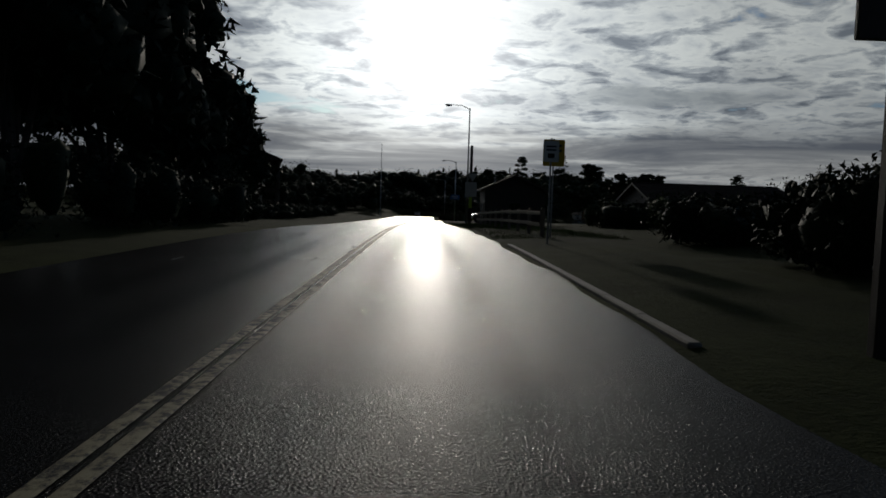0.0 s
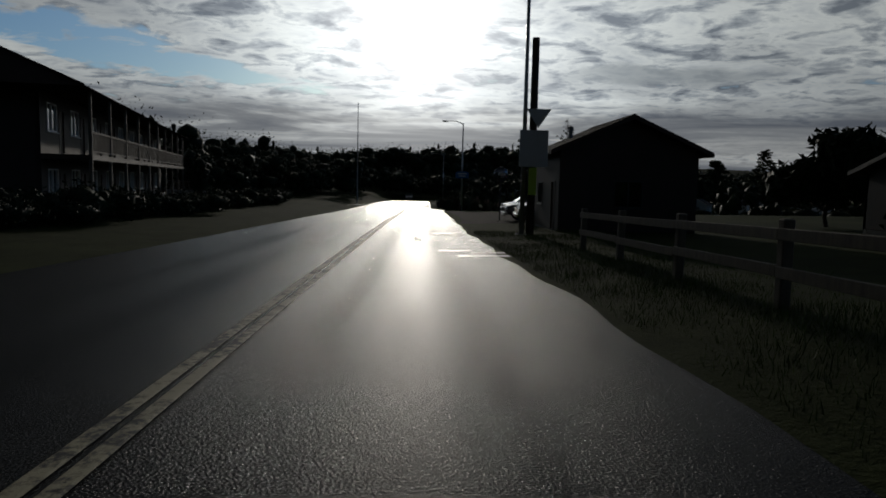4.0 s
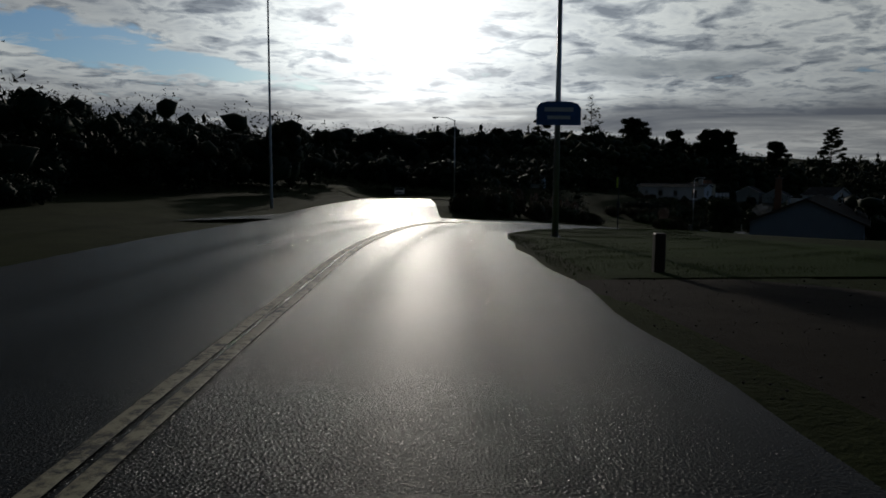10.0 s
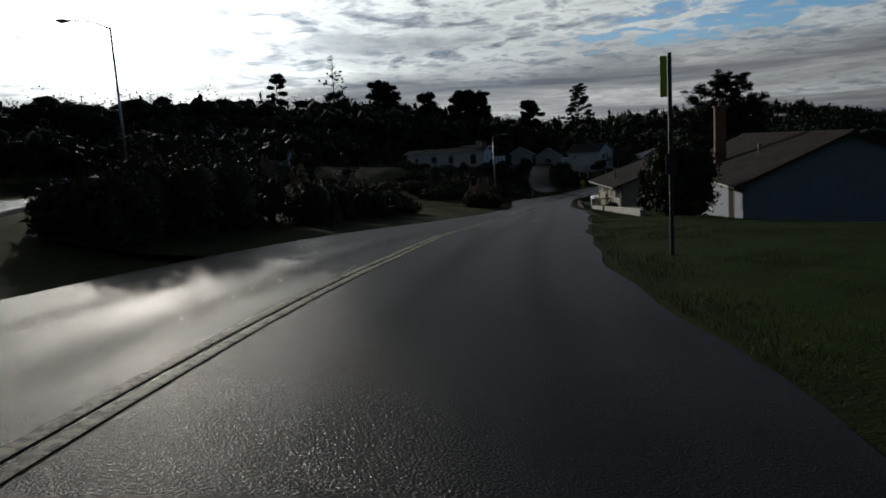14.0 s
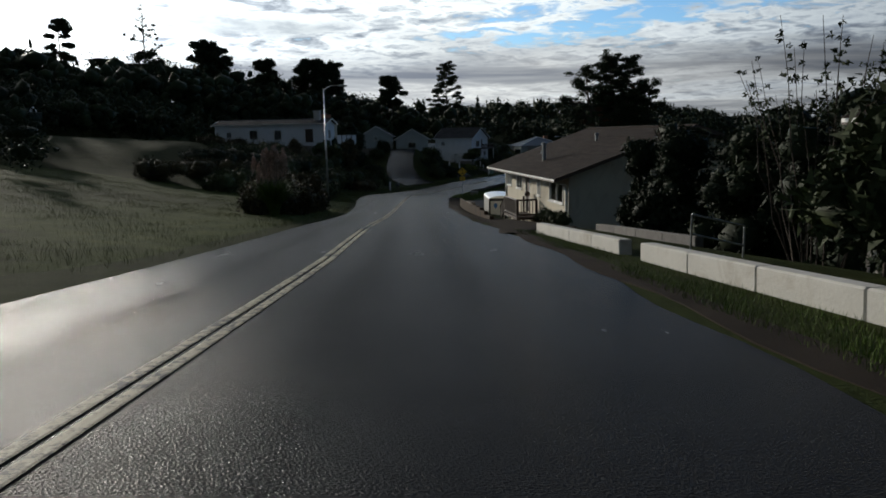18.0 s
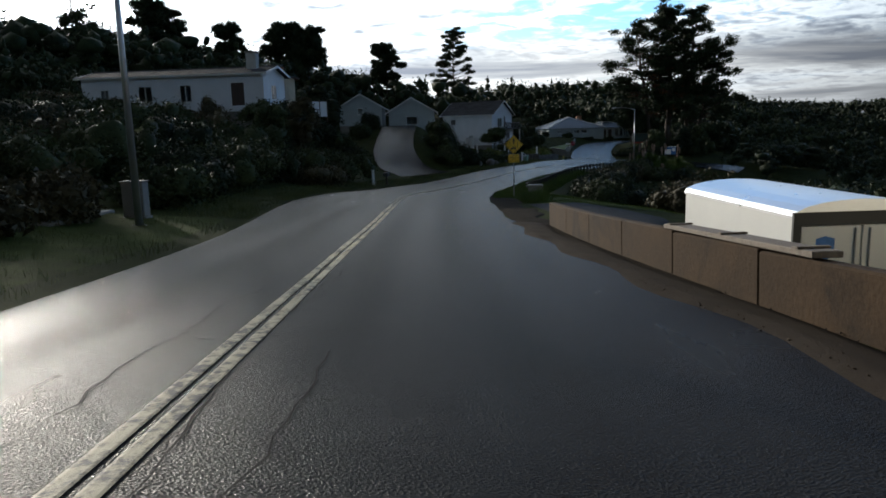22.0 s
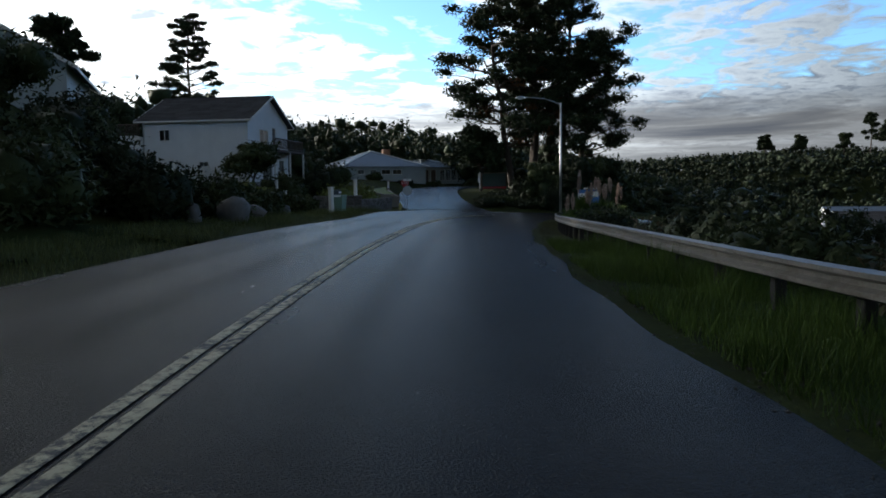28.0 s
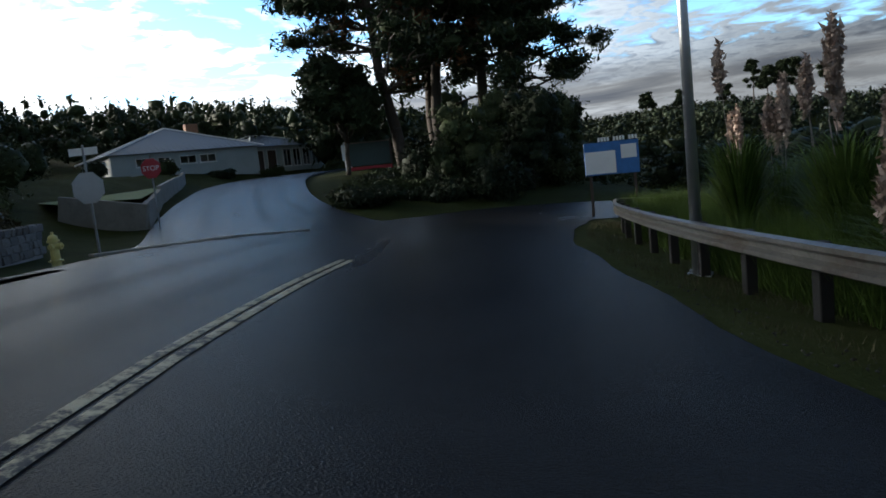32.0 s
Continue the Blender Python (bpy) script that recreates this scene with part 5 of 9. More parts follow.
# ---- vehicles ----
def vehicle(name, label, m, L, W, H, paint, style="car", glass=None):
    """A parked vehicle with its nose towards -x: body by stations, cabin glass, lamps, bumpers, wheels."""
    t = thing(name, m, label, "car", "parked cars")
    if style == "pickup":
        prof = [(0, .52, .72), (.02, .45, .98), (.12, .42, 1.06), (.28, .42, 1.14), (.30, .42, 1.15), (.60, .42, 1.15), (.62, .42, 1.10), (.985, .45, 1.08), (1.0, .5, .95)]
        cabin = [(.285, 1.14), (.37, H), (.56, H), (.60, 1.14)]
    else:
        prof = [(0, .45, .62), (.015, .36, .80), (.10, .32, .90), (.26, .30, 1.00), (.30, .30, 1.02), (.80, .30, 1.04), (.97, .34, 1.0), (1.0, .42, .80)]
        if style == "suv":
            prof = [(0, .48, .70), (.015, .40, .90), (.08, .36, .98), (.28, .34, 1.05), (.33, .34, 1.08), (.80, .34, 1.10), (.97, .36, 1.06), (1.0, .44, .85)]
        cabin = [(.31, 1.06), (.42, H), (.90, H), (.975, 1.08)] if style == "suv" else [(.25, 1.01), (.37, H), (.70, H), (.86, 1.03)]
    bm = bmesh.new()
    rings = []
    for u, z0, z1 in prof:
        x = (u - 0.5) * L
        w = W / 2 * (0.86 + 0.14 * math.sin(math.pi * min(1, max(0, u * 1.6 if u < .31 else (1 - u) * 1.9 if u > .74 else 0.5))))
        ring = []
        for yy, zz in ((-w * .94, z0), (-w, z0 + (z1 - z0) * .3), (-w * .99, z1 - .14), (-w * .92, z1 - .03), (-w * .5, z1 + .015), (0, z1 + .03), (w * .5, z1 + .015), (w * .92, z1 - .03), (w * .99, z1 - .14), (w, z0 + (z1 - z0) * .3), (w * .94, z0)):
            ring.append(bm.verts.new((x, yy, zz)))
        rings.append(ring)
    for a, b in zip(rings, rings[1:]):
        for i in range(len(a)):
            j = (i + 1) % len(a)
            bm.faces.new((a[i], a[j], b[j], b[i]))
    bm.faces.new(rings[0])
    bm.faces.new(rings[-1][::-1])
    body = part("body", bm, paint, t, smooth=False)
    # cabin: pillars and roof in paint, panes of glass between
    def cab(u, z, k):
        w = W / 2 * (.93 - .17 * k)
        return Vector(((u - .5) * L, w, z))
    a, b, c, d = [cab(u, z, (z - 1.0) / (H - 1.0)) for u, z in cabin]
    bm = bmesh.new()
    box(bm, b.x - 0.03, c.x + 0.03, -b.y, b.y, H - .06, H, bevel=0.03)
    for sy in (-1, 1):
        f = lambda v: Vector((v.x, v.y * sy, v.z))
        tube(bm, f(a), f(b), .035, None, 6)
        tube(bm, f(d), f(c), .045, None, 6)
        for q in ((0.5,) if style == "pickup" else (0.35, 0.7)):
            lo, hi = a.lerp(d, q), b.lerp(c, q)
            if not style == "pickup":
                tube(bm, f(lo), f(hi), .035, None, 6)
    part("cabin_frame", bm, paint, t)
    g = glass or GLASS
    def pane(name_, pts):
        bm = bmesh.new()
        vs = [bm.verts.new(p) for p in pts]
        fc = bm.faces.new(vs)
        r = bmesh.ops.extrude_face_region(bm, geom=[fc])
        n = (Vector(pts[1]) - Vector(pts[0])).cross(Vector(pts[2]) - Vector(pts[0])).normalized() * 0.006
        bmesh.ops.translate(bm, vec=n, verts=[v for v in r["geom"] if isinstance(v, bmesh.types.BMVert)])
        return part(name_, bm, g, t)
    mir = lambda v: Vector((v.x, -v.y, v.z))
    pane("windscreen", [a, mir(a), mir(b), b])
    pane("rear_window", [d, mir(d), mir(c), c])
    pane("side_window", [a, b, c, d])
    pane("side_window", [mir(a), mir(d), mir(c), mir(b)])
    part("interior", boxed(a.x + .5, d.x - .3, -W * .36, W * .36, .5, 1.12, bevel=.05), BLACK, t)
    for sy in (-1, 1):
        for x in (-L * .315, L * .30):
            bm = tubed((x, sy * (W / 2 - .21), .34), (x, sy * (W / 2 + .005), .34), .34, None, 22)
            wh = part("wheel", bm, BLACK, t)
            part("rim", tubed((x, sy * (W / 2 - .02), .34), (x, sy * (W / 2 + .012), .34), .21, .19, 14), ALU, wh)
        part("headlight", boxed(-L / 2 - .005, -L / 2 + .10, sy * W * .38 - .16, sy * W * .38 + .16, .66, .80, bevel=.02), LENS, t)
        part("tail_light", boxed(L / 2 - .06, L / 2 + .006, sy * W * .40 - .07, sy * W * .40 + .07, .72, .96, bevel=.015), SIGN_RED, t)
        part("mirror", boxed(a.x + .25, a.x + .37, sy * (W / 2 + .06) - .07, sy * (W / 2 + .06) + .07, 1.04, 1.18, bevel=.025), paint, t)
    part("grille", boxed(-L / 2 - .012, -L / 2 + .04, -W * .25, W * .25, .60, .80, bevel=.012), BLACK, t)
    part("front_bumper", boxed(-L / 2 - .09, -L / 2 + .12, -W * .48, W * .48, .36, .55, bevel=.03), CHROME if style in ("pickup", "suv") else paint, t)
    part("rear_bumper", boxed(L / 2 - .1, L / 2 + .08, -W * .47, W * .47, .38, .55, bevel=.03), CHROME if style == "pickup" else paint, t)
    return t


# ==== first stretch: the tree-lined straight ====
def at(s, lat, dz=0.0, turn=0.0):
    """Pose on the ground beside the road, turned with it."""
    p = spot(s, lat, dz)
    return pose(p.x, p.y, p.z, 0, 0, heading(s) + turn)


for i, (s, lat, h, w) in enumerate([(-4, -15, 16, 5.0), (7, -15.5, 17, 5.2), (17, -15, 17, 5.0), (26, -15, 17, 5.0), (34, -15, 16, 4.8), (41, -14.5, 14, 4.4), (47, -14.2, 11, 3.6), (52, -14, 7.5, 2.8)]):
    p = spot(s, lat)
    leafy_tree(p.x, p.y, h, w, "tall dense blackish cypress beside the road" if h > 10 else "lower dense cypress at the end of the row", 40 + i, name="cypress_tree", bole=0.06, clumps=26, leaf=0.34, leaves=6500, mat=CYPRESS, group="row of cypresses", squash=1.15)
for i, (s, lat, w, h) in enumerate([(47, -13, 2.0, 3.2), (53, -13.5, 2.2, 2.4), (60, -14, 2.2, 1.6), (0, -11.6, 2.2, 3.0), (9, -11.6, 2.2, 2.8), (18, -11.8, 2.2, 3.2), (27, -11.6, 2.2, 3.0), (36, -11.6, 2.2, 3.0), (42, -12, 2.0, 3.2)]):
    p = spot(s, lat)
    shrub(p.x, p.y, w, h, "dark scrub at the foot of the cypress row", 70 + i, mat=CYPRESS, group="roadside scrub", stretch=(2.0, 0.05, 1))


def kerb_piece(parent, s0, s1, lat, h=0.05, w=0.14):
    a, b = on_road(s0 + 0.006, lat), on_road(s1 - 0.006, lat)
    d = b - a
    bm = boxed(0, d.length, -w / 2, w / 2, -0.2, h, bevel=0.018)
    bm.transform(Matrix.Translation(a) @ d.to_track_quat("X", "Z").to_matrix().to_4x4())
    return part("kerb_stone", bm, CONCRETE, parent)


kerb = thing("kerb", Matrix.Identity(4), "low damp concrete kerb along the road's edge", "kerb", kind="structure")
for i in range(9):
    kerb_piece(kerb, 6.2 + i * 1.6, 6.2 + (i + 1) * 1.6, 2.45 + 0.01 * i)


def bars(parent, mat, rows, y=-0.008):
    """Plain bars that stand for print that cannot be read. rows: x0, x1, z0, z1."""
    for a in rows:
        part("print", boxed(a[0], a[1], y, y + 0.003, a[2], a[3]), mat, parent)


t = sign_post((1.64, -104.55, gz(1.64, -104.55)), 2, 3.15, "small white traffic sign on a steel post")
pl = part("plate", plate(0.46, 0.62, 0.04), SIGN_WHITE, t)
pl.location = (0, 0, 5.25 - gz(1.64, -104.55))
bars(pl, SIGN_BLACK, [(-.15, .15, .12, .17), (-.15, .15, .02, .07), (-.10, .10, -.2, -.06)])
t = sign_post((2.48, -100.2, gz(2.48, -100.2)), 2, 3.55, "square yellow warning sign on a steel post")
pl = part("plate", plate(0.78, 0.95, 0.06), SIGN_YELLOW, t)
pl.location = (0, 0, 5.52 - gz(2.48, -100.2))
bars(pl, SIGN_BLACK, [(-.28, .28, .22, .3), (-.28, .28, .04, .12), (-.2, .2, -.3, -.1)])
p = spot(5.6, 3.75)
t = sign_post(p, heading(5), 4.4, "dark board on a stout timber post", 0.11, WOOD_DARK, "notice_board")
part("board", boxed(-0.42, 0.42, -0.05, 0.005, 2.55, 3.6, bevel=0.012), WOOD_DARK, t)
part("board_trim", boxed(-0.45, 0.45, -0.06, 0.0, 3.6, 3.66), WOOD_GREY, t)

fence = thing("fence", Matrix.Identity(4), "weathered timber post and rail fence on grass", "fence", kind="structure")
fs = [26 + 3.3 * i for i in range(10)]
for i, s in enumerate(fs):
    a = spot(s, 4.4)
    bm = boxed(-0.07, 0.07, -0.07, 0.07, -0.4, 1.08, bevel=0.015)
    bm.transform(pose(a.x, a.y, a.z, 0.6 * math.sin(i * 2.1), 0.8 * math.sin(i), heading(s)))
    part("post", bm, WOOD_GREY, fence)
    if i:
        b = spot(fs[i - 1], 4.4)
        for h in (0.46, 0.9):
            d = (a - b)
            bm = boxed(0, d.length, -0.025, 0.025, -0.07, 0.07, bevel=0.008)
            bm.transform(Matrix.Translation(b + Vector((-0.09, 0, h + 0.02 * math.sin(i * 3 + h)))) @ d.to_track_quat("X", "Z").to_matrix().to_4x4())
            part("rail", bm, WOOD_GREY, fence)

for i, (s, lat, w, h, mat) in enumerate([(31, 12, 3.2, 2.0, SHRUB), (22, 9.5, 2.4, 1.5, CYPRESS), (38, 15, 3.0, 2.0, SHRUB), (47, 14, 2.6, 2.2, CYPRESS), (14, 8.5, 2.2, 2.0, CYPRESS), (3, 9, 2.6, 2.4, CYPRESS), (55, 15, 2.8, 2.3, SHRUB)]):
    p = spot(s, lat)
    shrub(p.x, p.y, w, h, "dense dark garden shrub behind the fence", 90 + i, mat=mat, group="garden shrubs", leaves=3400)
p = spot(75, 22)
leafy_tree(p.x, p.y, 5.6, 3.4, "round dark garden tree", 120, bole=0.15, mat=CYPRESS, leaves=3800)

p = spot(58, 19)
house("garden_house", "low dark house with a shallow roof behind the garden", pose(p.x, p.y, p.z, 0, 0, 0), 12, 9, 2.4, 0.30, SIDING_DARK, SHINGLE_BROWN, "x", 0.5,
      [("front", 1.5, 0.9, 1.4, 1.1, "window"), ("front", 5.2, 0.05, 0.95, 2.05, "door"), ("front", 7.5, 0.9, 1.6, 1.1, "window"), ("left", 2, 0.9, 1.4, 1.1, "window"), ("left", 5.5, 0.9, 1.4, 1.1, "window")], WOOD_DARK, seed=5, course=0.45, tab=1.5, frame_mat=DARK_STEEL)

street_lamp(1.47, -62.23, 11.94, (-0.24, -63.5, 11.96), "tall galvanised street lamp with a curved arm")
street_lamp(2.52, -4.81, 10.27, (0.69, -5.27, 10.42), "tall galvanised street lamp that carries a hanging sign board", 0.12)
street_lamp(2.15, 55.2, 8.73, (0.1, 54.8, 8.95), "galvanised street lamp with a curved arm at the side street")

# road patches, covers and numerals
def cover(s, lat, r, label, ring=True):
    q = on_road(s, lat, 0.004)
    n = pose(q.x, q.y, q.z, math.degrees(math.atan((at_line(s + 1)[2] - at_line(s)[2]))), math.degrees(math.atan(bank(s))), heading(s))
    t = thing("manhole_cover", n, label, "manhole cover", "road covers")
    if ring:
        bm = bmesh.new()
        k = 40
        for i in range(k):
            a0, a1 = 6.2832 * i / k, 6.2832 * (i + 1) / k
            vs = [bm.verts.new((rr * math.cos(a), rr * math.sin(a), z)) for a, rr, z in ((a0, r * 1.62, 0.002), (a1, r * 1.62, 0.002), (a1, r * 1.5, 0.012), (a0, r * 1.5, 0.012))]
            ws = [bm.verts.new((r * 1.38 * math.cos(a), r * 1.38 * math.sin(a), 0.002)) for a in (a0, a1)]
            bm.faces.new(vs)
            bm.faces.new((vs[3], vs[2], ws[1], ws[0]))
        part("tar_seam", bm, BLACK, t)
    bm = bmesh.new()
    tube(bm, (0, 0, -0.05), (0, 0, 0.012), r, r * 0.985, 36)
    for i in range(-4, 5):
        for j in range(-4, 5):
            if math.hypot(i, j) < 4.2:
                x, y = i * r * 0.2, j * r * 0.2
                box(bm, x - 0.02, x + 0.02, y - 0.02, y + 0.02, 0.012, 0.017)
    part("lid", bm, IRON, t)
    bm = bmesh.new()
    for i in range(36):
        a0, a1 = 6.2832 * i / 36, 6.2832 * (i + 1) / 36
        vs = [bm.verts.new((rr * math.cos(a), rr * math.sin(a), 0.014)) for a, rr in ((a0, r * 1.12), (a1, r * 1.12), (a1, r * 1.01), (a0, r * 1.01))]
        bm.faces.new(vs)
    part("rim", bm, IRON, t)
    return t


cover(64.3, 1.15, 0.42, "round cast iron cover in a wide tar ring")
cover(63.0, 1.45, 0.20, "small round iron valve cover set in asphalt", True)
for (s, a, b, ln) in ((55.6, 0.7, 1.5, 0.45), (54.9, 1.5, 2.3, 0.4), (53.9, 1.1, 2.3, 0.5)):
    t = ribbon("road_patch", s, s + ln, lambda q: a, lambda q: b, IRON, 0.008, step=ln, cols=1, skirt=0.006, uv=False)
    tagged(t, "rectangular sunk patch in the road surface", "road patch", kind="structure")
q = on_road(60.4, 0.15, 0.007)
num = thing("road_numeral", pose(q.x, q.y, q.z, 0, 0, heading(60)), "large worn white numeral painted on the road", "road marking")
letters("numeral", "5", 2.9, Matrix.Diagonal((0.24, 1, 1, 1)), WHITE_PAINT, num, depth=0.001)

# ==== second stretch: motel, parked cars, bend ====
u = Vector((-0.219, 0.976, 0))
a = Vector((-16.3, -56.7, 0)) + Vector((-0.976, -0.219, 0)) * 2.1
mz = gz(a.x - 3, a.y + 18)
mwin = []
for i in range(9):
    for z in (0.95, 3.85):
        mwin.append(("front", 1.0 + i * 4.0, z, 1.5, 1.25, "window", 1, i % 2 == 0))
    for z in (0.05, 2.95):
        mwin.append(("front", 2.9 + i * 4.0, z, 0.9, 2.0, "door"))
motel = house("motel", "two-storey dark motel with a long balcony and tall posts", pose(a.x, a.y, mz, 0, 0, yaw_of(u.x, u.y)), 37, 8, 6.5, 0.45, SIDING_DARK, SHINGLE_BROWN, "x", 2.2, mwin, WOOD_DARK, 7, 0.6, 2.4, gutters=False, hip=True, category="motel")
bal = part("balcony", boxed(0, 37, -2.0, -0.004, 2.62, 2.84), WOOD_DARK, motel, "dark timber balcony deck")
for i in range(10):
    part("post", boxed(i * 4.08, i * 4.08 + 0.14, -2.0, -1.86, -0.6, 5.55, bevel=0.015), WOOD_GREY, motel)
for i in range(9):
    x0, x1 = i * 4.08 + 0.14, (i + 1) * 4.08
    part("rail", boxed(x0, x1, -1.97, -1.89, 3.78, 3.86), WOOD_GREY, bal)
    part("lower_rail", boxed(x0, x1, -1.96, -1.90, 2.96, 3.02), WOOD_GREY, bal)
    bm = bmesh.new()
    for k in range(18):
        x = x0 + (x1 - x0) * (k + 0.5) / 18
        box(bm, x - 0.035, x + 0.035, -1.95, -1.91, 3.02, 3.78)
    part("balusters", bm, WOOD_GREY, bal)

WHITE_CAR = material("white car paint", (0.62, 0.63, 0.64), 0.25, 0, 0.04, 2, 20, 0.0, coat=0.7)
SILVER_CAR = material("dark grey car paint", (0.07, 0.073, 0.08), 0.3, 0.4, 0.05, 2, 20, 0.0, coat=0.7)
BLACK_CAR = material("black car paint", (0.02, 0.021, 0.024), 0.22, 0, 0.1, 2, 20, 0.0, coat=0.8)
p = spot(112, -25)
vehicle("van", "pale van parked before the trees", pose(p.x, p.y, p.z, 0, 0, 180), 4.9, 1.9, 2.0, WHITE_CAR, "suv")
p = spot(79.1, 7.65)
vehicle("suv", "dark grey sport utility car parked nose to the road", pose(p.x, p.y, p.z, 0, 0, 2), 5.2, 1.95, 1.72, SILVER_CAR, "suv")
p = spot(73.5, 7.75)
vehicle("pickup_truck", "old dark grey pickup with a chrome bumper parked nose out", pose(p.x, p.y, p.z, 0, 0, -2), 5.3, 1.95, 1.78, SILVER_CAR, "pickup")
p = spot(103.2, 9.8)
vehicle("car", "black saloon car parked nose to the road", pose(p.x, p.y, p.z, 0, 0, 4), 4.5, 1.8, 1.45, BLACK_CAR)
vehicle("car", "small pale car far down the side street", pose(-5.4, 96, gz(-5.4, 96) + 0.1, 0, 0, 90), 4.2, 1.75, 1.45, WHITE_CAR)

draped("parking_apron", 74, 107.5, lambda s: edge_right(s) - 0.08, lambda s: 3.2 + 7.0 * math.sin((s - 74) / 33.5 * 3.1416)**0.5, GRAVEL, 0.022, "damp gravel parking strip beside the road", "pavement")

p = spot(65.9, 5.75)
h1 = house("cottage", "dark gabled cottage close to the road", pose(p.x, p.y, p.z, 0, 0, heading(67)), 5.6, 6.1, 3.3, 0.44, SIDING_DARK, SHINGLE_BROWN, "y", 0.42,
           [("front", 2.2, 1.0, 1.2, 1.1, "window"), ("left", 1.2, 1.0, 1.1, 1.0, "window"), ("left", 4.4, 0.05, 0.9, 2.0, "door")], WOOD_DARK, seed=9, course=0.3, tab=1.0, frame_mat=DARK_STEEL)
flue(h1, 1.3, 4.4, 4.05, 0.35)

p = spot(63.0, 4.2)
t = sign_post(p, heading(63), 6.6, "large dark sign board on a stout round post", 0.05, WOOD_DARK, "pole_sign")
part("pole", tubed((0.0, 0.18, -0.4), (0.0, 0.18, 7.0), 0.15, 0.13, 16), WOOD_DARK, t, smooth=True)
part("board", boxed(-0.5, 0.52, -0.06, 0.0, 2.45, 3.75, bevel=0.01), SIGN_BACK, t)
part("reflector_strip", boxed(-0.14, 0.14, -0.03, 0.0, 1.45, 2.42, bevel=0.004), SIGN_LIME, t, "lime reflective strip")
bm = prism(bmesh.new(), [(-0.1, 3.83), (0.35, 4.5), (-0.55, 4.5)], -0.04, -0.03)
bm.transform(Matrix.Translation((0.25, 0, 0)))
part("triangle_plate", bm, SIGN_BACK, t)

t = sign_post((2.5, -45.7, gz(2.5, -45.7)), 0, 2.35, "round dark glossy disc sign on a post", 0.07, DARK_STEEL, "disc_sign")
bm = bmesh.new()
bmesh.ops.create_uvsphere(bm, u_segments=28, v_segments=16, radius=1)
bm.transform(Matrix.Translation((0, -0.03, 4.0 - gz(2.5, -45.7))) @ Matrix.Diagonal((0.42, 0.12, 0.42, 1)))
disc = part("disc", bm, material("dark mirror gloss", (0.20, 0.22, 0.26), 0.12, 0.9, 0.1, 2, 20, 0.0), t, smooth=True)
part("rim", boxed(-0.2, 0.2, -0.05, 0.05, 4.0 - gz(2.5, -45.7) - 0.48, 4.0 - gz(2.5, -45.7) - 0.36, bevel=0.01), DARK_STEEL, t)
part("print", boxed(-0.12, 0.24, -0.157, -0.15, 4.0 - gz(2.5, -45.7) - 0.05, 4.0 - gz(2.5, -45.7) + 0.06), SIGN_WHITE, disc)

p = spot(107.9, 3.8)
t = thing("bollard", at(107.9, 3.8), "short weathered timber bollard on the verge", "bollard")
part("post", boxed(-0.09, 0.09, -0.09, 0.09, -0.3, 0.68, bevel=0.02), WOOD_DARK, t)

lz = 4.3
t = thing("hanging_sign", pose(2.52, -4.95, lz, 0, 0, 2), "blue grey arched sign board fixed to the lamp post", "sign")
pts = [(-0.77, -0.40), (0.77, -0.40), (0.77, 0.18), (0.66, 0.33), (0.4, 0.40), (-0.4, 0.40), (-0.66, 0.33), (-0.77, 0.18)]
part("board", prism(bmesh.new(), pts, -0.04, 0.0), SIGN_BLUE, t)
part("bracket", boxed(-0.3, 0.3, 0.0, 0.05, 0.05, 0.1), DARK_STEEL, t)
part("bracket", boxed(-0.3, 0.3, 0.0, 0.05, -0.15, -0.1), DARK_STEEL, t)
bars(t, SIGN_WHITE, [(-.5, .5, .06, .2), (-.4, .4, -.2, -.08)], -0.047)

t = thing("flag_mast", pose(-11.6, 16.23, gz(-11.6, 16.23)), "tall slender bare mast", "mast")
mh = 14.44 - gz(-11.6, 16.23)
part("pole", tubed((0, 0, -0.3), (0, 0, mh), 0.10, 0.045, 12), LAMP_STEEL, t)
bm = bmesh.new()
bmesh.ops.create_uvsphere(bm, u_segments=10, v_segments=6, radius=0.09)
bm.transform(Matrix.Translation((0, 0, mh)))
part("finial", bm, LAMP_STEEL, t)


def utility_pole(x, y, top, label, turn=0, arms=1):
    z = gz(x, y)
    t = thing("utility_pole", pose(x, y, z, 0, 0, turn), label, "utility pole", "utility poles")
    part("pole", tubed((0, 0, -0.4), (0, 0, top - z), 0.15, 0.11, 12), WOOD_GREY, t)
    for i in range(arms):
        h = top - z - 0.4 - 0.8 * i
        ar = part("crossarm", boxed(-1.0, 1.0, -0.16, -0.06, h - 0.06, h + 0.06, bevel=0.01), WOOD_GREY, t)
        for xx in (-0.9, -0.45, 0.45, 0.9):
            part("insulator", tubed((xx, -0.11, h + 0.06), (xx, -0.11, h + 0.22), 0.04, 0.025, 8), CONCRETE, ar)
    return t


utility_pole(-45.3, 45.6, 12.9, "grey timber utility pole among trees", 20, 0)

for i, (s, lat, w, h) in enumerate([(64, -13, 2.2, 1.5), (71, -13.5, 2.2, 1.5), (78, -13.2, 2.2, 1.4), (85, -14, 2.2, 1.5), (92, -14.5, 2.2, 1.5), (99, -15, 2.2, 1.5), (106, -15.5, 2.4, 1.6)]):
    p = spot(s, lat)
    shrub(p.x, p.y, w, h, "clipped dark hedge before the motel", 140 + i, mat=CYPRESS, group="motel hedge", stretch=(2.2, 0.05, 1), leaves=2200)

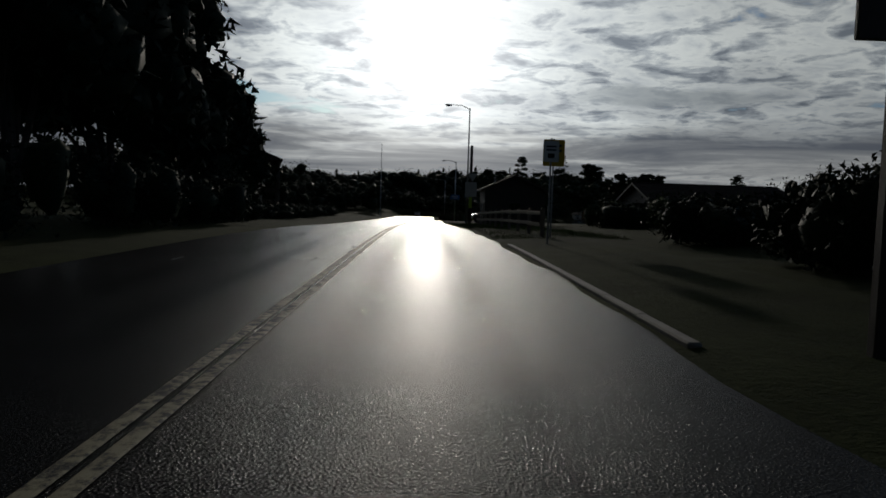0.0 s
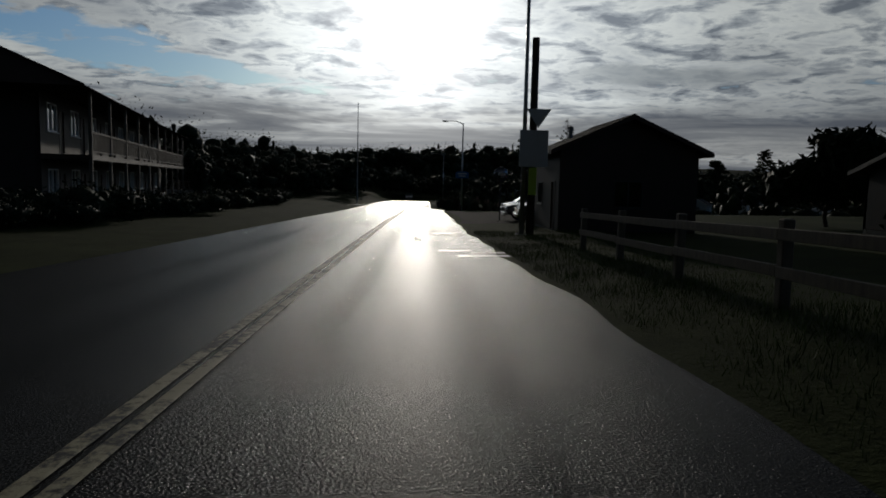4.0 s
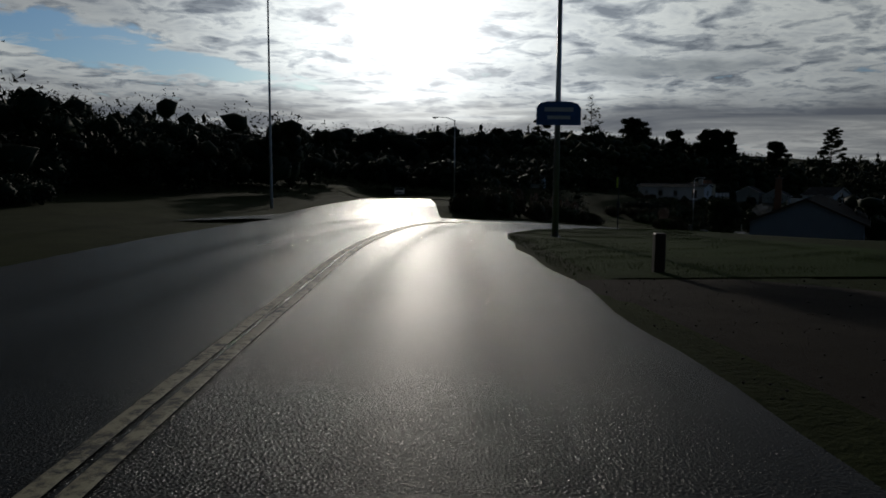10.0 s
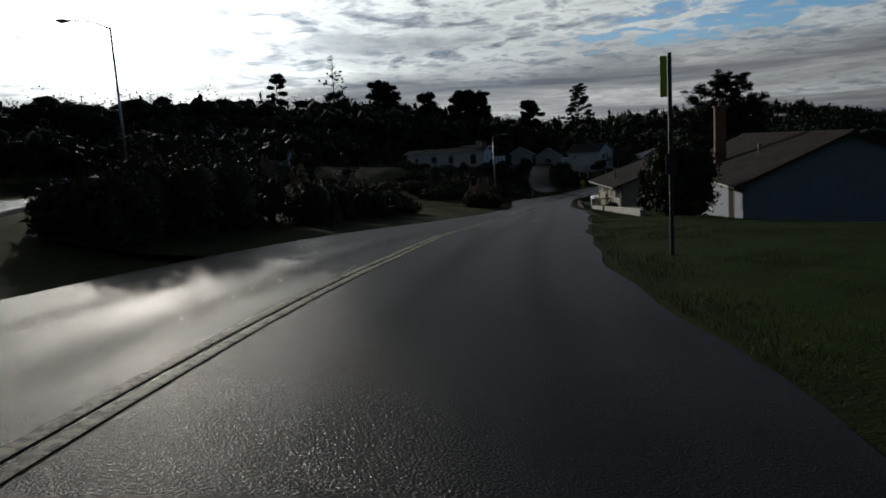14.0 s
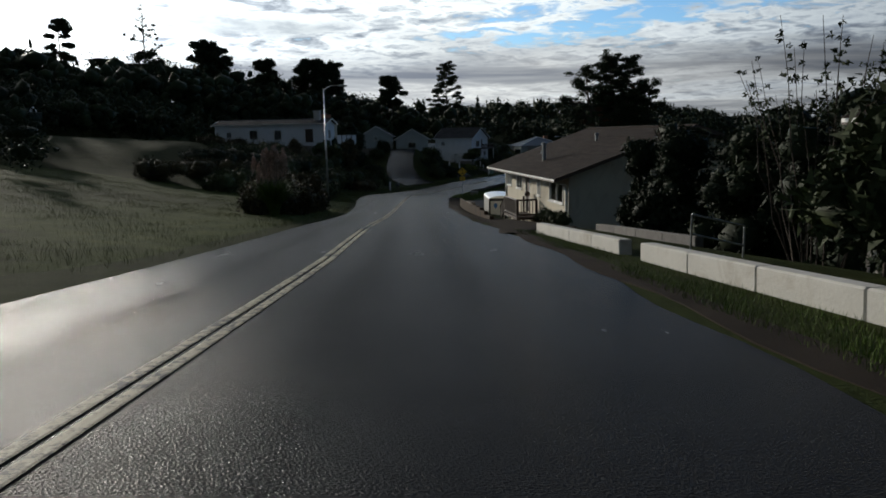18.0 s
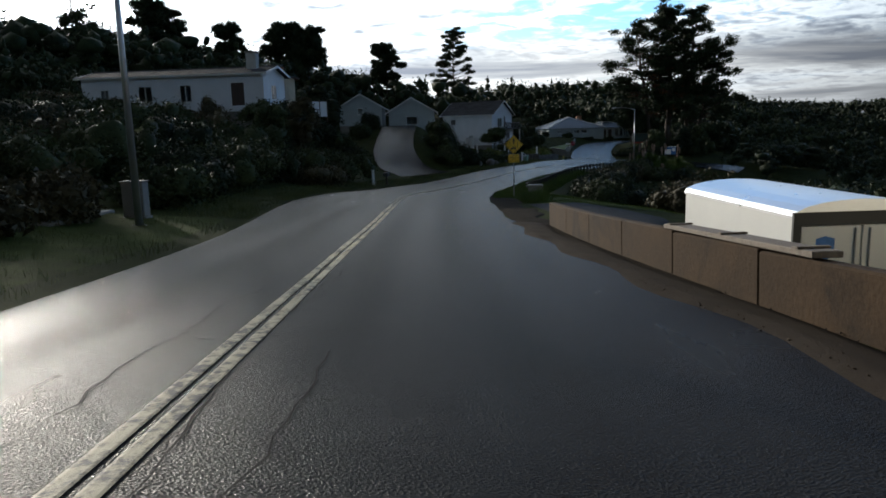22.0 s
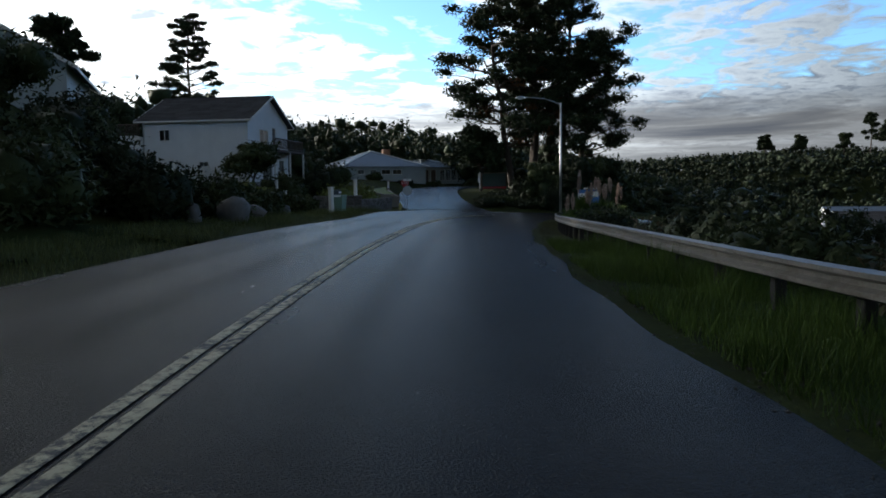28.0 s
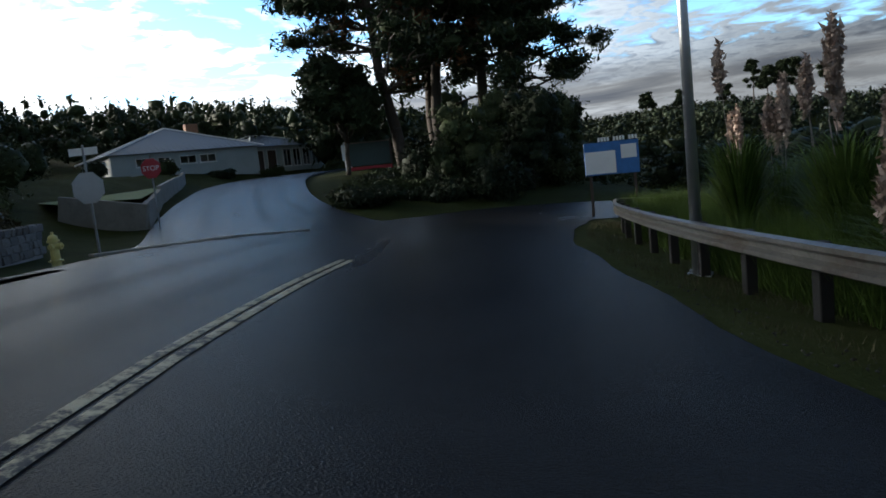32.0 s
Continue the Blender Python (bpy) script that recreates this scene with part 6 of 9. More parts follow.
draped("verge_turf", 107, 177, lambda s: edge_right(s) + 0.12, lambda s: edge_right(s) + 9.5, TURF, 0.03, "short green grass verge beside the bend", cols=14)
grass_strip("verge_grass", "green grass verge beside the bend", 107, 176, lambda s: np.interp(s, *EDGE_R) + 0.1, lambda s: np.interp(s, *EDGE_R) + 7.5, 70000, 0.03, 0.08, GRASS, 5)
grass_strip("fence_grass", "dim grass at the foot of the fence", 24, 66, lambda s: np.interp(s, *EDGE_R) + 0.15, lambda s: np.interp(s, *EDGE_R) + 5, 22000, 0.04, 0.14, GRASS, 6)
MEADOW = ground_material("olive meadow turf", ((0.024, 0.022, 0.010), (0.036, 0.046, 0.013), (0.070, 0.090, 0.024), (0.15, 0.15, 0.05)))
draped("meadow", 181, 240, lambda s: edge_left(s) - 48, lambda s: edge_left(s) - 0.12 - 0.035 * max(0.0, 190 - s)**2, MEADOW, 0.06, "open olive grass meadow sloping down to the road", cols=40)
grass_strip("meadow_grass", "short olive grass on the meadow", 186, 238, lambda s: np.interp(s, *EDGE_L) - 34, lambda s: np.interp(s, *EDGE_L) - 0.15 - 0.035 * np.maximum(0, 190 - s)**2, 70000, 0.06, 0.20, GRASS_DRY, 7, gap=0.15)

# bus stop post
t = thing("bus_stop", pose(11.9, 20.1, gz(11.9, 20.1), 0, 0, heading(148)), "steel post with a narrow lime bus stop sign", "bus stop")
bh = 2.17 - gz(11.9, 20.1)
part("post", boxed(-0.035, 0.035, -0.035, 0.035, -0.3, bh, bevel=0.006), DARK_STEEL, t)
part("flag_plate", boxed(-0.17, -0.045, -0.012, 0.012, bh - 0.78, bh - 0.05, bevel=0.004), SIGN_LIME, t, "lime reflective plate")
part("timetable_case", boxed(-0.1, 0.1, -0.06, -0.036, bh - 2.2, bh - 1.8, bevel=0.006), DARK_STEEL, t)

# ==== third stretch: down the hill ====
for i, (s, lat, w, h) in enumerate([(151.0, -9.0, 1.0, 1.5), (151.3, -10.5, 0.9, 1.2), (153.5, -9.6, 1.7, 2.4), (157, -10.2, 1.9, 2.9), (161, -10.2, 1.9, 2.6), (166, -9.8, 1.9, 2.2), (172, -9.6, 1.8, 2.0), (178, -9.6, 1.8, 1.8), (184, -9.8, 1.6, 1.4), (160, -12.8, 1.8, 3.4), (166, -13.6, 2.2, 3.4)]):
    p = spot(s, lat)
    shrub(p.x, p.y, w, h, "thick dusky brush on the bank above the road", 160 + i, mat=SHRUB_DRY if i % 3 else SHRUB, group="bank brush", stretch=(1.8, 0.5, 0.8), leaves=3000)
for i, (s, lat, h) in enumerate([(161, -11.6, 2.9), (166, -11.9, 2.9), (171, -12.2, 2.7), (176, -12.4, 2.6), (181, -12.6, 2.4), (186, -12.8, 2.3)]):
    p = spot(s, lat)
    pampas(p.x, p.y, h, 9, "pampas grass clump with pale feathery plumes", 180 + i, spread=1.0, plume_len=0.7, blades=420)
for i, (s, lat, h, n) in enumerate([(207.2, -6.3, 3.1, 13), (209.0, -6.6, 3.3, 13), (211.4, -7.4, 3.0, 7)]):
    p = spot(s, lat)
    pampas(p.x, p.y, h, n, "tall pampas clump with pale plumes by the road", 190 + i, spread=1.3, plume_len=0.75, blades=600)
for i, (s, lat, w, h) in enumerate([(208.6, -7.2, 1.2, 1.8), (211.0, -6.6, 1.3, 2.0), (213.6, -6.4, 1.3, 2.2), (216.2, -6.4, 1.3, 2.2), (218.8, -6.5, 1.3, 2.0), (221.2, -6.8, 1.2, 1.7), (214.5, -8.4, 1.5, 2.3), (219, -8.8, 1.5, 2.1), (231, -9.6, 1.6, 1.4), (236, -10, 1.6, 1.5)]):
    p = spot(s, lat)
    shrub(p.x, p.y, w, h, "dark brown bramble mound at the roadside", 200 + i, mat=SHRUB_DRY, group="bramble mounds", stretch=(1.5, 0.5, 0.8), leaves=3000)
p = spot(236, -7.6)
q = on_road(235.8, -6.2)
street_lamp(p.x, p.y, 1.9, (q.x, q.y, 2.1), "galvanised street lamp below the white house", 0.10)

# white house on the left hill
wz = -3.4
wh = house("white_house", "low white house with dark windows on the slope", pose(54.5, 150.3, wz, 0, 0, -39.2), 16.6, 6.0, 3.2, 0.22, SIDING_WHITE, SHINGLE_GREY, "x", 0.45,
           [("front", 1.7, 1.3, 0.8, 0.9, "window"), ("front", 5.2, 1.0, 1.3, 1.4, "window"), ("front", 9.0, 0.9, 1.1, 1.5, "window"), ("front", 13.6, 0.5, 1.3, 2.0, "door"), ("right", 2, 1.0, 1.4, 1.3, "window"), ("left", 3, 1.0, 1.4, 1.3, "window")], seed=21, course=0.5, tab=1.6, base=2.0)
part("chimney", boxed(14.6, 15.5, 1.6, 2.4, 3.2, 5.1, bevel=0.03), WHITE_WALL, wh, "white plastered chimney")
part("chimney_cap", boxed(14.5, 15.6, 1.5, 2.5, 5.1, 5.22, bevel=0.02), CONCRETE, wh)
house("far_shed", "dim weathered shed with a pale roof on the meadow's edge", pose(22, 158, gz(28, 160), 0, 0, -18), 9, 6, 2.4, 0.35, SIDING_GREY, SHINGLE_GREY, "x", 0.4, [("front", 2, 0.9, 1.2, 1.0, "window"), ("front", 5, 0.05, 0.9, 2.0, "door")], seed=22, course=0.6, tab=2)
for i, (x, y, w, h) in enumerate([(58, 138, 2.2, 1.6), (62, 135, 2.4, 1.8), (66, 132, 2.4, 2.0), (70, 131, 2.4, 2.4), (51, 141, 1.8, 1.2), (61, 129, 2.6, 2.0), (66, 126.5, 2.4, 1.8)]):
    shrub(x, y, w, h, "dark scrub on the slope below the white house", 220 + i, mat=SHRUB if i % 2 else SHRUB_DRY, group="slope scrub", stretch=(1.6, 0.8, -0.6), leaves=2800)

for i, (x, y, h, w) in enumerate([(70.5, 140.5, 5.2, 2.6), (69.2, 144.5, 6.0, 2.8), (73.5, 144.0, 4.2, 2.6), (82.5, 162.5, 9.0, 3.6), (78.5, 160.5, 5.0, 2.6)]):
    leafy_tree(x, y, h, w, "dark bushy tree beside the hill house", 226 + i, bole=0.12, clumps=16, leaf=0.2, leaves=5200, mat=CYPRESS, group="hill trees")
for i, (s, lat, w, h) in enumerate([(246, -16, 2.6, 2.4), (252, -19, 2.8, 2.6), (258, -21, 2.8, 2.6), (264, -20, 2.8, 2.6), (248, -22, 2.8, 2.2), (255, -25, 2.8, 2.0), (262, -25.5, 2.6, 2.0), (270, -20, 2.6, 2.6), (275, -18.5, 2.4, 2.6), (279, -16.5, 2.0, 2.0), (272, -24, 2.6, 2.4), (279, -21, 2.4, 2.2), (240, -18, 2.6, 2.0), (243, -25, 2.6, 1.8)]):
    p = spot(s, lat)
    shrub(p.x, p.y, w, h, "dense dark scrub covering the slope under the houses", 900 + i, mat=(SHRUB, SHRUB_DRY, CYPRESS)[i % 3], group="slope scrub", stretch=(1.6, 0.6, 0.7), leaves=3200)
for i, (x, y) in enumerate([(52.6, 147.6), (56, 144.8), (59.2, 142.2), (62.4, 139.6), (65.6, 137.0), (68.4, 134.8), (57.5, 140.5), (61.5, 136.8), (65.2, 133.4)]):
    h = max(1.5, (-2.2 if i < 6 else -3.0) - gz(x, y))
    shrub(x, y, 2.1, h, "dense dark scrub in front of the white house", 940 + i, mat=SHRUB_DRY if i % 2 else SHRUB, group="slope scrub", stretch=(1.4, 0.77, -0.63), leaves=3000)
# plastered house with a broad chimney behind the white house
ha = Vector((0.957, 0.29, 0))
hb = Vector((75.9, 153.4, 0)) - ha * 3.9
hj = house("hill_house", "pinkish plastered house end with a broad brick chimney", pose(hb.x, hb.y, -2.6, 0, 0, yaw_of(ha.x, ha.y)), 3.9, 7, 3.0, 0.20, STUCCO, SHINGLE_BROWN, "y", 0.35, [("right", 2.5, 1.0, 1.2, 1.1, "window")], seed=23, course=0.5, tab=1.6, base=2.0)
ch = part("chimney", boxed(-0.35, 2.0, -0.75, -0.02, -1.5, 4.1, bevel=0.04), BRICK, hj, "broad brown brick chimney")
for x in (0.1, 1.2):
    part("chimney_cap", boxed(x, x + 0.75, -0.7, -0.1, 4.28, 4.32, bevel=0.01), DARK_STEEL, ch)
    part("cap_leg", boxed(x + 0.05, x + 0.1, -0.42, -0.38, 4.1, 4.28), DARK_STEEL, ch)
    part("cap_leg", boxed(x + 0.65, x + 0.7, -0.42, -0.38, 4.1, 4.28), DARK_STEEL, ch)

# cottage with the brick chimney, on the right
cu = Vector((0.55, 0.835, 0))
c0 = Vector((28.2, 34.2, 0)) + cu * 20
cz = -4.65
# whitish walls: the blue grey puts the gable's shade into the colour
ct = house("roadside_cottage", "pale cottage with a brown roof and tall brick chimney", pose(c0.x, c0.y, cz, 0, 0, yaw_of(-cu.x, -cu.y)), 20, 9, 2.85, 0.45, SIDING_BLUE_SHADE, SHINGLE_BROWN, "x", 0.45,
           [("front", 2.0, 0.9, 1.4, 1.2, "window"), ("front", 6.5, 1.0, 1.2, 1.1, "window"), ("front", 11.5, 1.0, 1.4, 1.1, "window"), ("front", 17.2, 0.75, 0.95, 2.0, "door", WOOD_GREY)], seed=25, course=0.3, tab=1.0, base=1.5)
brick_chimney(ct, 8.85, 0.8, 2.6, 0.5, 0.62, 4.15, 40)
flue(ct, 13.0, 2.4, 4.0, 0.4, 0.07)
part("lattice", boxed(17.15, 17.2, -0.06, -0.03, 0.7, 2.75), WOOD_GREY, ct)
bm = bmesh.new()
for i in range(9):
    box(bm, 17.2 + i * 0.115, 17.23 + i * 0.115, -0.05, -0.03, 0.75, 2.72)
for i in range(16):
    box(bm, 17.18, 18.18, -0.03, -0.015, 0.75 + i * 0.13, 0.78 + i * 0.13)
part("lattice_panel", bm, WOOD_GREY, ct)
p = spot(171.4, 6.9)
shrub(p.x, p.y, 1.95, 3.5, "round clipped dark green tree before the cottage", 240, name="round_tree", clumps=22, leaf=0.13, leaves=8500, mat=SHRUB)
p = spot(186.5, 8.2)
leafy_tree(p.x, p.y, 3.0, 1.8, "dense leafy bush behind the white wall", 241, bole=0.1, clumps=14, leaf=0.15, leaves=5200, mat=SHRUB, name="bush", category="shrub")
for i, (s, lat, h, w) in enumerate([(192, 10.8, 5.6, 2.2), (196.5, 10.6, 5.8, 2.4), (188, 10.5, 5.2, 1.8), (201, 9.9, 5.6, 1.9), (203.6, 9.3, 5.2, 1.3), (199, 12.5, 6.6, 2.6), (194, 13.5, 6.6, 2.8)]):
    p = spot(s, lat)
    shrub(p.x, p.y, w * 0.95, h - 1.0, "tall dark shrub tree behind the garden wall", 244 + i, mat=CYPRESS, name="shrub_tree", group="garden thicket", clumps=18, leaf=0.10, leaves=6000)


def twigs(x, y, z, h, spread, n, label, seed):
    rng = np.random.default_rng(seed)
    t = thing("twiggy_shrub", pose(x, y, z), label, "shrub")
    bm = bmesh.new()
    tufts = []
    for i in range(n):
        ang, r = rng.uniform(0, 6.283), spread * math.sqrt(rng.uniform(0, 1))
        tip = Vector((math.cos(ang) * r, math.sin(ang) * r, h * rng.uniform(0.65, 1.0)))
        pts = bent((tip.x * 0.35, tip.y * 0.35, 0), tip, rng, 0.07, 4)
        limb(bm, pts, 0.022, 0.006, 5)
        for q in range(7):
            c = pts[-2].lerp(pts[-1], rng.uniform(-0.6, 1))
            tufts.append((*(c + Vector(rng.normal(size=3) * 0.09)), 0.075, 0.06))
    tagged(part("twig_mass", bm, BARK, t), kind="stuff")
    v, f = foliage(tufts, n * 60, 0.07, rng, core=0)
    data_part("leaves", v, f, SHRUB, t)
    return t


p = spot(191, 9.6)
twigs(p.x, p.y, p.z, 6.0, 2.2, 24, "tall bare twiggy shrub with a few leaves", 250)


def low_wall(name, label, s0, s1, lat0, lat1, h, w, mat, step=2.2, base=None, cap=False):
    t = thing(name, Matrix.Identity(4), label, "wall", kind="structure")
    n = max(1, round((s1 - s0) / step))
    for i in range(n):
        sa, sb = s0 + (s1 - s0) * i / n, s0 + (s1 - s0) * (i + 1) / n
        a, b = on_road(sa, lat0 + (lat1 - lat0) * i / n), on_road(sb, lat0 + (lat1 - lat0) * (i + 1) / n)
        za, zb = gz(a.x, a.y), gz(b.x, b.y)
        a.z, b.z = za, zb
        d = b - a
        bm = boxed(0.003, d.length - 0.003, -w / 2, w / 2, -0.5, h(sa) if callable(h) else h, bevel=0.025)
        bm.transform(Matrix.Translation(a) @ d.to_track_quat("X", "Z").to_matrix().to_4x4())
        part("wall_section", bm, mat, t)
    return t


low_wall("wall_white", "low whitewashed masonry wall beside the road", 171, 188.4, 5.0, 4.5, 0.36, 0.28, WHITE_WALL)
low_wall("wall_white_end", "short whitewashed wall with a rounded end beside the road", 189.6, 197.7, 4.45, 4.15, 0.34, 0.28, WHITE_WALL)
low_wall("wall_inner", "pale low garden wall below the road", 194, 203.5, 7.9, 7.6, 0.3, 0.25, STONE)
low_wall("wall_brown", "brown stained retaining wall stepping up beside the road", 211, 239, 4.0, 4.0, lambda s: float(np.interp(s, (211, 213, 217, 222, 228), (0.24, 0.4, 0.6, 0.68, 0.75))), 0.22, CONC_BROWN, step=2.8)
grass_strip("wall_grass", "tufts of green grass at the wall's foot", 171, 198, lambda s: s * 0 + 3.3, lambda s: s * 0 + 4.4, 7000, 0.03, 0.10, GRASS, 8)
kerb2 = ribbon("wall_footing", 178, 197.5, lambda s: 3.05 + 0.1 * math.sin(s), lambda s: 3.55, GRAVEL, 0.012, cols=1, skirt=0.1, uv=False)
tagged(kerb2, "narrow worn concrete strip at the road's edge", "kerb", kind="structure")
draped("gravel_shoulder", 196.5, 240, lambda s: edge_right(s) - 0.25 + 0.15 * math.sin(s * 1.3), lambda s: 3.95 + 0.1 * math.sin(s * 0.9) + 3.6 * float(smoothstep(198, 203, s) * (1 - smoothstep(213, 218.5, s))), GRAVEL, 0.05, "damp brown gravel shoulder with leaf litter", "pavement", cols=5)
# handrail by the gap
p = spot(189, 5.6)
t = thing("handrail", pose(p.x, p.y, p.z, 0, 0, heading(189)), "thin steel pipe handrail by garden steps", "handrail")
for k in (0, 1.1):
    part("post", tubed((k, 0, -0.2), (k, 0, 0.9 - 0.25 * k), 0.022, None, 8), GALV, t)
for h in (0.9, 0.5):
    part("rail", tubed((0, 0, h), (1.1, 0, h - 0.27), 0.02, None, 8), GALV, t)

# stucco house
su = Vector((0.428, 0.904, 0))
s0 = Vector((52.6, 79.8, 0))
sz = -7.75
st = house("stucco_house", "cream stucco house with brown shingle roof below the road", pose(s0.x, s0.y, sz, 0, 0, yaw_of(-su.x, -su.y)), 12.6, 12, 3.72, 0.34, STUCCO, SHINGLE_BROWN, "x", 1.05,
           [("front", 0.35, 2.35, 1.1, 0.82, "window", 1, True), ("front", 2.7, 2.3, 1.3, 0.88, "window", 1), ("front", 4.75, 1.08, 1.0, 2.1, "door"), ("front", 7.25, 2.2, 0.6, 0.95, "window", 1), ("front", 9.5, 2.12, 2.3, 1.02, "window", 1), ("left", 4, 1.7, 1.5, 1.2, "window")], seed=27, course=0.2, tab=0.9, base=2.5)
flue(st, 6.2, 0.7, 3.98, 1.0, 0.11)
flue(st, 3.0, 1.5, 4.25, 0.3, 0.05, False)
flue(st, 6.4, 3.75, 4.95, 0.5, 0.08)
part("roof_vent", boxed(4.0, 4.35, 2.6, 2.9, 4.6, 4.75, bevel=0.01), DARK_STEEL, st)
part("house_number", boxed(4.22, 4.6, -0.02, -0.004, 2.72, 2.87), SIGN_BLACK, st)
for x in (0.12, 12.3):
    bm = boxed(x, x + 0.09, -0.09, -0.01, -0.2, 3.1, bevel=0.012)
    tube(bm, (x + 0.045, -0.05, 3.1), (x + 0.045, -1.0, 3.36), 0.04, None, 8)
    part("downspout", bm, TRIM_WHITE, st)
bm = bmesh.new()
bmesh.ops.create_uvsphere(bm, u_segments=12, v_segments=8, radius=0.16)
bm.transform(Matrix.Translation((6.2, -0.3, 2.2)))
tube(bm, (6.2, -0.3, 2.3), (6.2, -0.3, 2.75), 0.012, None, 5)
tube(bm, (6.2, -0.3, 2.75), (6.2, 0.0, 2.75), 0.012, None, 5)
part("hanging_basket", bm, WOOD_DARK, st, "dark hanging flower basket")
# porch with stairs
deck = part("porch_deck", boxed(4.7, 7.6, -1.3, -0.003, 0.88, 1.02, bevel=0.01), WOOD_DARK, st, "dark brown timber porch")
for x in (4.75, 7.5):
    for y in (-1.25, -0.12):
        part("porch_post", boxed(x - 0.05, x + 0.05, y - 0.05, y + 0.05, -1.6, 1.94, bevel=0.01), WOOD_DARK, deck)
def rail_run(parent, a, b, n):
    a, b = Vector(a), Vector(b)
    part("handrail", tube(bmesh.new(), a + Vector((0, 0, .95)), b + Vector((0, 0, .95)), 0.055, None, 4), WOOD_DARK, parent)
    part("foot_rail", tube(bmesh.new(), a + Vector((0, 0, .12)), b + Vector((0, 0, .12)), 0.04, None, 4), WOOD_DARK, parent)
    for i in range(n):
        q = a.lerp(b, (i + 0.5) / n)
        part("baluster", boxed(q.x - .02, q.x + .02, q.y - .02, q.y + .02, q.z + .12, q.z + .93), WOOD_DARK, parent)
rail_run(deck, (4.75, -1.25, 1.02), (7.5, -1.25, 1.02), 17)
rail_run(deck, (7.5, -1.25, 1.02), (7.5, -0.1, 1.02), 7)
rail_run(deck, (4.75, -1.25, 1.02), (3.5, -1.25, 0.25), 8)
for i in range(5):
    part("step", boxed(4.7 - 0.27 * (i + 1), 4.7 - 0.27 * i + 0.02, -1.2, -0.1, 0.82 - 0.17 * (i + 1), 0.88 - 0.17 * (i + 1)), WOOD_DARK, deck)
for i, (s, lat, w, h) in enumerate([(206, 6.4, 0.7, 0.7), (209.5, 6.6, 0.6, 0.8), (214, 7.0, 0.7, 0.7)]):
    p = spot(s, lat)
    shrub(p.x, p.y, w, h, "small garden shrub against the stucco wall", 260 + i, mat=SHRUB, leaves=900, leaf=0.07, clumps=6, group="foundation shrubs")

# cargo trailer
TRAILER = material("white trailer skin", (0.66, 0.66, 0.63), 0.35, 0.1, 0.05, 1.5, 20, 0.02, coat=0.3)
tz = -8.75
tr = thing("cargo_trailer", pose(55.1, 84.9, tz, 0, 0, heading(229)), "white box trailer with a curved bare metal roof", "trailer")
part("box_body", boxed(0, 2.05, 0, 4.3, 0.42, 1.86, bevel=0.03), TRAILER, tr)
bm = bmesh.new()
n = 10
top = [(2.07 * (0.5 - 0.5 * math.cos(math.pi * i / n)) - 0.01, 1.84 + 0.24 * math.sin(math.pi * i / n)) for i in range(n + 1)]
prism(bm, top + [(2.06, 1.80), (-0.01, 1.80)], -0.03, 4.34)
part("roof", bm, ALU, tr, "bare aluminium roof")
part("rear_frame", boxed(-0.02, 2.07, -0.05, 0.0, 1.70, 1.90), SIGN_BLACK, tr)
part("rear_frame", boxed(-0.02, 0.10, -0.05, 0.0, 0.40, 1.70), SIGN_BLACK, tr)
part("rear_frame", boxed(1.95, 2.07, -0.05, 0.0, 0.40, 1.70), SIGN_BLACK, tr)
for x0, x1 in ((0.11, 1.02), (1.04, 1.94)):
    dr = part("rear_door", boxed(x0, x1, -0.03, -0.004, 0.45, 1.69, bevel=0.01), TRAILER, tr)
    part("latch_bar", tubed((x1 - 0.1 if x0 < 1 else x0 + 0.1, -0.05, 0.5), (x1 - 0.1 if x0 < 1 else x0 + 0.1, -0.05, 1.65), 0.014, None, 8), GALV, dr)
bm = prism(bmesh.new(), [(0.34, 1.5), (0.34, 1.3), (0.48, 1.12), (0.62, 1.3), (0.62, 1.5), (0.48, 1.54)], -0.036, -0.031)
part("shield_emblem", bm, SIGN_BLUE, tr, "blue shield emblem")
for x in (-0.10, 1.93):
    for y in (1.7, 2.5):
        part("wheel", tubed((x, y, 0.3), (x + 0.22, y, 0.3), 0.32, None, 18), BLACK, tr)
part("tongue", boxed(0.95, 1.1, 4.3, 5.5, 0.38, 0.48), DARK_STEEL, tr)
part("sill_rail", boxed(-0.05, 2.1, -0.03, 4.33, 0.34, 0.42), DARK_STEEL, tr)
a, b = spot(223.9, 4.02), spot(228.2, 4.02)
ha_, hb_ = [float(np.interp(q, (211, 213, 217, 222, 228), (0.24, 0.4, 0.6, 0.68, 0.75))) for q in (223.9, 228.2)]
a.z, b.z = a.z + ha_ + 0.03, b.z + hb_ + 0.03
d = b - a
t = thing("timber_plank", Matrix.Translation(a) @ d.to_track_quat("X", "Z").to_matrix().to_4x4(), "pale weathered timber plank lying along the wall top", "plank")
part("plank", boxed(0, d.length, -0.17, 0.15, -0.02, 0.05, bevel=0.01), WOOD_GREY, t)
for x in (0.3, d.length / 2, d.length - 0.3):
    part("batten", boxed(x - 0.05, x + 0.05, -0.19, 0.17, 0.052, 0.075, bevel=0.004), WOOD_GREY, t)
grass_strip("slope_grass", "bright green grass patch beside the shoulder", 250.5, 262, lambda s: np.interp(s, *EDGE_R) + 1.4, lambda s: np.interp(s, *EDGE_R) + 9, 26000, 0.03, 0.09, GRASS, 9)
draped("slope_turf", 250, 257, lambda s: edge_right(s) + 1.3, lambda s: edge_right(s) + 9.2, TURF, 0.03, "bright green grass patch on the slope")

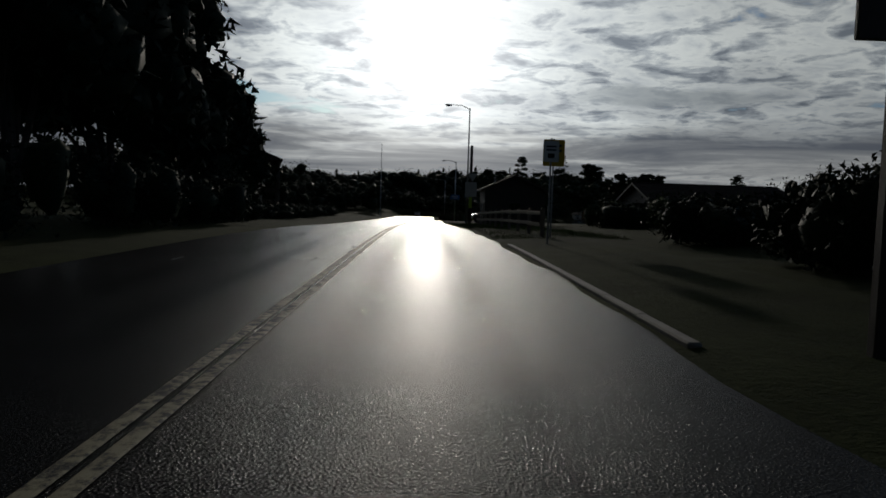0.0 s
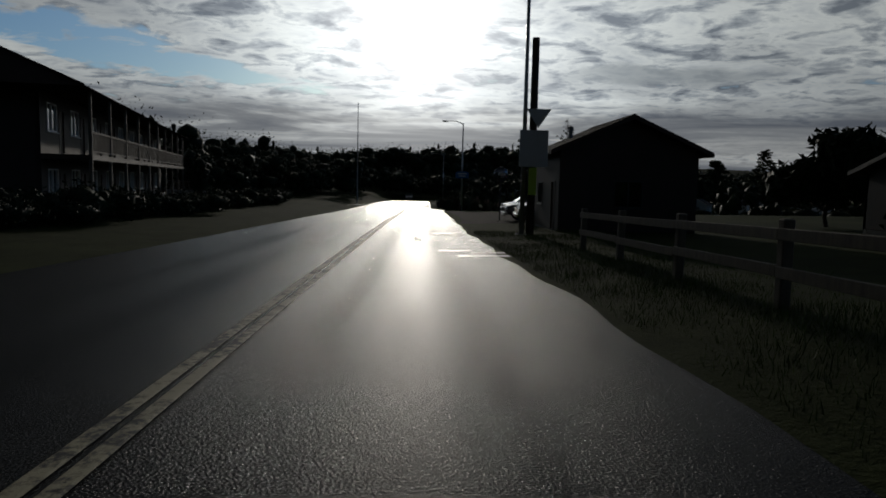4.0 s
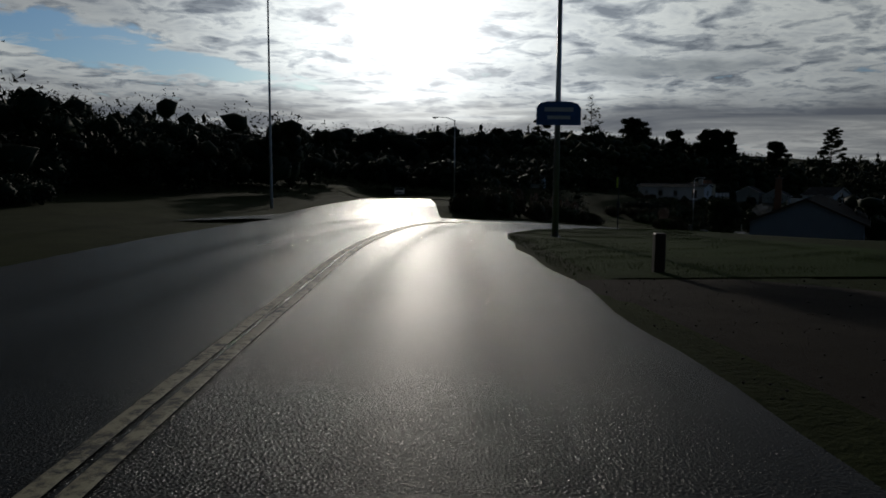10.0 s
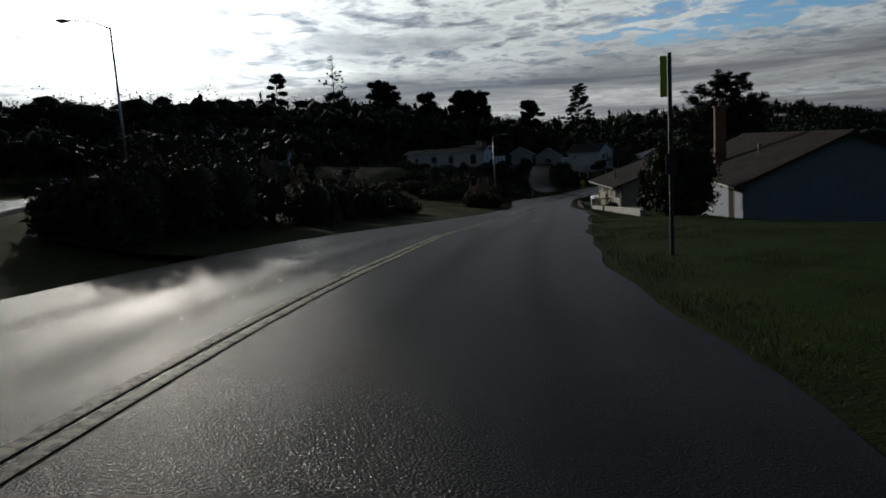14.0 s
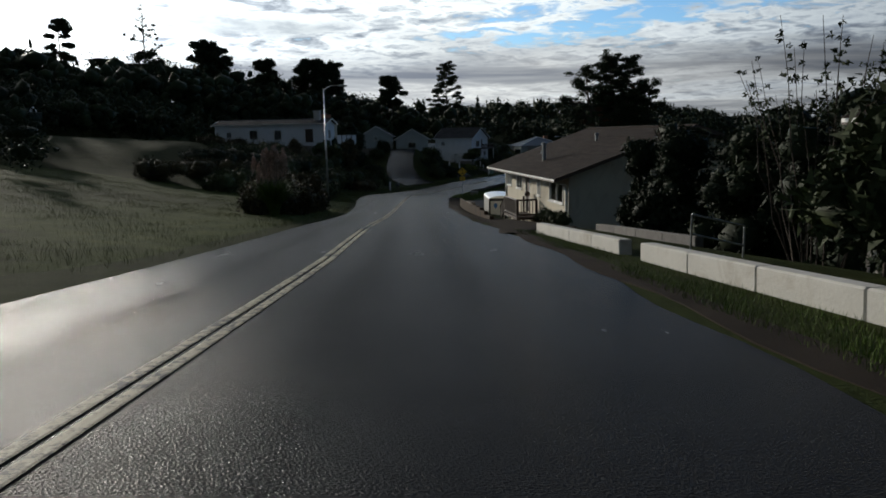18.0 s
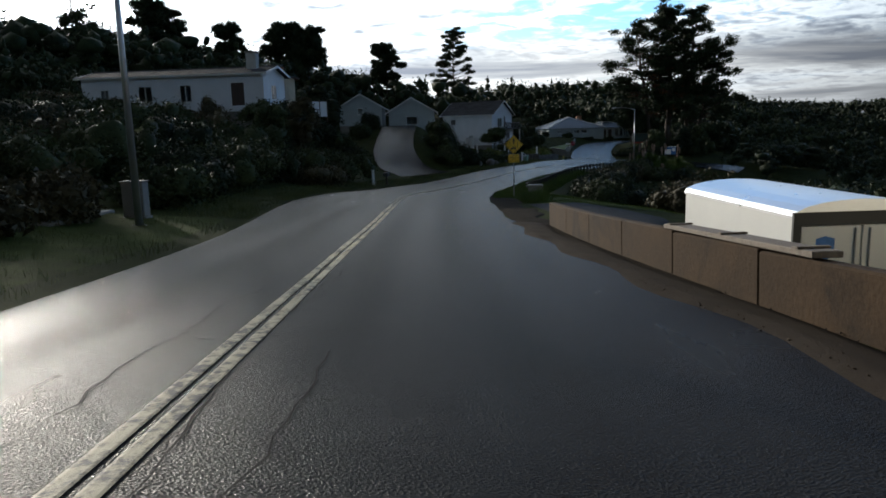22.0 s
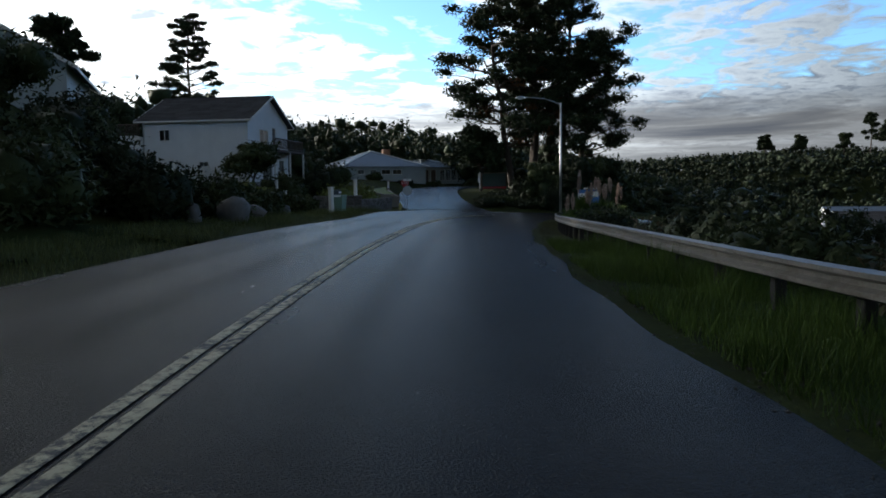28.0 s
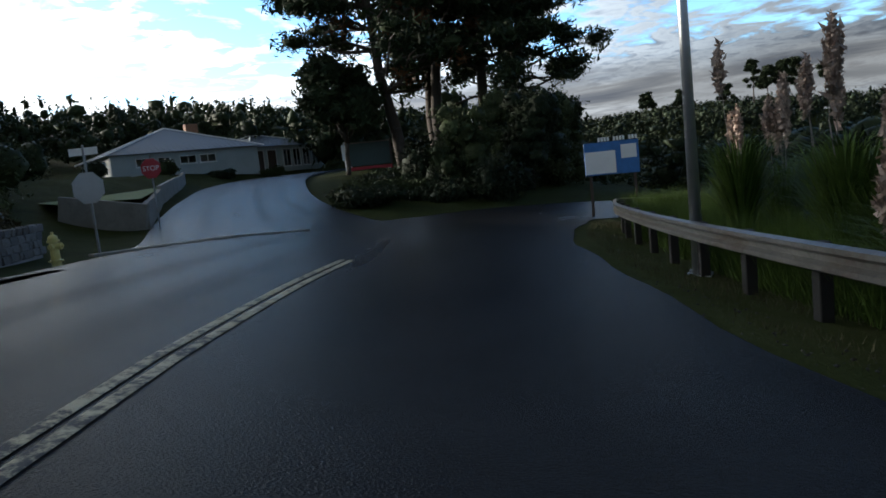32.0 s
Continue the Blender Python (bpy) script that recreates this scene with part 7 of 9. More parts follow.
SOIL = ground_material("dark damp shoulder soil", ((0.012, 0.010, 0.008), (0.020, 0.016, 0.012), (0.034, 0.027, 0.019), (0.055, 0.048, 0.035)))
draped("soil_shoulder", 226, 262, lambda s: edge_right(s) - 0.03, lambda s: edge_right(s) + 1.55 + 0.25 * math.sin(s * 0.8) + 0.15 * math.sin(s * 2.3), SOIL, 0.045, "dark damp soil shoulder between road and grass", cols=6, step=0.4)
draped("paved_apron", 238.5, 251, lambda s: edge_right(s) + 1.35, lambda s: edge_right(s) + 5.9 - 1.2 * math.cos((s - 238.5) * 0.5), material("rough dark paving", (0.020, 0.021, 0.023), 0.75, 0, 0.35, 1.2, 45, 0.4, spec=0.04), 0.03, "dark paved apron beside the road", "pavement", cols=7)
bx_, by_ = 49.2, 101.9
t = thing("utility_box", pose(bx_, by_, gz(bx_, by_), 0, 0, heading(236)), "pale grey metal utility box standing in the verge", "utility box")
part("plinth", boxed(-0.36, 0.36, -0.26, 0.26, -0.3, 0.10, bevel=0.015), CONCRETE, t)
part("cabinet", boxed(-0.32, 0.32, -0.22, 0.22, 0.10, 1.12, bevel=0.02), CONCRETE, t)
part("lid", boxed(-0.35, 0.35, -0.25, 0.25, 1.12, 1.17, bevel=0.015), CONCRETE, t)
part("door", boxed(-0.28, 0.28, -0.228, -0.222, 0.16, 1.06), CONCRETE, t)
part("handle", boxed(0.16, 0.20, -0.245, -0.228, 0.55, 0.68, bevel=0.004), DARK_STEEL, t)

# ==== last stretch: guardrail, houses, inn ====
sx, sy = 71.11, 110.59
sg = gz(sx, sy)
t = sign_post((sx, sy, sg), heading(262) + 10, -6.0 - sg, "yellow diamond bicycle warning sign with a plate below", 0.06, GALV, "bicycle_sign")
zc = -6.45 - sg
d = part("diamond_plate", plate(0.762, 0.762, 0.05), SIGN_YELLOW, t)
d.rotation_euler, d.location = (0, radians(45), 0), (0, 0, zc)
bm = bmesh.new()
for k in range(4):
    b2 = boxed(-0.35, 0.35, -0.0075, -0.0045, 0.335, 0.352)
    b2.transform(Matrix.Rotation(radians(90 * k), 4, "Y"))
    me = bpy.data.meshes.new("tmp")
    b2.to_mesh(me)
    b2.free()
    bm.from_mesh(me)
    bpy.data.meshes.remove(me)
part("border", bm, SIGN_BLACK, d)
def mark(name, rows):
    bm = bmesh.new()
    for a in rows:
        box(bm, a[0], a[1], -0.009, -0.006, a[2] + zc, a[3] + zc, bevel=0.002)
    return part(name, bm, SIGN_BLACK, t)
mark("lane_mark", [(-.22, -.205, -.19, .18)])
mark("lane_mark", [(.205, .22, -.19, .18)])
bm = prism(bmesh.new(), [(x, z + zc) for x, z in ((-.035, .17), (.035, .17), (.062, .285), (.045, .30), (-.045, .30), (-.062, .285))], -0.009, -0.006)
part("rider_mark", bm, SIGN_BLACK, t)
part("rider_head", tubed((0, -0.009, zc + 0.345), (0, -0.006, zc + 0.345), 0.036, None, 20), SIGN_BLACK, t)
for k in (-1, 1):
    bm = prism(bmesh.new(), [(k * x, z + zc) for x, z in ((.05, .295), (.066, .28), (.11, .195), (.09, .19))], -0.009, -0.006)
    part("arm_mark", bm, SIGN_BLACK, t)
    bm = prism(bmesh.new(), [(k * x, z + zc) for x, z in ((.008, .175), (.034, .175), (.05, .09), (.034, .03), (.022, .035), (.03, .09))], -0.009, -0.006)
    part("leg_mark", bm, SIGN_BLACK, t)
    mark("tyre_mark", [(k * .115 - .02, k * .115 + .02, -.29, -.24)])
    part("lamp_mark", tubed((k * 0.095, -0.0105, zc - 0.195), (k * 0.095, -0.0095, zc - 0.195), 0.018, None, 14), SIGN_YELLOW, t)
part("wheel_mark", prism(bmesh.new(), [(.014 * math.cos(a * .5236), zc + .065 + .085 * math.sin(a * .5236)) for a in range(12)], -0.009, -0.006), SIGN_BLACK, t)
part("handlebar_mark", boxed(-.11, .11, -0.009, -0.006, zc + .185, zc + .198), SIGN_BLACK, t)
part("car_mark", prism(bmesh.new(), [(x, z + zc) for x, z in ((-.145, -.245), (.145, -.245), (.15, -.19), (.125, -.155), (.092, -.075), (-.092, -.075), (-.125, -.155), (-.15, -.19))], -0.009, -0.006), SIGN_BLACK, t)
part("windscreen_mark", prism(bmesh.new(), [(x, z + zc) for x, z in ((-.10, -.15), (.10, -.15), (.078, -.092), (-.078, -.092))], -0.0105, -0.0095), SIGN_YELLOW, t)
pl = part("message_plate", plate(0.62, 0.46, 0.03), SIGN_YELLOW, t)
pl.location = (0, 0, zc - 0.78)
for i, line in enumerate(("WATCH", "FOR BICYCLES", "USING", "THE FULL LANE")):
    letters("wording", line, 0.085, Matrix.Translation((0, -0.0065, 0.15 - i * 0.1)) @ Matrix.Rotation(radians(90), 4, "X"), SIGN_BLACK, pl, depth=0.001)
bolts(t, [(0, zc + 0.3), (0, zc - 0.3), (0, zc - 0.62), (0, zc - 0.95)])

RAIL_LAT = table([(259, 4.9), (266, 4.9), (275, 4.9), (285, 4.5), (295, 4.15), (305, 3.95), (330, 3.85), (350, 3.9), (372, 4.1)])
RAIL_DIP = table([(258, 0.04), (266, 0.08), (276, -0.06), (288, -0.16), (304, -0.08), (318, 0), (380, 0)])
RAIL_STEEL = material("rust stained galvanised steel", (0.20, 0.185, 0.165), 0.5, 0.55, 0.4, 1.6, 22, 0.15, stain=(0.12, 0.075, 0.045))
gr = thing("guardrail", Matrix.Identity(4), "weathered corrugated steel guardrail on timber posts", "guardrail", kind="structure")
PROFILE = [(0.0, 0.0), (0.082, 0.030), (0.082, 0.085), (0.0, 0.125), (0.0, 0.185), (0.082, 0.225), (0.082, 0.280), (0.0, 0.31)]
rs = np.arange(261.0, 352.5, 3.81)
def rail_at(s, out=0.0, up=0.0):
    lat = float(np.interp(s, *RAIL_LAT))
    q = on_road(s, lat - out)
    return Vector((q.x, q.y, q.z + up + 0.02 + float(np.interp(s, *RAIL_DIP))))
for i, (a, b) in enumerate(zip(rs, rs[1:])):
    verts, faces = [], []
    k = len(PROFILE)
    ss = np.linspace(a, b + 0.25, 5)
    for s in ss:
        for y, z in PROFILE:
            q = rail_at(s, y + 0.07 + (0.004 if i % 2 else 0), z + 0.43)
            verts.append(q)
        for y, z in PROFILE[::-1]:
            q = rail_at(s, y + 0.064 + (0.004 if i % 2 else 0), z + 0.43)
            verts.append(q)
    for j in range(len(ss) - 1):
        for c in range(2 * k):
            e = (c + 1) % (2 * k)
            faces.append((j * 2 * k + c, j * 2 * k + e, (j + 1) * 2 * k + e, (j + 1) * 2 * k + c))
    beam = data_part("beam", verts, faces, RAIL_STEEL, gr)
    for z in (0.49, 0.68):
        q = rail_at(b + 0.12, 0.13, z)
        bm = bmesh.new()
        bmesh.ops.create_uvsphere(bm, u_segments=8, v_segments=5, radius=0.02, matrix=Matrix.Translation(q))
        part("bolt", bm, GALV, beam)
for s in np.arange(261.2, 352, 1.905):
    q = rail_at(s)
    z0 = gz(q.x, q.y) - 0.4
    bm = boxed(0.03, 0.18, -0.085, 0.085, z0 - q.z, 0.71, bevel=0.012)
    box(bm, -0.058, 0.028, -0.07, 0.07, 0.44, 0.71, bevel=0.006)
    bm.transform(pose(q.x, q.y, q.z, 0, 0, heading(s)))
    part("post", bm, POST_SHADED, gr)
q = rail_at(260.0)
bm = boxed(0.0, 0.88, -0.5, 0.35, -0.6, 0.62, bevel=0.03)
bm.transform(pose(q.x, q.y, q.z, 0, 0, heading(260)))
part("end_block", bm, CONCRETE, gr, "grey concrete end block")

draped("rail_turf", 256, 301, lambda s: edge_right(s) + 0.3, lambda s: float(np.interp(s, *RAIL_LAT)) + 1.6, TURF, 0.03, "green grass verge under the guardrail", cols=6)
grass_strip("rail_grass", "bright green grass between road and guardrail", 256, 302, lambda s: np.interp(s, *EDGE_R) + 0.25, lambda s: np.interp(s, *RAIL_LAT) + 1.2, 46000, 0.06, 0.26, GRASS, 10)
grass_strip("post_grass", "long ragged grass round the guardrail posts", 252, 300, lambda s: np.interp(s, *RAIL_LAT) - 0.5, lambda s: np.interp(s, *RAIL_LAT) + 0.9, 16000, 0.25, 0.55, GRASS, 16, gap=0.25)
grass_strip("rail_litter", "dull dry grass and litter under the guardrail", 300, 346, lambda s: np.interp(s, *EDGE_R) + 0.3, lambda s: np.interp(s, *RAIL_LAT) + 1.0, 6000, 0.03, 0.12, SHRUB_DRY, 13)
grass_strip("tall_rail_grass", "tall green grass behind the guardrail", 318, 352, lambda s: np.interp(s, *RAIL_LAT) + 0.4, lambda s: np.interp(s, *RAIL_LAT) + 5, 60000, 0.45, 1.0, GRASS, 11, gap=0.2)
grass_strip("left_verge_grass", "dull rough grass on the left verge", 240, 322, lambda s: np.interp(s, *EDGE_L) - 3.0, lambda s: np.interp(s, *EDGE_L) - 0.1, 24000, 0.08, 0.25, GRASS_DRY, 12)

for i, (s, lat, w, h) in enumerate([(263, 9.5, 2.0, 1.6), (268, 9.8, 2.2, 2.0), (274, 9.5, 2.2, 2.0), (280, 9.0, 2.2, 2.0), (286, 8.6, 2.2, 2.1), (292, 8.4, 2.2, 2.4), (298, 8.4, 2.2, 2.6), (304, 8.6, 2.2, 2.6), (310, 8.8, 2.2, 2.4), (316, 9.4, 2.2, 2.2), (270, 14, 3.2, 2.6), (282, 14.5, 3.4, 3.0), (294, 15, 3.6, 3.2), (305, 15.5, 3.6, 3.4), (257, 13.5, 2.6, 2.2), (246, 14, 2.6, 1.6), (252, 18, 3.2, 3.0)]):
    p = spot(s, lat)
    shrub(p.x, p.y, w, h, "dark thicket on the slope behind the guardrail", 280 + i, mat=(SHRUB, CYPRESS, SHRUB_DRY)[i % 3], group="slope thicket", stretch=(1.6, 0.7, 0.6), leaves=3000)
for i, (x, y, w, h) in enumerate([(118.5, 143.6, 1.6, 1.5), (122.0, 145.6, 1.7, 1.7), (126.0, 147.4, 1.8, 1.8), (124.5, 143.6, 2.0, 1.8), (130.0, 145.0, 2.0, 2.0), (135.5, 147.5, 2.2, 2.2)]):
    shrub(x, y, w, h, "low dark bush behind the guardrail", 295 + i, mat=SHRUB if i % 2 else CYPRESS, group="slope thicket", leaves=2800)
for i, (x, y, z, h, n) in enumerate([(131.5, 150.2, None, 4.0, 3), (128.0, 149.6, None, 3.2, 3), (134.5, 151.0, None, 4.0, 5), (125.6, 149.4, None, 2.4, 3), (131.9, 151.7, None, 4.35, 1), (128.3, 150.1, None, 3.95, 2), (129.2, 146.6, None, 1.9, 5), (140, 152.5, None, 3.6, 4)]):
    pampas(x, y, h, n, "pampas grass behind the rail with pinkish plumes", 310 + i, spread=0.9, plume_len=0.85, blades=700)
street_lamp(129.14, 152.16, -3.24, (126.6, 153.6, -3.0), "galvanised street lamp behind the guardrail", 0.10)

# inn board behind the rail
ib = thing("inn_board", pose(143.6, 156.9, gz(143.6, 156.9), 0, 0, -78), "blue and white picture board with raised letters on top", "sign")
ih = -9.9 - gz(143.6, 156.9)
for x in (-0.8, 0.8):
    part("post", boxed(x - 0.05, x + 0.05, 0.02, 0.12, -0.5, ih + 0.5), WOOD_DARK, ib)
part("board", boxed(-0.98, 0.98, -0.04, 0.02, ih - 0.75, ih + 0.45, bevel=0.01), SIGN_BLUE, ib)
part("picture", boxed(-0.95, 0.15, -0.052, -0.042, ih - 0.7, ih + 0.12), SIGN_WHITE, ib, "pale painted picture field")
part("emblem", boxed(0.35, 0.9, -0.055, -0.042, ih - 0.2, ih + 0.3), SIGN_WHITE, ib, "white emblem panel")
for i in range(13):
    if i not in (4, 9):
        part("raised_letter", boxed(-0.45 + i * 0.11, -0.37 + i * 0.11, -0.05, 0.0, ih + 0.47, ih + 0.62), SIGN_WHITE, ib)

# left bank
for i, (s, lat, w, h) in enumerate([(243, -9.8, 2.0, 1.7), (248, -11, 2.2, 2.3), (253, -11.5, 2.3, 2.6), (258, -12, 2.4, 2.7), (263, -12.2, 2.4, 2.6), (268, -13, 2.4, 2.4), (251, -15.5, 2.8, 3.2), (259, -16.5, 3.0, 3.6), (267, -17, 3.0, 3.4), (274, -15.8, 2.2, 2.2), (255, -21, 3.0, 3.0), (264, -23, 3.0, 3.0),
                                    (297, -10.2, 2.2, 2.3), (302, -9.8, 2.2, 2.2), (306, -9.4, 1.8, 1.7), (300.5, -13.2, 2.2, 3.6), (304, -13.5, 2.2, 2.8), (310, -9.2, 1.6, 1.1), (313.5, -9.0, 1.3, 0.9)]):
    p = spot(s, lat)
    shrub(p.x, p.y, w, h, "rounded dark green shrub on the bank above the road", 330 + i, mat=(SHRUB, CYPRESS, SHRUB)[i % 3], group="bank shrubs", stretch=(1.4, 0.7, 0.6), leaves=3400)

t = thing("mailbox", pose(73.3, 129.3, gz(73.3, 129.3), 0, 0, heading(275)), "dark mailbox on a short post by the drive", "mailbox", "mailboxes")
part("post", boxed(-0.06, 0.06, -0.06, 0.06, -0.4, 0.75, bevel=0.01), WOOD_DARK, t)
part("box", boxed(-0.22, 0.22, -0.3, 0.3, 0.75, 1.05, bevel=0.06), DARK_STEEL, t)
def white_post(x, y, h, label, r=0.07, z=None):
    t = thing("white_post", pose(x, y, gz(x, y) if z is None else z), label, "post", "white posts")
    part("shaft", boxed(-r, r, -r, r, -0.3, h, bevel=0.012), TRIM_WHITE, t)
    part("cap", boxed(-r - 0.03, r + 0.03, -r - 0.03, r + 0.03, h, h + 0.05, bevel=0.012), TRIM_WHITE, t)
    return t
white_post(71.9, 129.0, 1.15, "square white gate post by the drive", 0.08)

# houses above the drive
house("drive_house", "grey gabled house at the head of the drive", pose(95.2, 166.8, -5.6, 0, 0, -33), 6.4, 9, 2.7, 0.58, SIDING_GREY, SHINGLE_GREY, "y", 0.5, [("front", 2.4, 0.9, 1.6, 1.2, "window"), ("right", 3, 0.9, 1.4, 1.2, "window")], seed=41, course=0.5, tab=1.6, base=2)
house("drive_house_wing", "grey gabled wing beside the drive house", pose(89.6, 171.0, -4.6, 0, 0, -33), 6.0, 8, 2.5, 0.58, SIDING_GREY, SHINGLE_GREY, "y", 0.5, [("front", 2.6, 1.5, 0.7, 0.9, "window")], seed=42, course=0.5, tab=1.6, base=2)
fn = thing("fence", Matrix.Identity(4), "white boarded garden fence with dark posts on the hill", "fence", kind="structure")
fa, fb = Vector((76.5, 154.9, -3.2)), Vector((80.9, 156.2, -3.2))
for i in range(4):
    d = (fb - fa) / 4
    a = fa + d * i
    bm = boxed(0.07, d.length - 0.07, -0.025, 0.025, -0.4, 1.3)
    bm.transform(Matrix.Translation(a) @ Matrix.Rotation(math.atan2(d.y, d.x), 4, "Z"))
    part("panel", bm, SIDING_WHITE, fn)
for i in range(5):
    a = fa + (fb - fa) * i / 4
    bm = boxed(-0.06, 0.06, -0.06, 0.06, -1.0, 1.42)
    bm.transform(Matrix.Translation(a))
    part("post", bm, WOOD_DARK, fn)
for i, (x, y, w, h) in enumerate([(87.2, 160.5, 1.7, 2.2), (90.0, 163.0, 1.7, 2.4), (84.0, 158.0, 1.8, 1.8), (98.5, 160.0, 1.8, 2.4), (97.0, 155.5, 2.0, 2.6), (94.5, 151.0, 1.9, 2.2), (92.0, 147.2, 1.8, 1.8), (81.0, 151.5, 2.0, 1.4), (79.5, 147.0, 2.0, 1.6)]):
    shrub(x, y, w, h, "clipped dark hedge bush beside the drive", 920 + i, mat=CYPRESS if i % 2 else SHRUB, group="drive hedge", leaves=3000, leaf=0.12)

# tall grey-white house
hu = Vector((0.867, 0.498, 0))
hh = house("corner_house", "two-storey pale house with a balcony under the gable", pose(122.4, 178.2, -8.4, 0, 0, yaw_of(hu.x, hu.y)), 9.8, 9.5, 5.4, 0.46, SIDING_WHITE, SHINGLE_GREY, "y", 0.5,
           [("front", 2.6, 3.2, 2.1, 1.5, "window", 1), ("front", 5.6, 3.0, 0.95, 2.05, "door"), ("front", 3.0, 0.1, 2.4, 2.1, "window", 2), ("front", 7.2, 0.9, 1.3, 1.2, "window"), ("left", 5.0, 1.2, 0.9, 0.6, "window"), ("left", 1.5, 3.6, 1.0, 1.0, "window")], seed=43, course=0.4, tab=1.4, base=2)
part("wing_wall", boxed(0.3, 6.0, 9.52, 15.0, -1.5, 2.7), SIDING_WHITE, hh)
wt = part("wing_terrace", boxed(-0.3, 6.2, 9.52, 15.4, 2.7, 4.1, bevel=0.02), SIDING_WHITE, hh, "white boarded terrace over the low wing")
rail_run(wt, (-0.25, 9.6, 4.1), (-0.25, 15.3, 4.1), 40)
window(hh, Matrix.Translation((0.0, 8.1, 1.15)) @ Matrix.Rotation(radians(-90), 4, "Z") @ Matrix.Translation((0, -0.02, 0)), 1.4, 0.9)
dk = part("balcony", boxed(2.0, 9.9, -1.6, -0.003, 2.7, 2.88), WOOD_DARK, hh, "dark timber balcony")
rail_run(dk, (2.05, -1.55, 2.88), (9.8, -1.55, 2.88), 34)
rail_run(dk, (9.8, -1.55, 2.88), (9.8, -0.05, 2.88), 8)
for x in (2.1, 6.0, 9.8):
    part("balcony_post", boxed(x - 0.07, x + 0.07, -1.6, -1.46, -0.6, 2.7), TRIM_WHITE, dk)
for k_ in (3.6, 4.75):
    w_ = hh.matrix_world @ Vector((-0.55, k_, 0))
    t = thing("drum", pose(w_.x, w_.y, gz(w_.x, w_.y)), "white plastic drum standing against the house wall", "drum", "drums by the house")
    part("barrel", tubed((0, 0, -0.3), (0, 0, -7.1 - gz(w_.x, w_.y)), 0.34, 0.33, 18), SIGN_WHITE, t, smooth=False)
    part("lid", tubed((0, 0, -7.1 - gz(w_.x, w_.y)), (0, 0, -7.04 - gz(w_.x, w_.y)), 0.35, 0.33, 18), SIGN_WHITE, t)
leafy_tree(118.9, 173.2, 4.6, 2.6, "crooked spreading tree before the pale house", 370, bole=0.34, clumps=12, leaf=0.18, leaves=4200, mat=SHRUB, squash=0.6)
for i, (x, y, h) in enumerate([(110.5, 170.2, 1.7), (113.9, 171.3, 1.7), (121.0, 173.0, 1.7), (117.35, 160.8, 1.05), (119.2, 172.1, 0.9), (121.5, 172.6, 0.9), (116.0, 171.0, 0.9)]):
    white_post(x, y, h, "square white post in the front garden" if h < 1.5 else "tall square white gate post", 0.09, z=-9.52 if i == 3 else None)
t = white_post(109.0, 154.4, 1.25, "white turned post with a mailbox shelf", 0.10)
part("arm", boxed(0, 0.62, -0.05, 0.05, 0.78, 0.88), TRIM_WHITE, t)
bx = part("mailbox", boxed(0.1, 0.62, -0.13, 0.13, 0.9, 1.16, bevel=0.04), DARK_STEEL, t, "dark mailbox")
part("number_plate", boxed(0.4, 0.58, -0.14, -0.131, 0.97, 1.06), SIGN_WHITE, bx)
t = thing("wheelie_bin", pose(110.35, 155.2, gz(110.35, 155.2), 0, 0, 20), "grey green plastic refuse bin at the kerb", "bin")
bm = bmesh.new()
vs = []
for z, k in ((0.05, 0.22), (0.82, 0.28)):
    vs.append([bm.verts.new((sx_ * k, sy_ * k * 1.1, z)) for sx_, sy_ in ((-1, -1), (1, -1), (1, 1), (-1, 1))])
bm.faces.new(vs[0])
bm.faces.new(vs[1][::-1])
for i in range(4):
    bm.faces.new((vs[0][i], vs[0][(i + 1) % 4], vs[1][(i + 1) % 4], vs[1][i]))
part("body", bm, BIN_GREEN, t)
part("lid", boxed(-0.3, 0.3, -0.33, 0.34, 0.82, 0.9, bevel=0.025), BIN_GREEN, t)
for x in (-0.2, 0.2):
    part("wheel", tubed((x - 0.03, 0.27, 0.1), (x + 0.03, 0.27, 0.1), 0.1, None, 12), BLACK, t)

def boulder(x, y, w, h, seed, turn):
    """A weathered stone sunk in the ground."""
    rng = np.random.default_rng(seed)
    v, f = ICO2
    ph = rng.uniform(0, 6.28, 3)
    k = 1 + 0.22 * np.sin(2.3 * v[:, 0] + ph[0]) + 0.18 * np.sin(3.1 * v[:, 1] + ph[1]) + 0.12 * np.sin(4.3 * v[:, 2] + ph[2]) + rng.uniform(-0.05, 0.05, len(v))
    t = thing("boulder", pose(x, y, gz(x, y), 0, 0, turn), "pale weathered boulder on the bank beside the road", "boulder", "bank boulders")
    data_part("rock", v * k[:, None] * (w / 2, w * 0.35, h * 0.62) + (0, 0, h * 0.35), [f], STONE, t)
    return t


for i, (x, y, w, h, turn) in enumerate([(98.9, 148.6, 1.5, 0.8, 30), (101.0, 150.2, 0.9, 0.7, -20), (97.2, 148.4, 0.8, 0.5, 60), (105.2, 153.6, 0.8, 0.5, 10)]):
    boulder(x, y, w, h, 610 + i, turn)

# stone garden wall
sw = thing("garden_wall", Matrix.Identity(4), "low rough grey stone garden wall", "wall", kind="structure")
wpts = [Vector((113.6, 163.6, 0)), Vector((117.2, 160.2, 0)), Vector((122.4, 162.2, 0)), Vector((126.2, 166.4, 0)), Vector((129.4, 169.0, 0))]
rngw = random.Random(4)
shapes = []
for k in range(8):
    bm = boxed(-0.5, 0.5, -0.5, 0.5, -0.5, 0.5, bevel=0.12)
    for v in bm.verts:
        v.co += Vector((rngw.uniform(-.07, .07), rngw.uniform(-.07, .07), rngw.uniform(-.07, .07)))
    me = bpy.data.meshes.new("stone")
    bm.to_mesh(me)
    bm.free()
    me.materials.append(STONE)
    shapes.append(me)
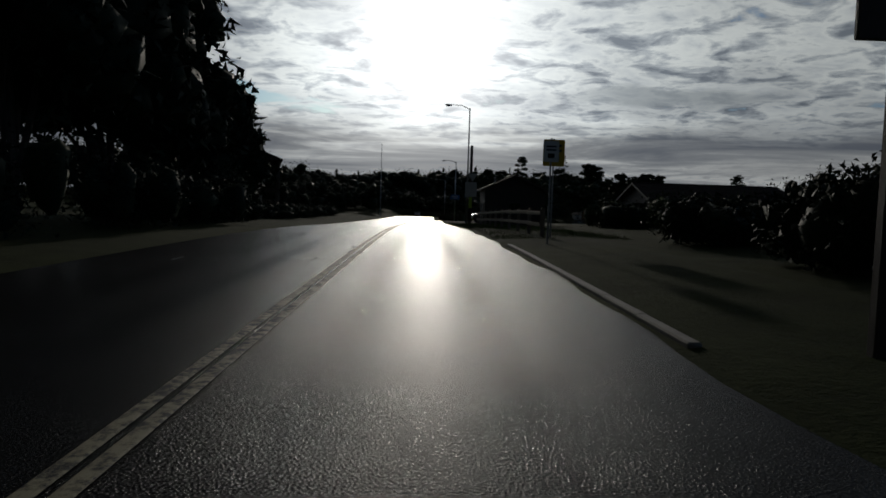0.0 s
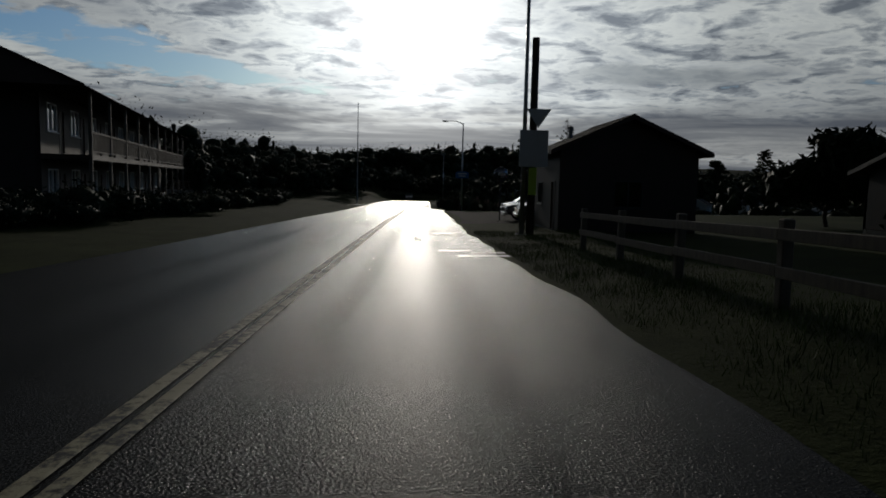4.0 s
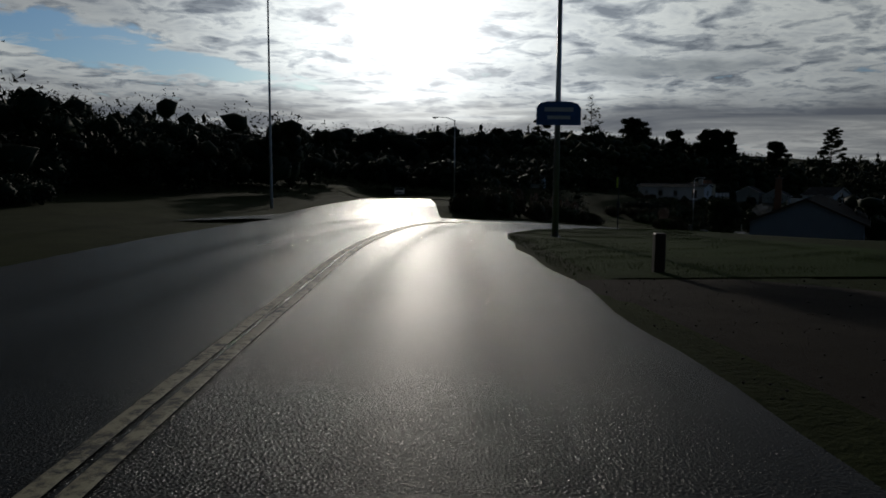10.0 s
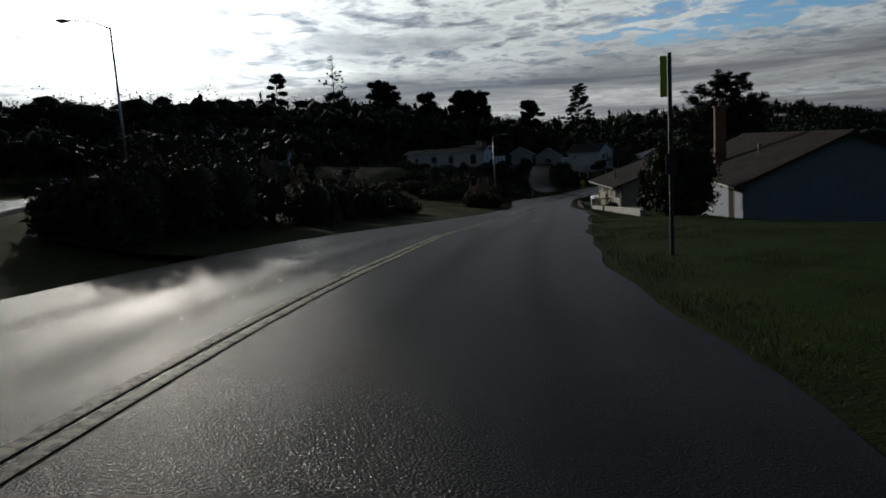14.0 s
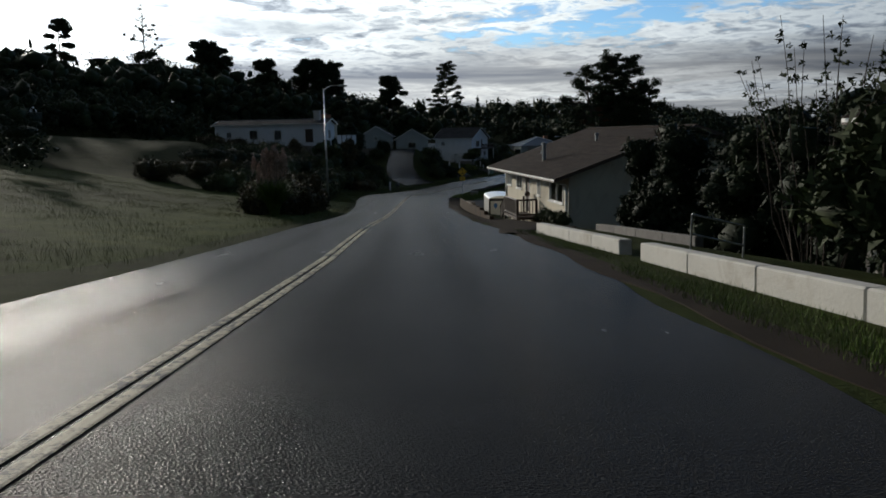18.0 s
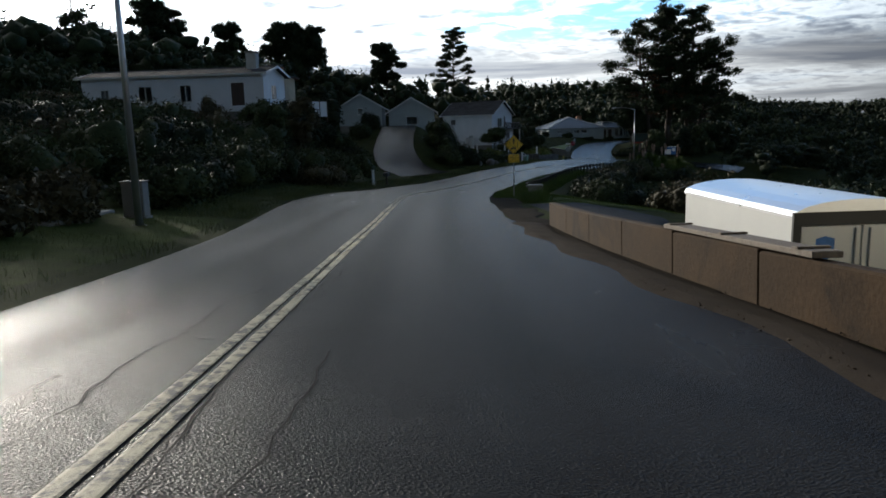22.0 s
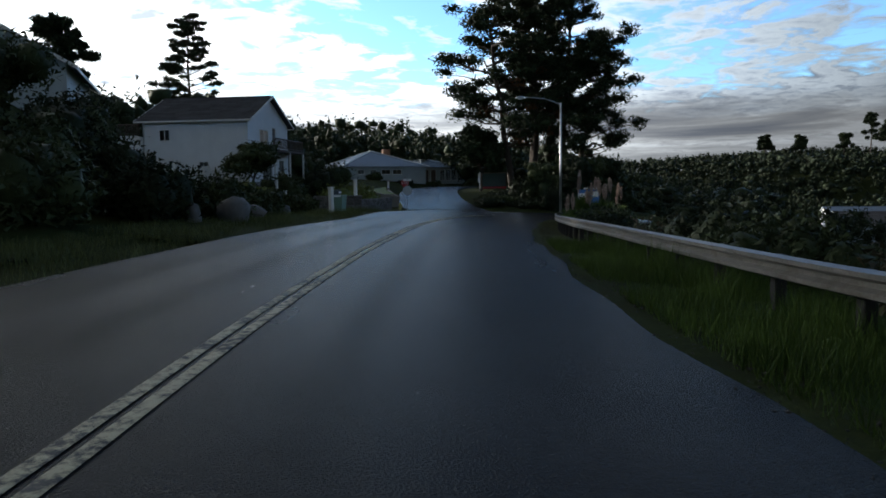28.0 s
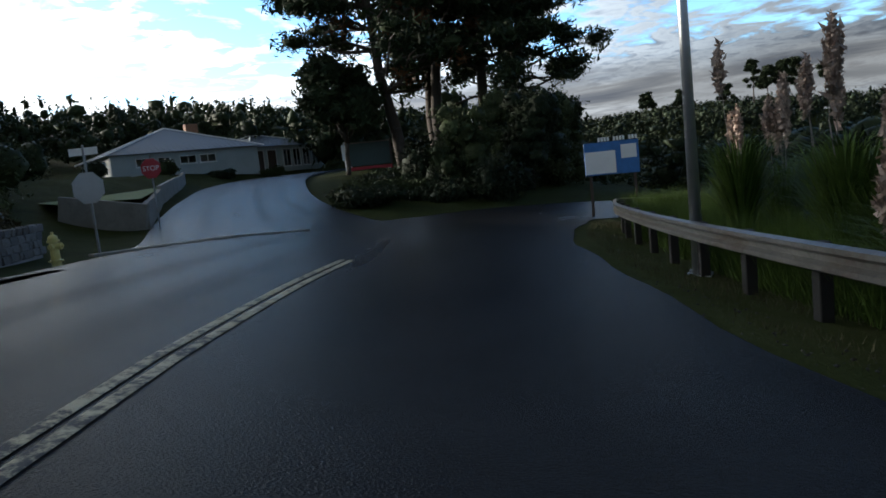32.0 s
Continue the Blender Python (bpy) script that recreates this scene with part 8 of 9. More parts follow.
for a, b in zip(wpts, wpts[1:]):
    d = b - a
    core = boxed(0, d.length, 0.02, 0.22, -0.5, 0.72)
    core.transform(pose(a.x, a.y, gz(a.x, a.y) * 0.5 + gz(b.x, b.y) * 0.5, 0, 0, yaw_of(d.x, d.y)))
    part("wall_core", core, MORTAR, sw)
    for r in range(4):
        x = -0.1 * (r % 2)
        while x < d.length - 0.15:
            w = rngw.uniform(0.28, 0.55)
            q = a + d.normalized() * (x + w / 2)
            g = gz(a.x, a.y) * 0.5 + gz(b.x, b.y) * 0.5
            ob = new("stone", rngw.choice(shapes))
            ob.parent = sw
            ob.matrix_basis = pose(q.x, q.y, g + 0.1 + r * 0.2, 0, 0, yaw_of(d.x, d.y)) @ Matrix.Translation((0, 0.1, 0)) @ Matrix.Diagonal((w * 0.98, 0.34, 0.21, 1))
            x += w
for i, (x, y, w, h, mt) in enumerate([(119, 164.0, 1.6, 1.7, LEAF_LIGHT), (122.2, 165.6, 1.7, 1.8, LEAF_LIGHT), (115, 167, 1.8, 1.1, SHRUB), (125.2, 168.6, 1.7, 1.7, LEAF_LIGHT), (112.6, 166.0, 1.6, 1.5, LEAF_LIGHT), (127.5, 172.5, 1.8, 1.6, SHRUB), (124, 174.5, 2.0, 2.6, SHRUB), (130, 178, 2.4, 2.8, CYPRESS), (134.5, 181, 2.6, 3.0, SHRUB), (125.8, 168.0, 1.3, 1.3, SHRUB_DRY), (127.9, 170.2, 1.3, 1.3, SHRUB_DRY)]):
    shrub(x, y, w, h, "low yellow green garden bush behind the stone wall" if mt is LEAF_LIGHT else "dark green garden bush by the house", 380 + i, mat=mt, leaves=2400, leaf=0.11, group="front garden bushes", stretch=(1.5, 0.9, 0.5))

def road_height(x, y):
    j = int(((LINE[:, 0] - x)**2 + (LINE[:, 1] - y)**2).argmin())
    lat = (x - LINE[j, 0]) * TAN[j, 1] - (y - LINE[j, 1]) * TAN[j, 0]
    return on_road(LINE_S[j], lat).z


# hydrant
hx, hy = 127.6, 165.8
t = thing("fire_hydrant", pose(hx, hy, gz(hx, hy), 0, 0, 30), "faded yellow iron fire hydrant on the corner", "fire hydrant")
bm = tubed((0, 0, -0.1), (0, 0, 0.5), 0.105, 0.09, 16)
part("barrel", bm, HYDRANT, t, smooth=False)
part("base_flange", tubed((0, 0, 0.03), (0, 0, 0.07), 0.16, None, 16), HYDRANT, t)
part("top_flange", tubed((0, 0, 0.48), (0, 0, 0.53), 0.135, None, 16), HYDRANT, t)
bm = bmesh.new()
bmesh.ops.create_uvsphere(bm, u_segments=14, v_segments=8, radius=0.11, matrix=Matrix.Translation((0, 0, 0.56)) @ Matrix.Diagonal((1, 1, 0.85, 1)))
tube(bm, (0, 0, 0.62), (0, 0, 0.71), 0.035, None, 5)
part("bonnet", bm, HYDRANT, t)
for dx, dy, r in ((1, 0, 0.06), (-1, 0, 0.06), (0, -1, 0.08)):
    bm = tubed((dx * 0.06, dy * 0.06, 0.38), (dx * 0.18, dy * 0.18, 0.38), r, None, 12)
    tube(bm, (dx * 0.18, dy * 0.18, 0.38), (dx * 0.21, dy * 0.21, 0.38), r * 0.5, None, 5)
    part("outlet_cap", bm, HYDRANT, t)


def octagon(r):
    return [(r * math.cos(radians(22.5 + 45 * i)), r * math.sin(radians(22.5 + 45 * i))) for i in range(8)]


t = sign_post((129.0, 166.2, gz(129, 166.2)), -62, 2.75, "back of a stop sign on a steel post", 0.05, GALV, "stop_sign")
c = -9.3 - gz(129, 166.2)
bm = prism(bmesh.new(), [(x, z + c) for x, z in octagon(0.41)], -0.008, 0.0)
part("plate", bm, SIGN_BACK, t, "bare metal octagonal plate")
part("street_blade", boxed(-0.35, 0.35, 0.02, 0.03, 2.5, 2.68), SIGN_WHITE, t)
t = sign_post((137.0, 173.2, gz(137.0, 173.2)), -62, 2.9, "red stop sign at the far corner", 0.05, GALV, "stop_sign")
bm = prism(bmesh.new(), [(x, z + 2.35) for x, z in octagon(0.41)], -0.008, 0.0)
pl = part("plate", bm, SIGN_RED, t)
letters("wording", "STOP", 0.27, Matrix.Translation((0, -0.0095, 2.35)) @ Matrix.Rotation(radians(90), 4, "X"), SIGN_WHITE, pl, depth=0.001)

# gutter strip and cover at the mouth of the street
gv = [(127.9, 165.0), (131.3, 164.1), (133.9, 163.6)]
for k in range(2):
    a, b = Vector((*gv[k], 0)), Vector((*gv[k + 1], 0))
    d = b - a
    za, zb = [max(road_height(q.x, q.y), -30) for q in (a, b)]
    a.z, b.z = za + 0.02, zb + 0.02
    e = b - a
    bm = boxed(0.01, e.length - 0.01, -0.16, 0.16, -0.05, 0.006, bevel=0.004)
    bm.transform(Matrix.Translation(a) @ e.to_track_quat("X", "Z").to_matrix().to_4x4())
    ob = part("gutter_strip", bm, CONCRETE)
    tagged(ob, "pale concrete gutter strip across the street mouth", "gutter", "gutter strips", "structure")

# office
ou = Vector((0.893, -0.45, 0))
oz = -8.65
of = house("office", "long low office with a ribbed blue grey metal roof", pose(158.9, 203.3, oz, 0, 0, yaw_of(ou.x, ou.y)), 13.2, 14, 2.85, 0.37, SIDING_GREY, METAL_ROOF, "x", 0.5,
           [("front", 2.0, 1.5, 1.1, 0.75, "window"), ("front", 3.9, 1.5, 1.1, 0.75, "window"), ("front", 5.8, 1.5, 1.5, 0.75, "window"), ("front", 7.6, 1.5, 1.5, 0.75, "window"), ("right", 1.0, 0.05, 3.2, 2.3, "window", 2), ("right", 6.0, 0.9, 1.5, 1.5, "window", 1), ("right", 8.2, 0.9, 1.5, 1.5, "window", 1), ("right", 10.4, 0.9, 1.5, 1.5, "window", 1)], seed=45, seam=True, hip=True, base=2, category="office")
part("chimney", boxed(8.6, 9.8, 6.2, 7.0, 4.0, 5.6, bevel=0.03), BRICK, of, "short brick chimney")
od = Vector((0.985, -0.1, 0))
house("office_wing", "office wing with white framed windows and a metal roof", pose(170.6, 198.3, oz, 0, 0, yaw_of(od.x, od.y)), 10.5, 9, 2.75, 0.28, SIDING_GREY, METAL_ROOF, "x", 0.5,
      [("front", 0.5, 0.05, 1.3, 2.2, "door"), ("front", 2.2, 0.05, 1.3, 2.2, "door"), ("front", 4.4, 0.5, 1.1, 1.8, "window"), ("front", 5.8, 0.5, 1.1, 1.8, "window"), ("front", 7.2, 0.5, 1.1, 1.8, "window"), ("front", 8.6, 0.5, 1.1, 1.8, "window")], seed=46, seam=True, hip=True, base=2, category="office")
lawn_wall = thing("lawn_wall", Matrix.Identity(4), "low concrete wall holding up a lawn beside the street", "wall", kind="structure")
lp = [Vector((136.0, 177.8, 0)), Vector((137.6, 174.6, 0)), Vector((146.5, 183.8, 0)), Vector((157.5, 193.5, 0))]
for a, b in zip(lp, lp[1:]):
    d = b - a
    n = max(1, int(d.length / 2.5))
    for i in range(n):
        q, r = a + d * i / n, a + d * (i + 1) / n
        za, zb = gz(q.x, q.y), gz(r.x, r.y)
        q.z, r.z = za, zb
        e = r - q
        bm = boxed(0, e.length, -0.12, 0.12, -0.6, 0.95 - 0.2 * (i / n), bevel=0.02)
        bm.transform(Matrix.Translation(q) @ e.to_track_quat("X", "Z").to_matrix().to_4x4())
        part("wall_section", bm, CONCRETE, lawn_wall)
lawn_v = [(136.2, 178.0), (137.8, 175.0), (146.5, 184.1), (157.3, 193.8), (152, 201), (140, 188)]
bm = bmesh.new()
vs = [bm.verts.new((x, y, gz(x, y) * 0.2 + (-8.9 - 0.02 * (165 - x)) * 0.8 + 0.0)) for x, y in lawn_v]
bm.faces.new(vs)
bmesh.ops.subdivide_edges(bm, edges=bm.edges, cuts=3, use_grid_fill=True)
lw = part("lawn", bm, material("mown lawn", (0.10, 0.15, 0.03), 0.9, 0, 0.3, 0.8, 30, 0.6), None)
tagged(lw, "bright mown lawn before the office", "lawn", kind="structure")
for i, (x, y, w, h) in enumerate([(155, 200.5, 1.3, 1.2), (160, 198.5, 1.3, 1.2), (165, 196.5, 1.1, 0.8), (150, 201.5, 2.2, 2.6), (146, 197, 2.6, 3.4), (140, 192, 2.6, 3.4), (135, 189, 2.8, 4.2), (170.5, 195.5, 1.2, 0.8)]):
    shrub(x, y, w, h, "clipped dark bush before the office", 400 + i, mat=SHRUB if i % 2 else CYPRESS, leaves=2400, group="office bushes")

# restaurant board under the pines
rb = thing("restaurant_board", pose(163.6, 180.3, gz(163.6, 180.3), 0, 0, -56), "framed dark board above a red banner", "sign")
rz = -9.6 - gz(163.6, 180.3)
for x in (-1.75, 1.75):
    part("post", boxed(x - 0.07, x + 0.07, -0.02, 0.12, -0.6, rz + 2.4, bevel=0.01), TRIM_WHITE if x < 0 else WOOD_DARK, rb)
part("board", boxed(-1.68, 1.68, 0.0, 0.06, rz + 0.5, rz + 2.2, bevel=0.01), material("dark green board paint", (0.03, 0.06, 0.05), 0.4, 0, 0.2, 2, 20, 0.03), rb)
part("board_frame", boxed(-1.72, 1.72, -0.02, 0.08, rz + 2.2, rz + 2.3), WOOD_GREY, rb)
bn = part("banner", boxed(-1.6, 1.75, -0.05, -0.03, rz - 0.55, rz + 0.42, bevel=0.004), SIGN_RED, rb, "red vinyl banner")
letters("wording", "RESTAURANT OPEN", 0.40, Matrix.Translation((0.05, -0.055, rz + 0.0)) @ Matrix.Rotation(radians(90), 4, "X"), SIGN_WHITE, bn, depth=0.002)
t = sign_post((162.9, 181.47, gz(162.9, 181.47)), -56, 3.4, "white panel with round prohibition marks on a post", 0.07, TRIM_WHITE, "notice_sign")
pl = part("plate", plate(0.75, 1.2, 0.04), SIGN_WHITE, t)
pl.location = (-0.25, 0, -8.0 - gz(162.9, 181.47))
for z in (0.25, -0.32):
    part("mark", tubed((0, -0.012, z), (0, -0.005, z), 0.2 if z > 0 else 0.15, None, 20), SIGN_BLACK, pl)
    part("mark_centre", tubed((0, -0.016, z), (0, -0.012, z), 0.13 if z > 0 else 0.09, None, 20), SIGN_WHITE, pl)

# the great pines by the inn
for i, (x, y, h, w, f, ln, rust) in enumerate([(162.6, 176.6, 23.5, 9.6, 0.24, (-3.0, 1.8), True), (164.9, 174.6, 27.5, 6.6, 0.34, (0.3, 0), True), (167.0, 172.2, 26.5, 6.8, 0.28, (1.6, -1.2), True), (169.0, 171.2, 20.0, 8.2, 0.24, (2.8, -2.6), False), (169, 177, 26, 6.0, 0.36, (0.5, 1), False)]):
    pine_tree(x, y, h, w, "great dark pine with rust brown dead needles" if rust else "great dark spreading pine", 420 + i, first=f, layers=12, density=1.2, lean=ln, trunk_r=0.48, group="pines by the inn", rust=rust, top_r=0.5, low_r=1.0, flat=0.46, clump=0.62, leaf=0.30)
leafy_tree(159.6, 179.6, 8.6, 3.4, "dense dark low pine beside the street", 430, bole=0.25, clumps=18, leaf=0.26, leaves=7000, mat=PINE, squash=0.8)
leafy_tree(169.0, 167.5, 6.5, 3.0, "dense dark bush tree under the pines", 431, bole=0.15, clumps=18, leaf=0.24, leaves=5200, mat=PINE, squash=0.9)
for i, (x, y, w, h) in enumerate([(145, 168.0, 2.0, 0.8), (149, 170.5, 2.2, 0.8), (153.5, 173.0, 2.4, 0.8), (158.5, 175, 2.2, 0.9), (151, 167.0, 2.2, 1.0), (157, 169.5, 2.4, 1.5), (162, 168.5, 2.6, 3.2), (166, 166, 2.6, 3.6), (148, 166.3, 1.6, 0.8), (160, 164.8, 2.0, 2.2)]):
    shrub(x, y, w, h, "low dark scrub on the bank under the pines", 440 + i, mat=SHRUB if i % 2 else CYPRESS, group="pine bank scrub", leaves=2800, stretch=(1.4, 0.8, 0.4))

for i, (x, y, w, h) in enumerate([(152.3, 166.8, 2.3, 5.0), (155.4, 164.2, 2.6, 5.8), (158.8, 166.6, 2.6, 6.4), (149.6, 164.2, 1.7, 2.4), (162.0, 165.0, 2.6, 6.0), (155.0, 169.5, 2.0, 3.0)]):
    shrub(x, y, w, h, "tall dense dark bush on the bank below the pines", 970 + i, mat=CYPRESS if i % 2 else SHRUB, group="pine bank bushes", clumps=16, leaf=0.17, leaves=5200)

# ==== far trees, woods and harbour ====
pine_tree(158.5, 240.7, 20.5, 7.0, "tall open pine standing alone on the skyline", 500, z=0.0, first=0.24, layers=15, density=1.25, flat=0.34, trunk_r=0.34, top_r=0.30, low_r=1.0, clump=0.46)
pine_tree(44.9, 243.9, 19.0, 3.8, "ragged leaning pine above the woods", 501, z=7.6, first=0.5, layers=6, density=0.8, flat=0.55, lean=(1.0, 0))
bare_tree(68.6, 260.3, 27.0, 7.0, "dead-topped conifer standing above the woods", 502, z=9.0)
for i, (x, y, h, w, z) in enumerate([(83.3, 254.6, 16.6, 5.2, 8), (88.5, 258, 15.5, 4.8, 8), (100, 252, 13, 4.4, 7), (112, 246, 14, 5, 6), (36, 248, 12, 4, 7), (30, 252, 13, 4, 7), (117, 243, 13, 4.5, 6), (134, 235, 12, 4, 3)]):
    pine_tree(x, y, h, w, "dark broad-crowned pine on the wooded ridge", 505 + i, z=z, first=0.30, layers=6, density=1.2, flat=0.6, group="ridge pines", leaf=0.5, top_r=0.75)


def beside(x, y, lo, hi):
    """True where a place lies to the right of the road, between two distances."""
    d2 = (LINE[:, 0] - x)**2 + (LINE[:, 1] - y)**2
    i = int(d2.argmin())
    lat = (x - LINE[i, 0]) * TAN[i, 1] - (y - LINE[i, 1]) * TAN[i, 0]
    return lat > 0 and lo < math.sqrt(d2[i]) < hi


rng = np.random.default_rng(77)
woods("woods_north", "dark mixed woods on the ridge beyond the houses", scatter(rng, 560, -130, 150, 205, 300, 10.5, 15, 0.45, 0.66, keep=lambda x, y: y > 212 + max(0, (x - 60) * 0.15)), PINE, 1)
woods("woods_west", "dark woods beyond the motel", scatter(rng, 330, -125, -36, -15, 205, 9.5, 14, 0.42, 0.62), CYPRESS, 2, 0.24, 300, 0.12)
woods("woods_side_street", "dark trees lining the side street", scatter(rng, 70, -36, -14.5, 28, 205, 6, 10, 0.42, 0.62) + scatter(rng, 50, 5, 30, 92, 205, 5, 9, 0.42, 0.6) + scatter(rng, 34, -13, 8, 106, 124, 5, 9, 0.5, 0.7), CYPRESS, 3, 0.2, 420, 0.1)
woods("street_end_woods", "tall dark woods beyond the side street", scatter(rng, 60, -32, 16, 160, 225, 11.5, 15.5, 0.55, 0.8), CYPRESS, 18, 0.32, 420, 0.0)
woods("woods_east", "dark trees behind the gardens", scatter(rng, 150, 42, 130, -140, 42, 7, 10.5, 0.42, 0.6), CYPRESS, 4, 0.26, 260, 0.1)
woods("woods_north_east", "far dark conifer woods along the skyline", scatter(rng, 480, 150, 430, 262, 420, 8, 14, keep=lambda x, y: y > 262 + (x - 150) * 0.1), PINE, 5, 0.6, 110)
woods("woods_harbour", "far wooded hill beyond the harbour", scatter(rng, 520, 405, 560, 40, 420, 7, 11, 0.4, 0.6), CYPRESS, 6, 0.65, 100)
woods("valley_thicket", "thick scrub and low trees falling to the harbour", scatter(rng, 240, 95, 235, 30, 150, 2.6, 4.6, keep=lambda x, y: (y - 110.6) < (x - 71) * 0.62 - 24 and (y < x * 1.0 + 5)), CYPRESS, 7, 0.2, 420, 0.1)
woods("bend_thicket", "dark scrub trees below the bend", scatter(rng, 44, 148, 214, 140, 166, 4.0, 5.6, 0.6, 0.85, keep=lambda x, y: y > 131.5 + 0.178 * (x - 84) and y < 133 + 0.30 * (x - 84)), CYPRESS, 17, 0.2, 380, 0.0)
woods("south_valley_trees", "dark trees below the stucco house", scatter(rng, 80, 62, 130, 38, 92, 4, 7, keep=lambda x, y: y < 1.25 * x - 22), CYPRESS, 8, 0.28, 280, 0.1)
woods("slope_woods", "thick dark scrub trees on the slope below the guardrail", scatter(rng, 300, 76, 240, 60, 168, 2.4, 4.0, 0.6, 0.9, keep=lambda x, y: beside(x, y, 19, 95) and y > 0.55 * x + 20), CYPRESS, 9, 0.15, 380, 0.0)
woods("inn_woods", "dark trees behind the inn and the bend", scatter(rng, 430, 176, 275, 165, 240, 5, 9, keep=lambda x, y: y > 168 + (x - 176) * 0.2), PINE, 10, 0.4, 140)
woods("harbour_slope_woods", "dark woods on the slope above the harbour", scatter(rng, 420, 300, 412, 40, 340, 7, 11, keep=lambda x, y: x > 362 or y < 105 or y > 195), CYPRESS, 14, 0.5, 110)
woods("harbour_hill_woods", "dense dark conifers over the hill beyond the harbour", scatter(rng, 460, 395, 530, 80, 290, 7, 10, 0.4, 0.6), CYPRESS, 15, 0.65, 100)
woods("office_woods", "dark trees behind the long office", scatter(rng, 110, 128, 250, 214, 262, 5, 8.5), PINE, 11, 0.4, 140)
woods("motel_end_trees", "dark trees and scrub beyond the motel", scatter(rng, 120, -40, -21, -16, 80, 4.5, 7, 0.45, 0.7), CYPRESS, 12, 0.19, 650, 0.0)
woods("bend_woods", "dark trees between the street and the white house", scatter(rng, 150, 8, 62, 160, 215, 5, 9, keep=lambda x, y: y > 168 or x < 18), PINE, 13, 0.4, 140)
for i, (x, y, h, w, z) in enumerate([(476.7, 170, 25, 3.6, -3), (497, 165, 21, 5, -1), (505, 160, 23, 6, -1), (512, 152, 24, 6, -1), (504, 185, 15, 4, 0), (500, 205, 14, 4, 0), (498, 222, 15, 4, 0), (520, 140, 22, 5, -1)]):
    pine_tree(x, y, h, w, "tall far pine on the harbour hill", 520 + i, z=z, first=0.5, layers=5, density=0.9, flat=0.5, group="harbour hill pines", leaf=0.7)
for i, (x, y, z, turn, L, D, e, wm, rm, lab) in enumerate([(283, 158, -24.2, -72, 13, 9, 4.2, SIDING_BLUE_SHADE, SHINGLE_GREY, "blue harbour shed with a low roof"), (300, 120, -25.5, -66, 32, 12, 6.5, material("green painted cladding", (0.10, 0.26, 0.17), 0.5, 0, 0.1, 1, 20, 0.05), METAL_ROOF, "long green harbour warehouse"), (318, 161, -24.6, -70, 16, 9, 4.5, SIDING_WHITE, SHINGLE_GREY, "white harbour building with a grey roof"), (345, 168, -24.6, -70, 20, 9, 5, SIDING_WHITE, METAL_ROOF, "pale harbour building by the quay"), (292, 147, -25.4, -160, 8, 7, 4, material("ochre clapboard", (0.45, 0.30, 0.08), 0.6, 0, 0.15, 1, 20, 0.1), SHINGLE_BROWN, "ochre gabled harbour cabin"), (352, 148, -24.6, -66, 18, 9, 4, SIDING_WHITE, METAL_ROOF, "white quayside building with a metal roof")]):
    house("harbour_building", lab, pose(x, y, z, 0, 0, turn), L, D, e, 0.4, wm, rm, "x", 0.4, [("front", 2 + k * 3.2, 1.2, 1.4, 1.2, "window") for k in range(int(L / 3.5))], seed=60 + i, course=0.8, tab=3, gutters=False, group="harbour buildings", base=3)
for i, (x, y, turn) in enumerate([(225, 262, -40), (470, 165, -70)]):
    house("far_house", "far pale house among trees", pose(x, y, gz(x, y), 0, 0, turn), 12, 8, 3, 0.4, SIDING_WHITE, SHINGLE_GREY, "x", 0.4, [("front", 2, 1, 1.4, 1.1, "window"), ("front", 6, 1, 1.4, 1.1, "window")], seed=70 + i, course=0.8, tab=3, gutters=False)


# ==== small things of the road ====
rngc = np.random.default_rng(31)


def tar_seam(s0, s1, lat, wander, width):
    """A crack sealed with tar: a thin wandering strip just above the asphalt."""
    ss = np.arange(s0, s1, 0.28)
    path = lat + np.cumsum(rngc.normal(size=len(ss)) * wander)
    verts, faces = [], []
    for s, la in zip(ss, path):
        w = width * rngc.uniform(0.35, 1.0)
        for k in (-1, 1):
            verts.append(on_road(float(s), float(la + k * w), 0.009))
    for i in range(len(ss) - 1):
        faces.append((2 * i, 2 * i + 1, 2 * i + 3, 2 * i + 2))
    ob = data_part("tar_seam", verts, faces, TAR)
    return tagged(ob, "thin wandering tar sealed crack in the asphalt", "road crack", "tar seams", "structure")


for a, b, la, wd in ((206, 230, -1.05, 0.008), (209, 223, -0.6, 0.007), (213, 228, -2.5, 0.008)):
    tar_seam(a, b, la, 0.045, wd)
for a, la in ((211, -2.2), (215.5, -2.0), (219, -1.9), (223.5, -2.1), (227, -1.9)):
    ss = np.linspace(0, 1, 9)
    verts, faces = [], []
    for i, u in enumerate(ss):
        for k in (-1, 1):
            verts.append(on_road(a + 0.25 * math.sin(u * 5 + a) + k * 0.009, la + 1.9 * float(u), 0.0095))
    for i in range(8):
        faces.append((2 * i, 2 * i + 1, 2 * i + 3, 2 * i + 2))
    tagged(data_part("tar_seam", verts, faces, TAR), "thin cross crack sealed with tar", "road crack", "tar seams", "structure")


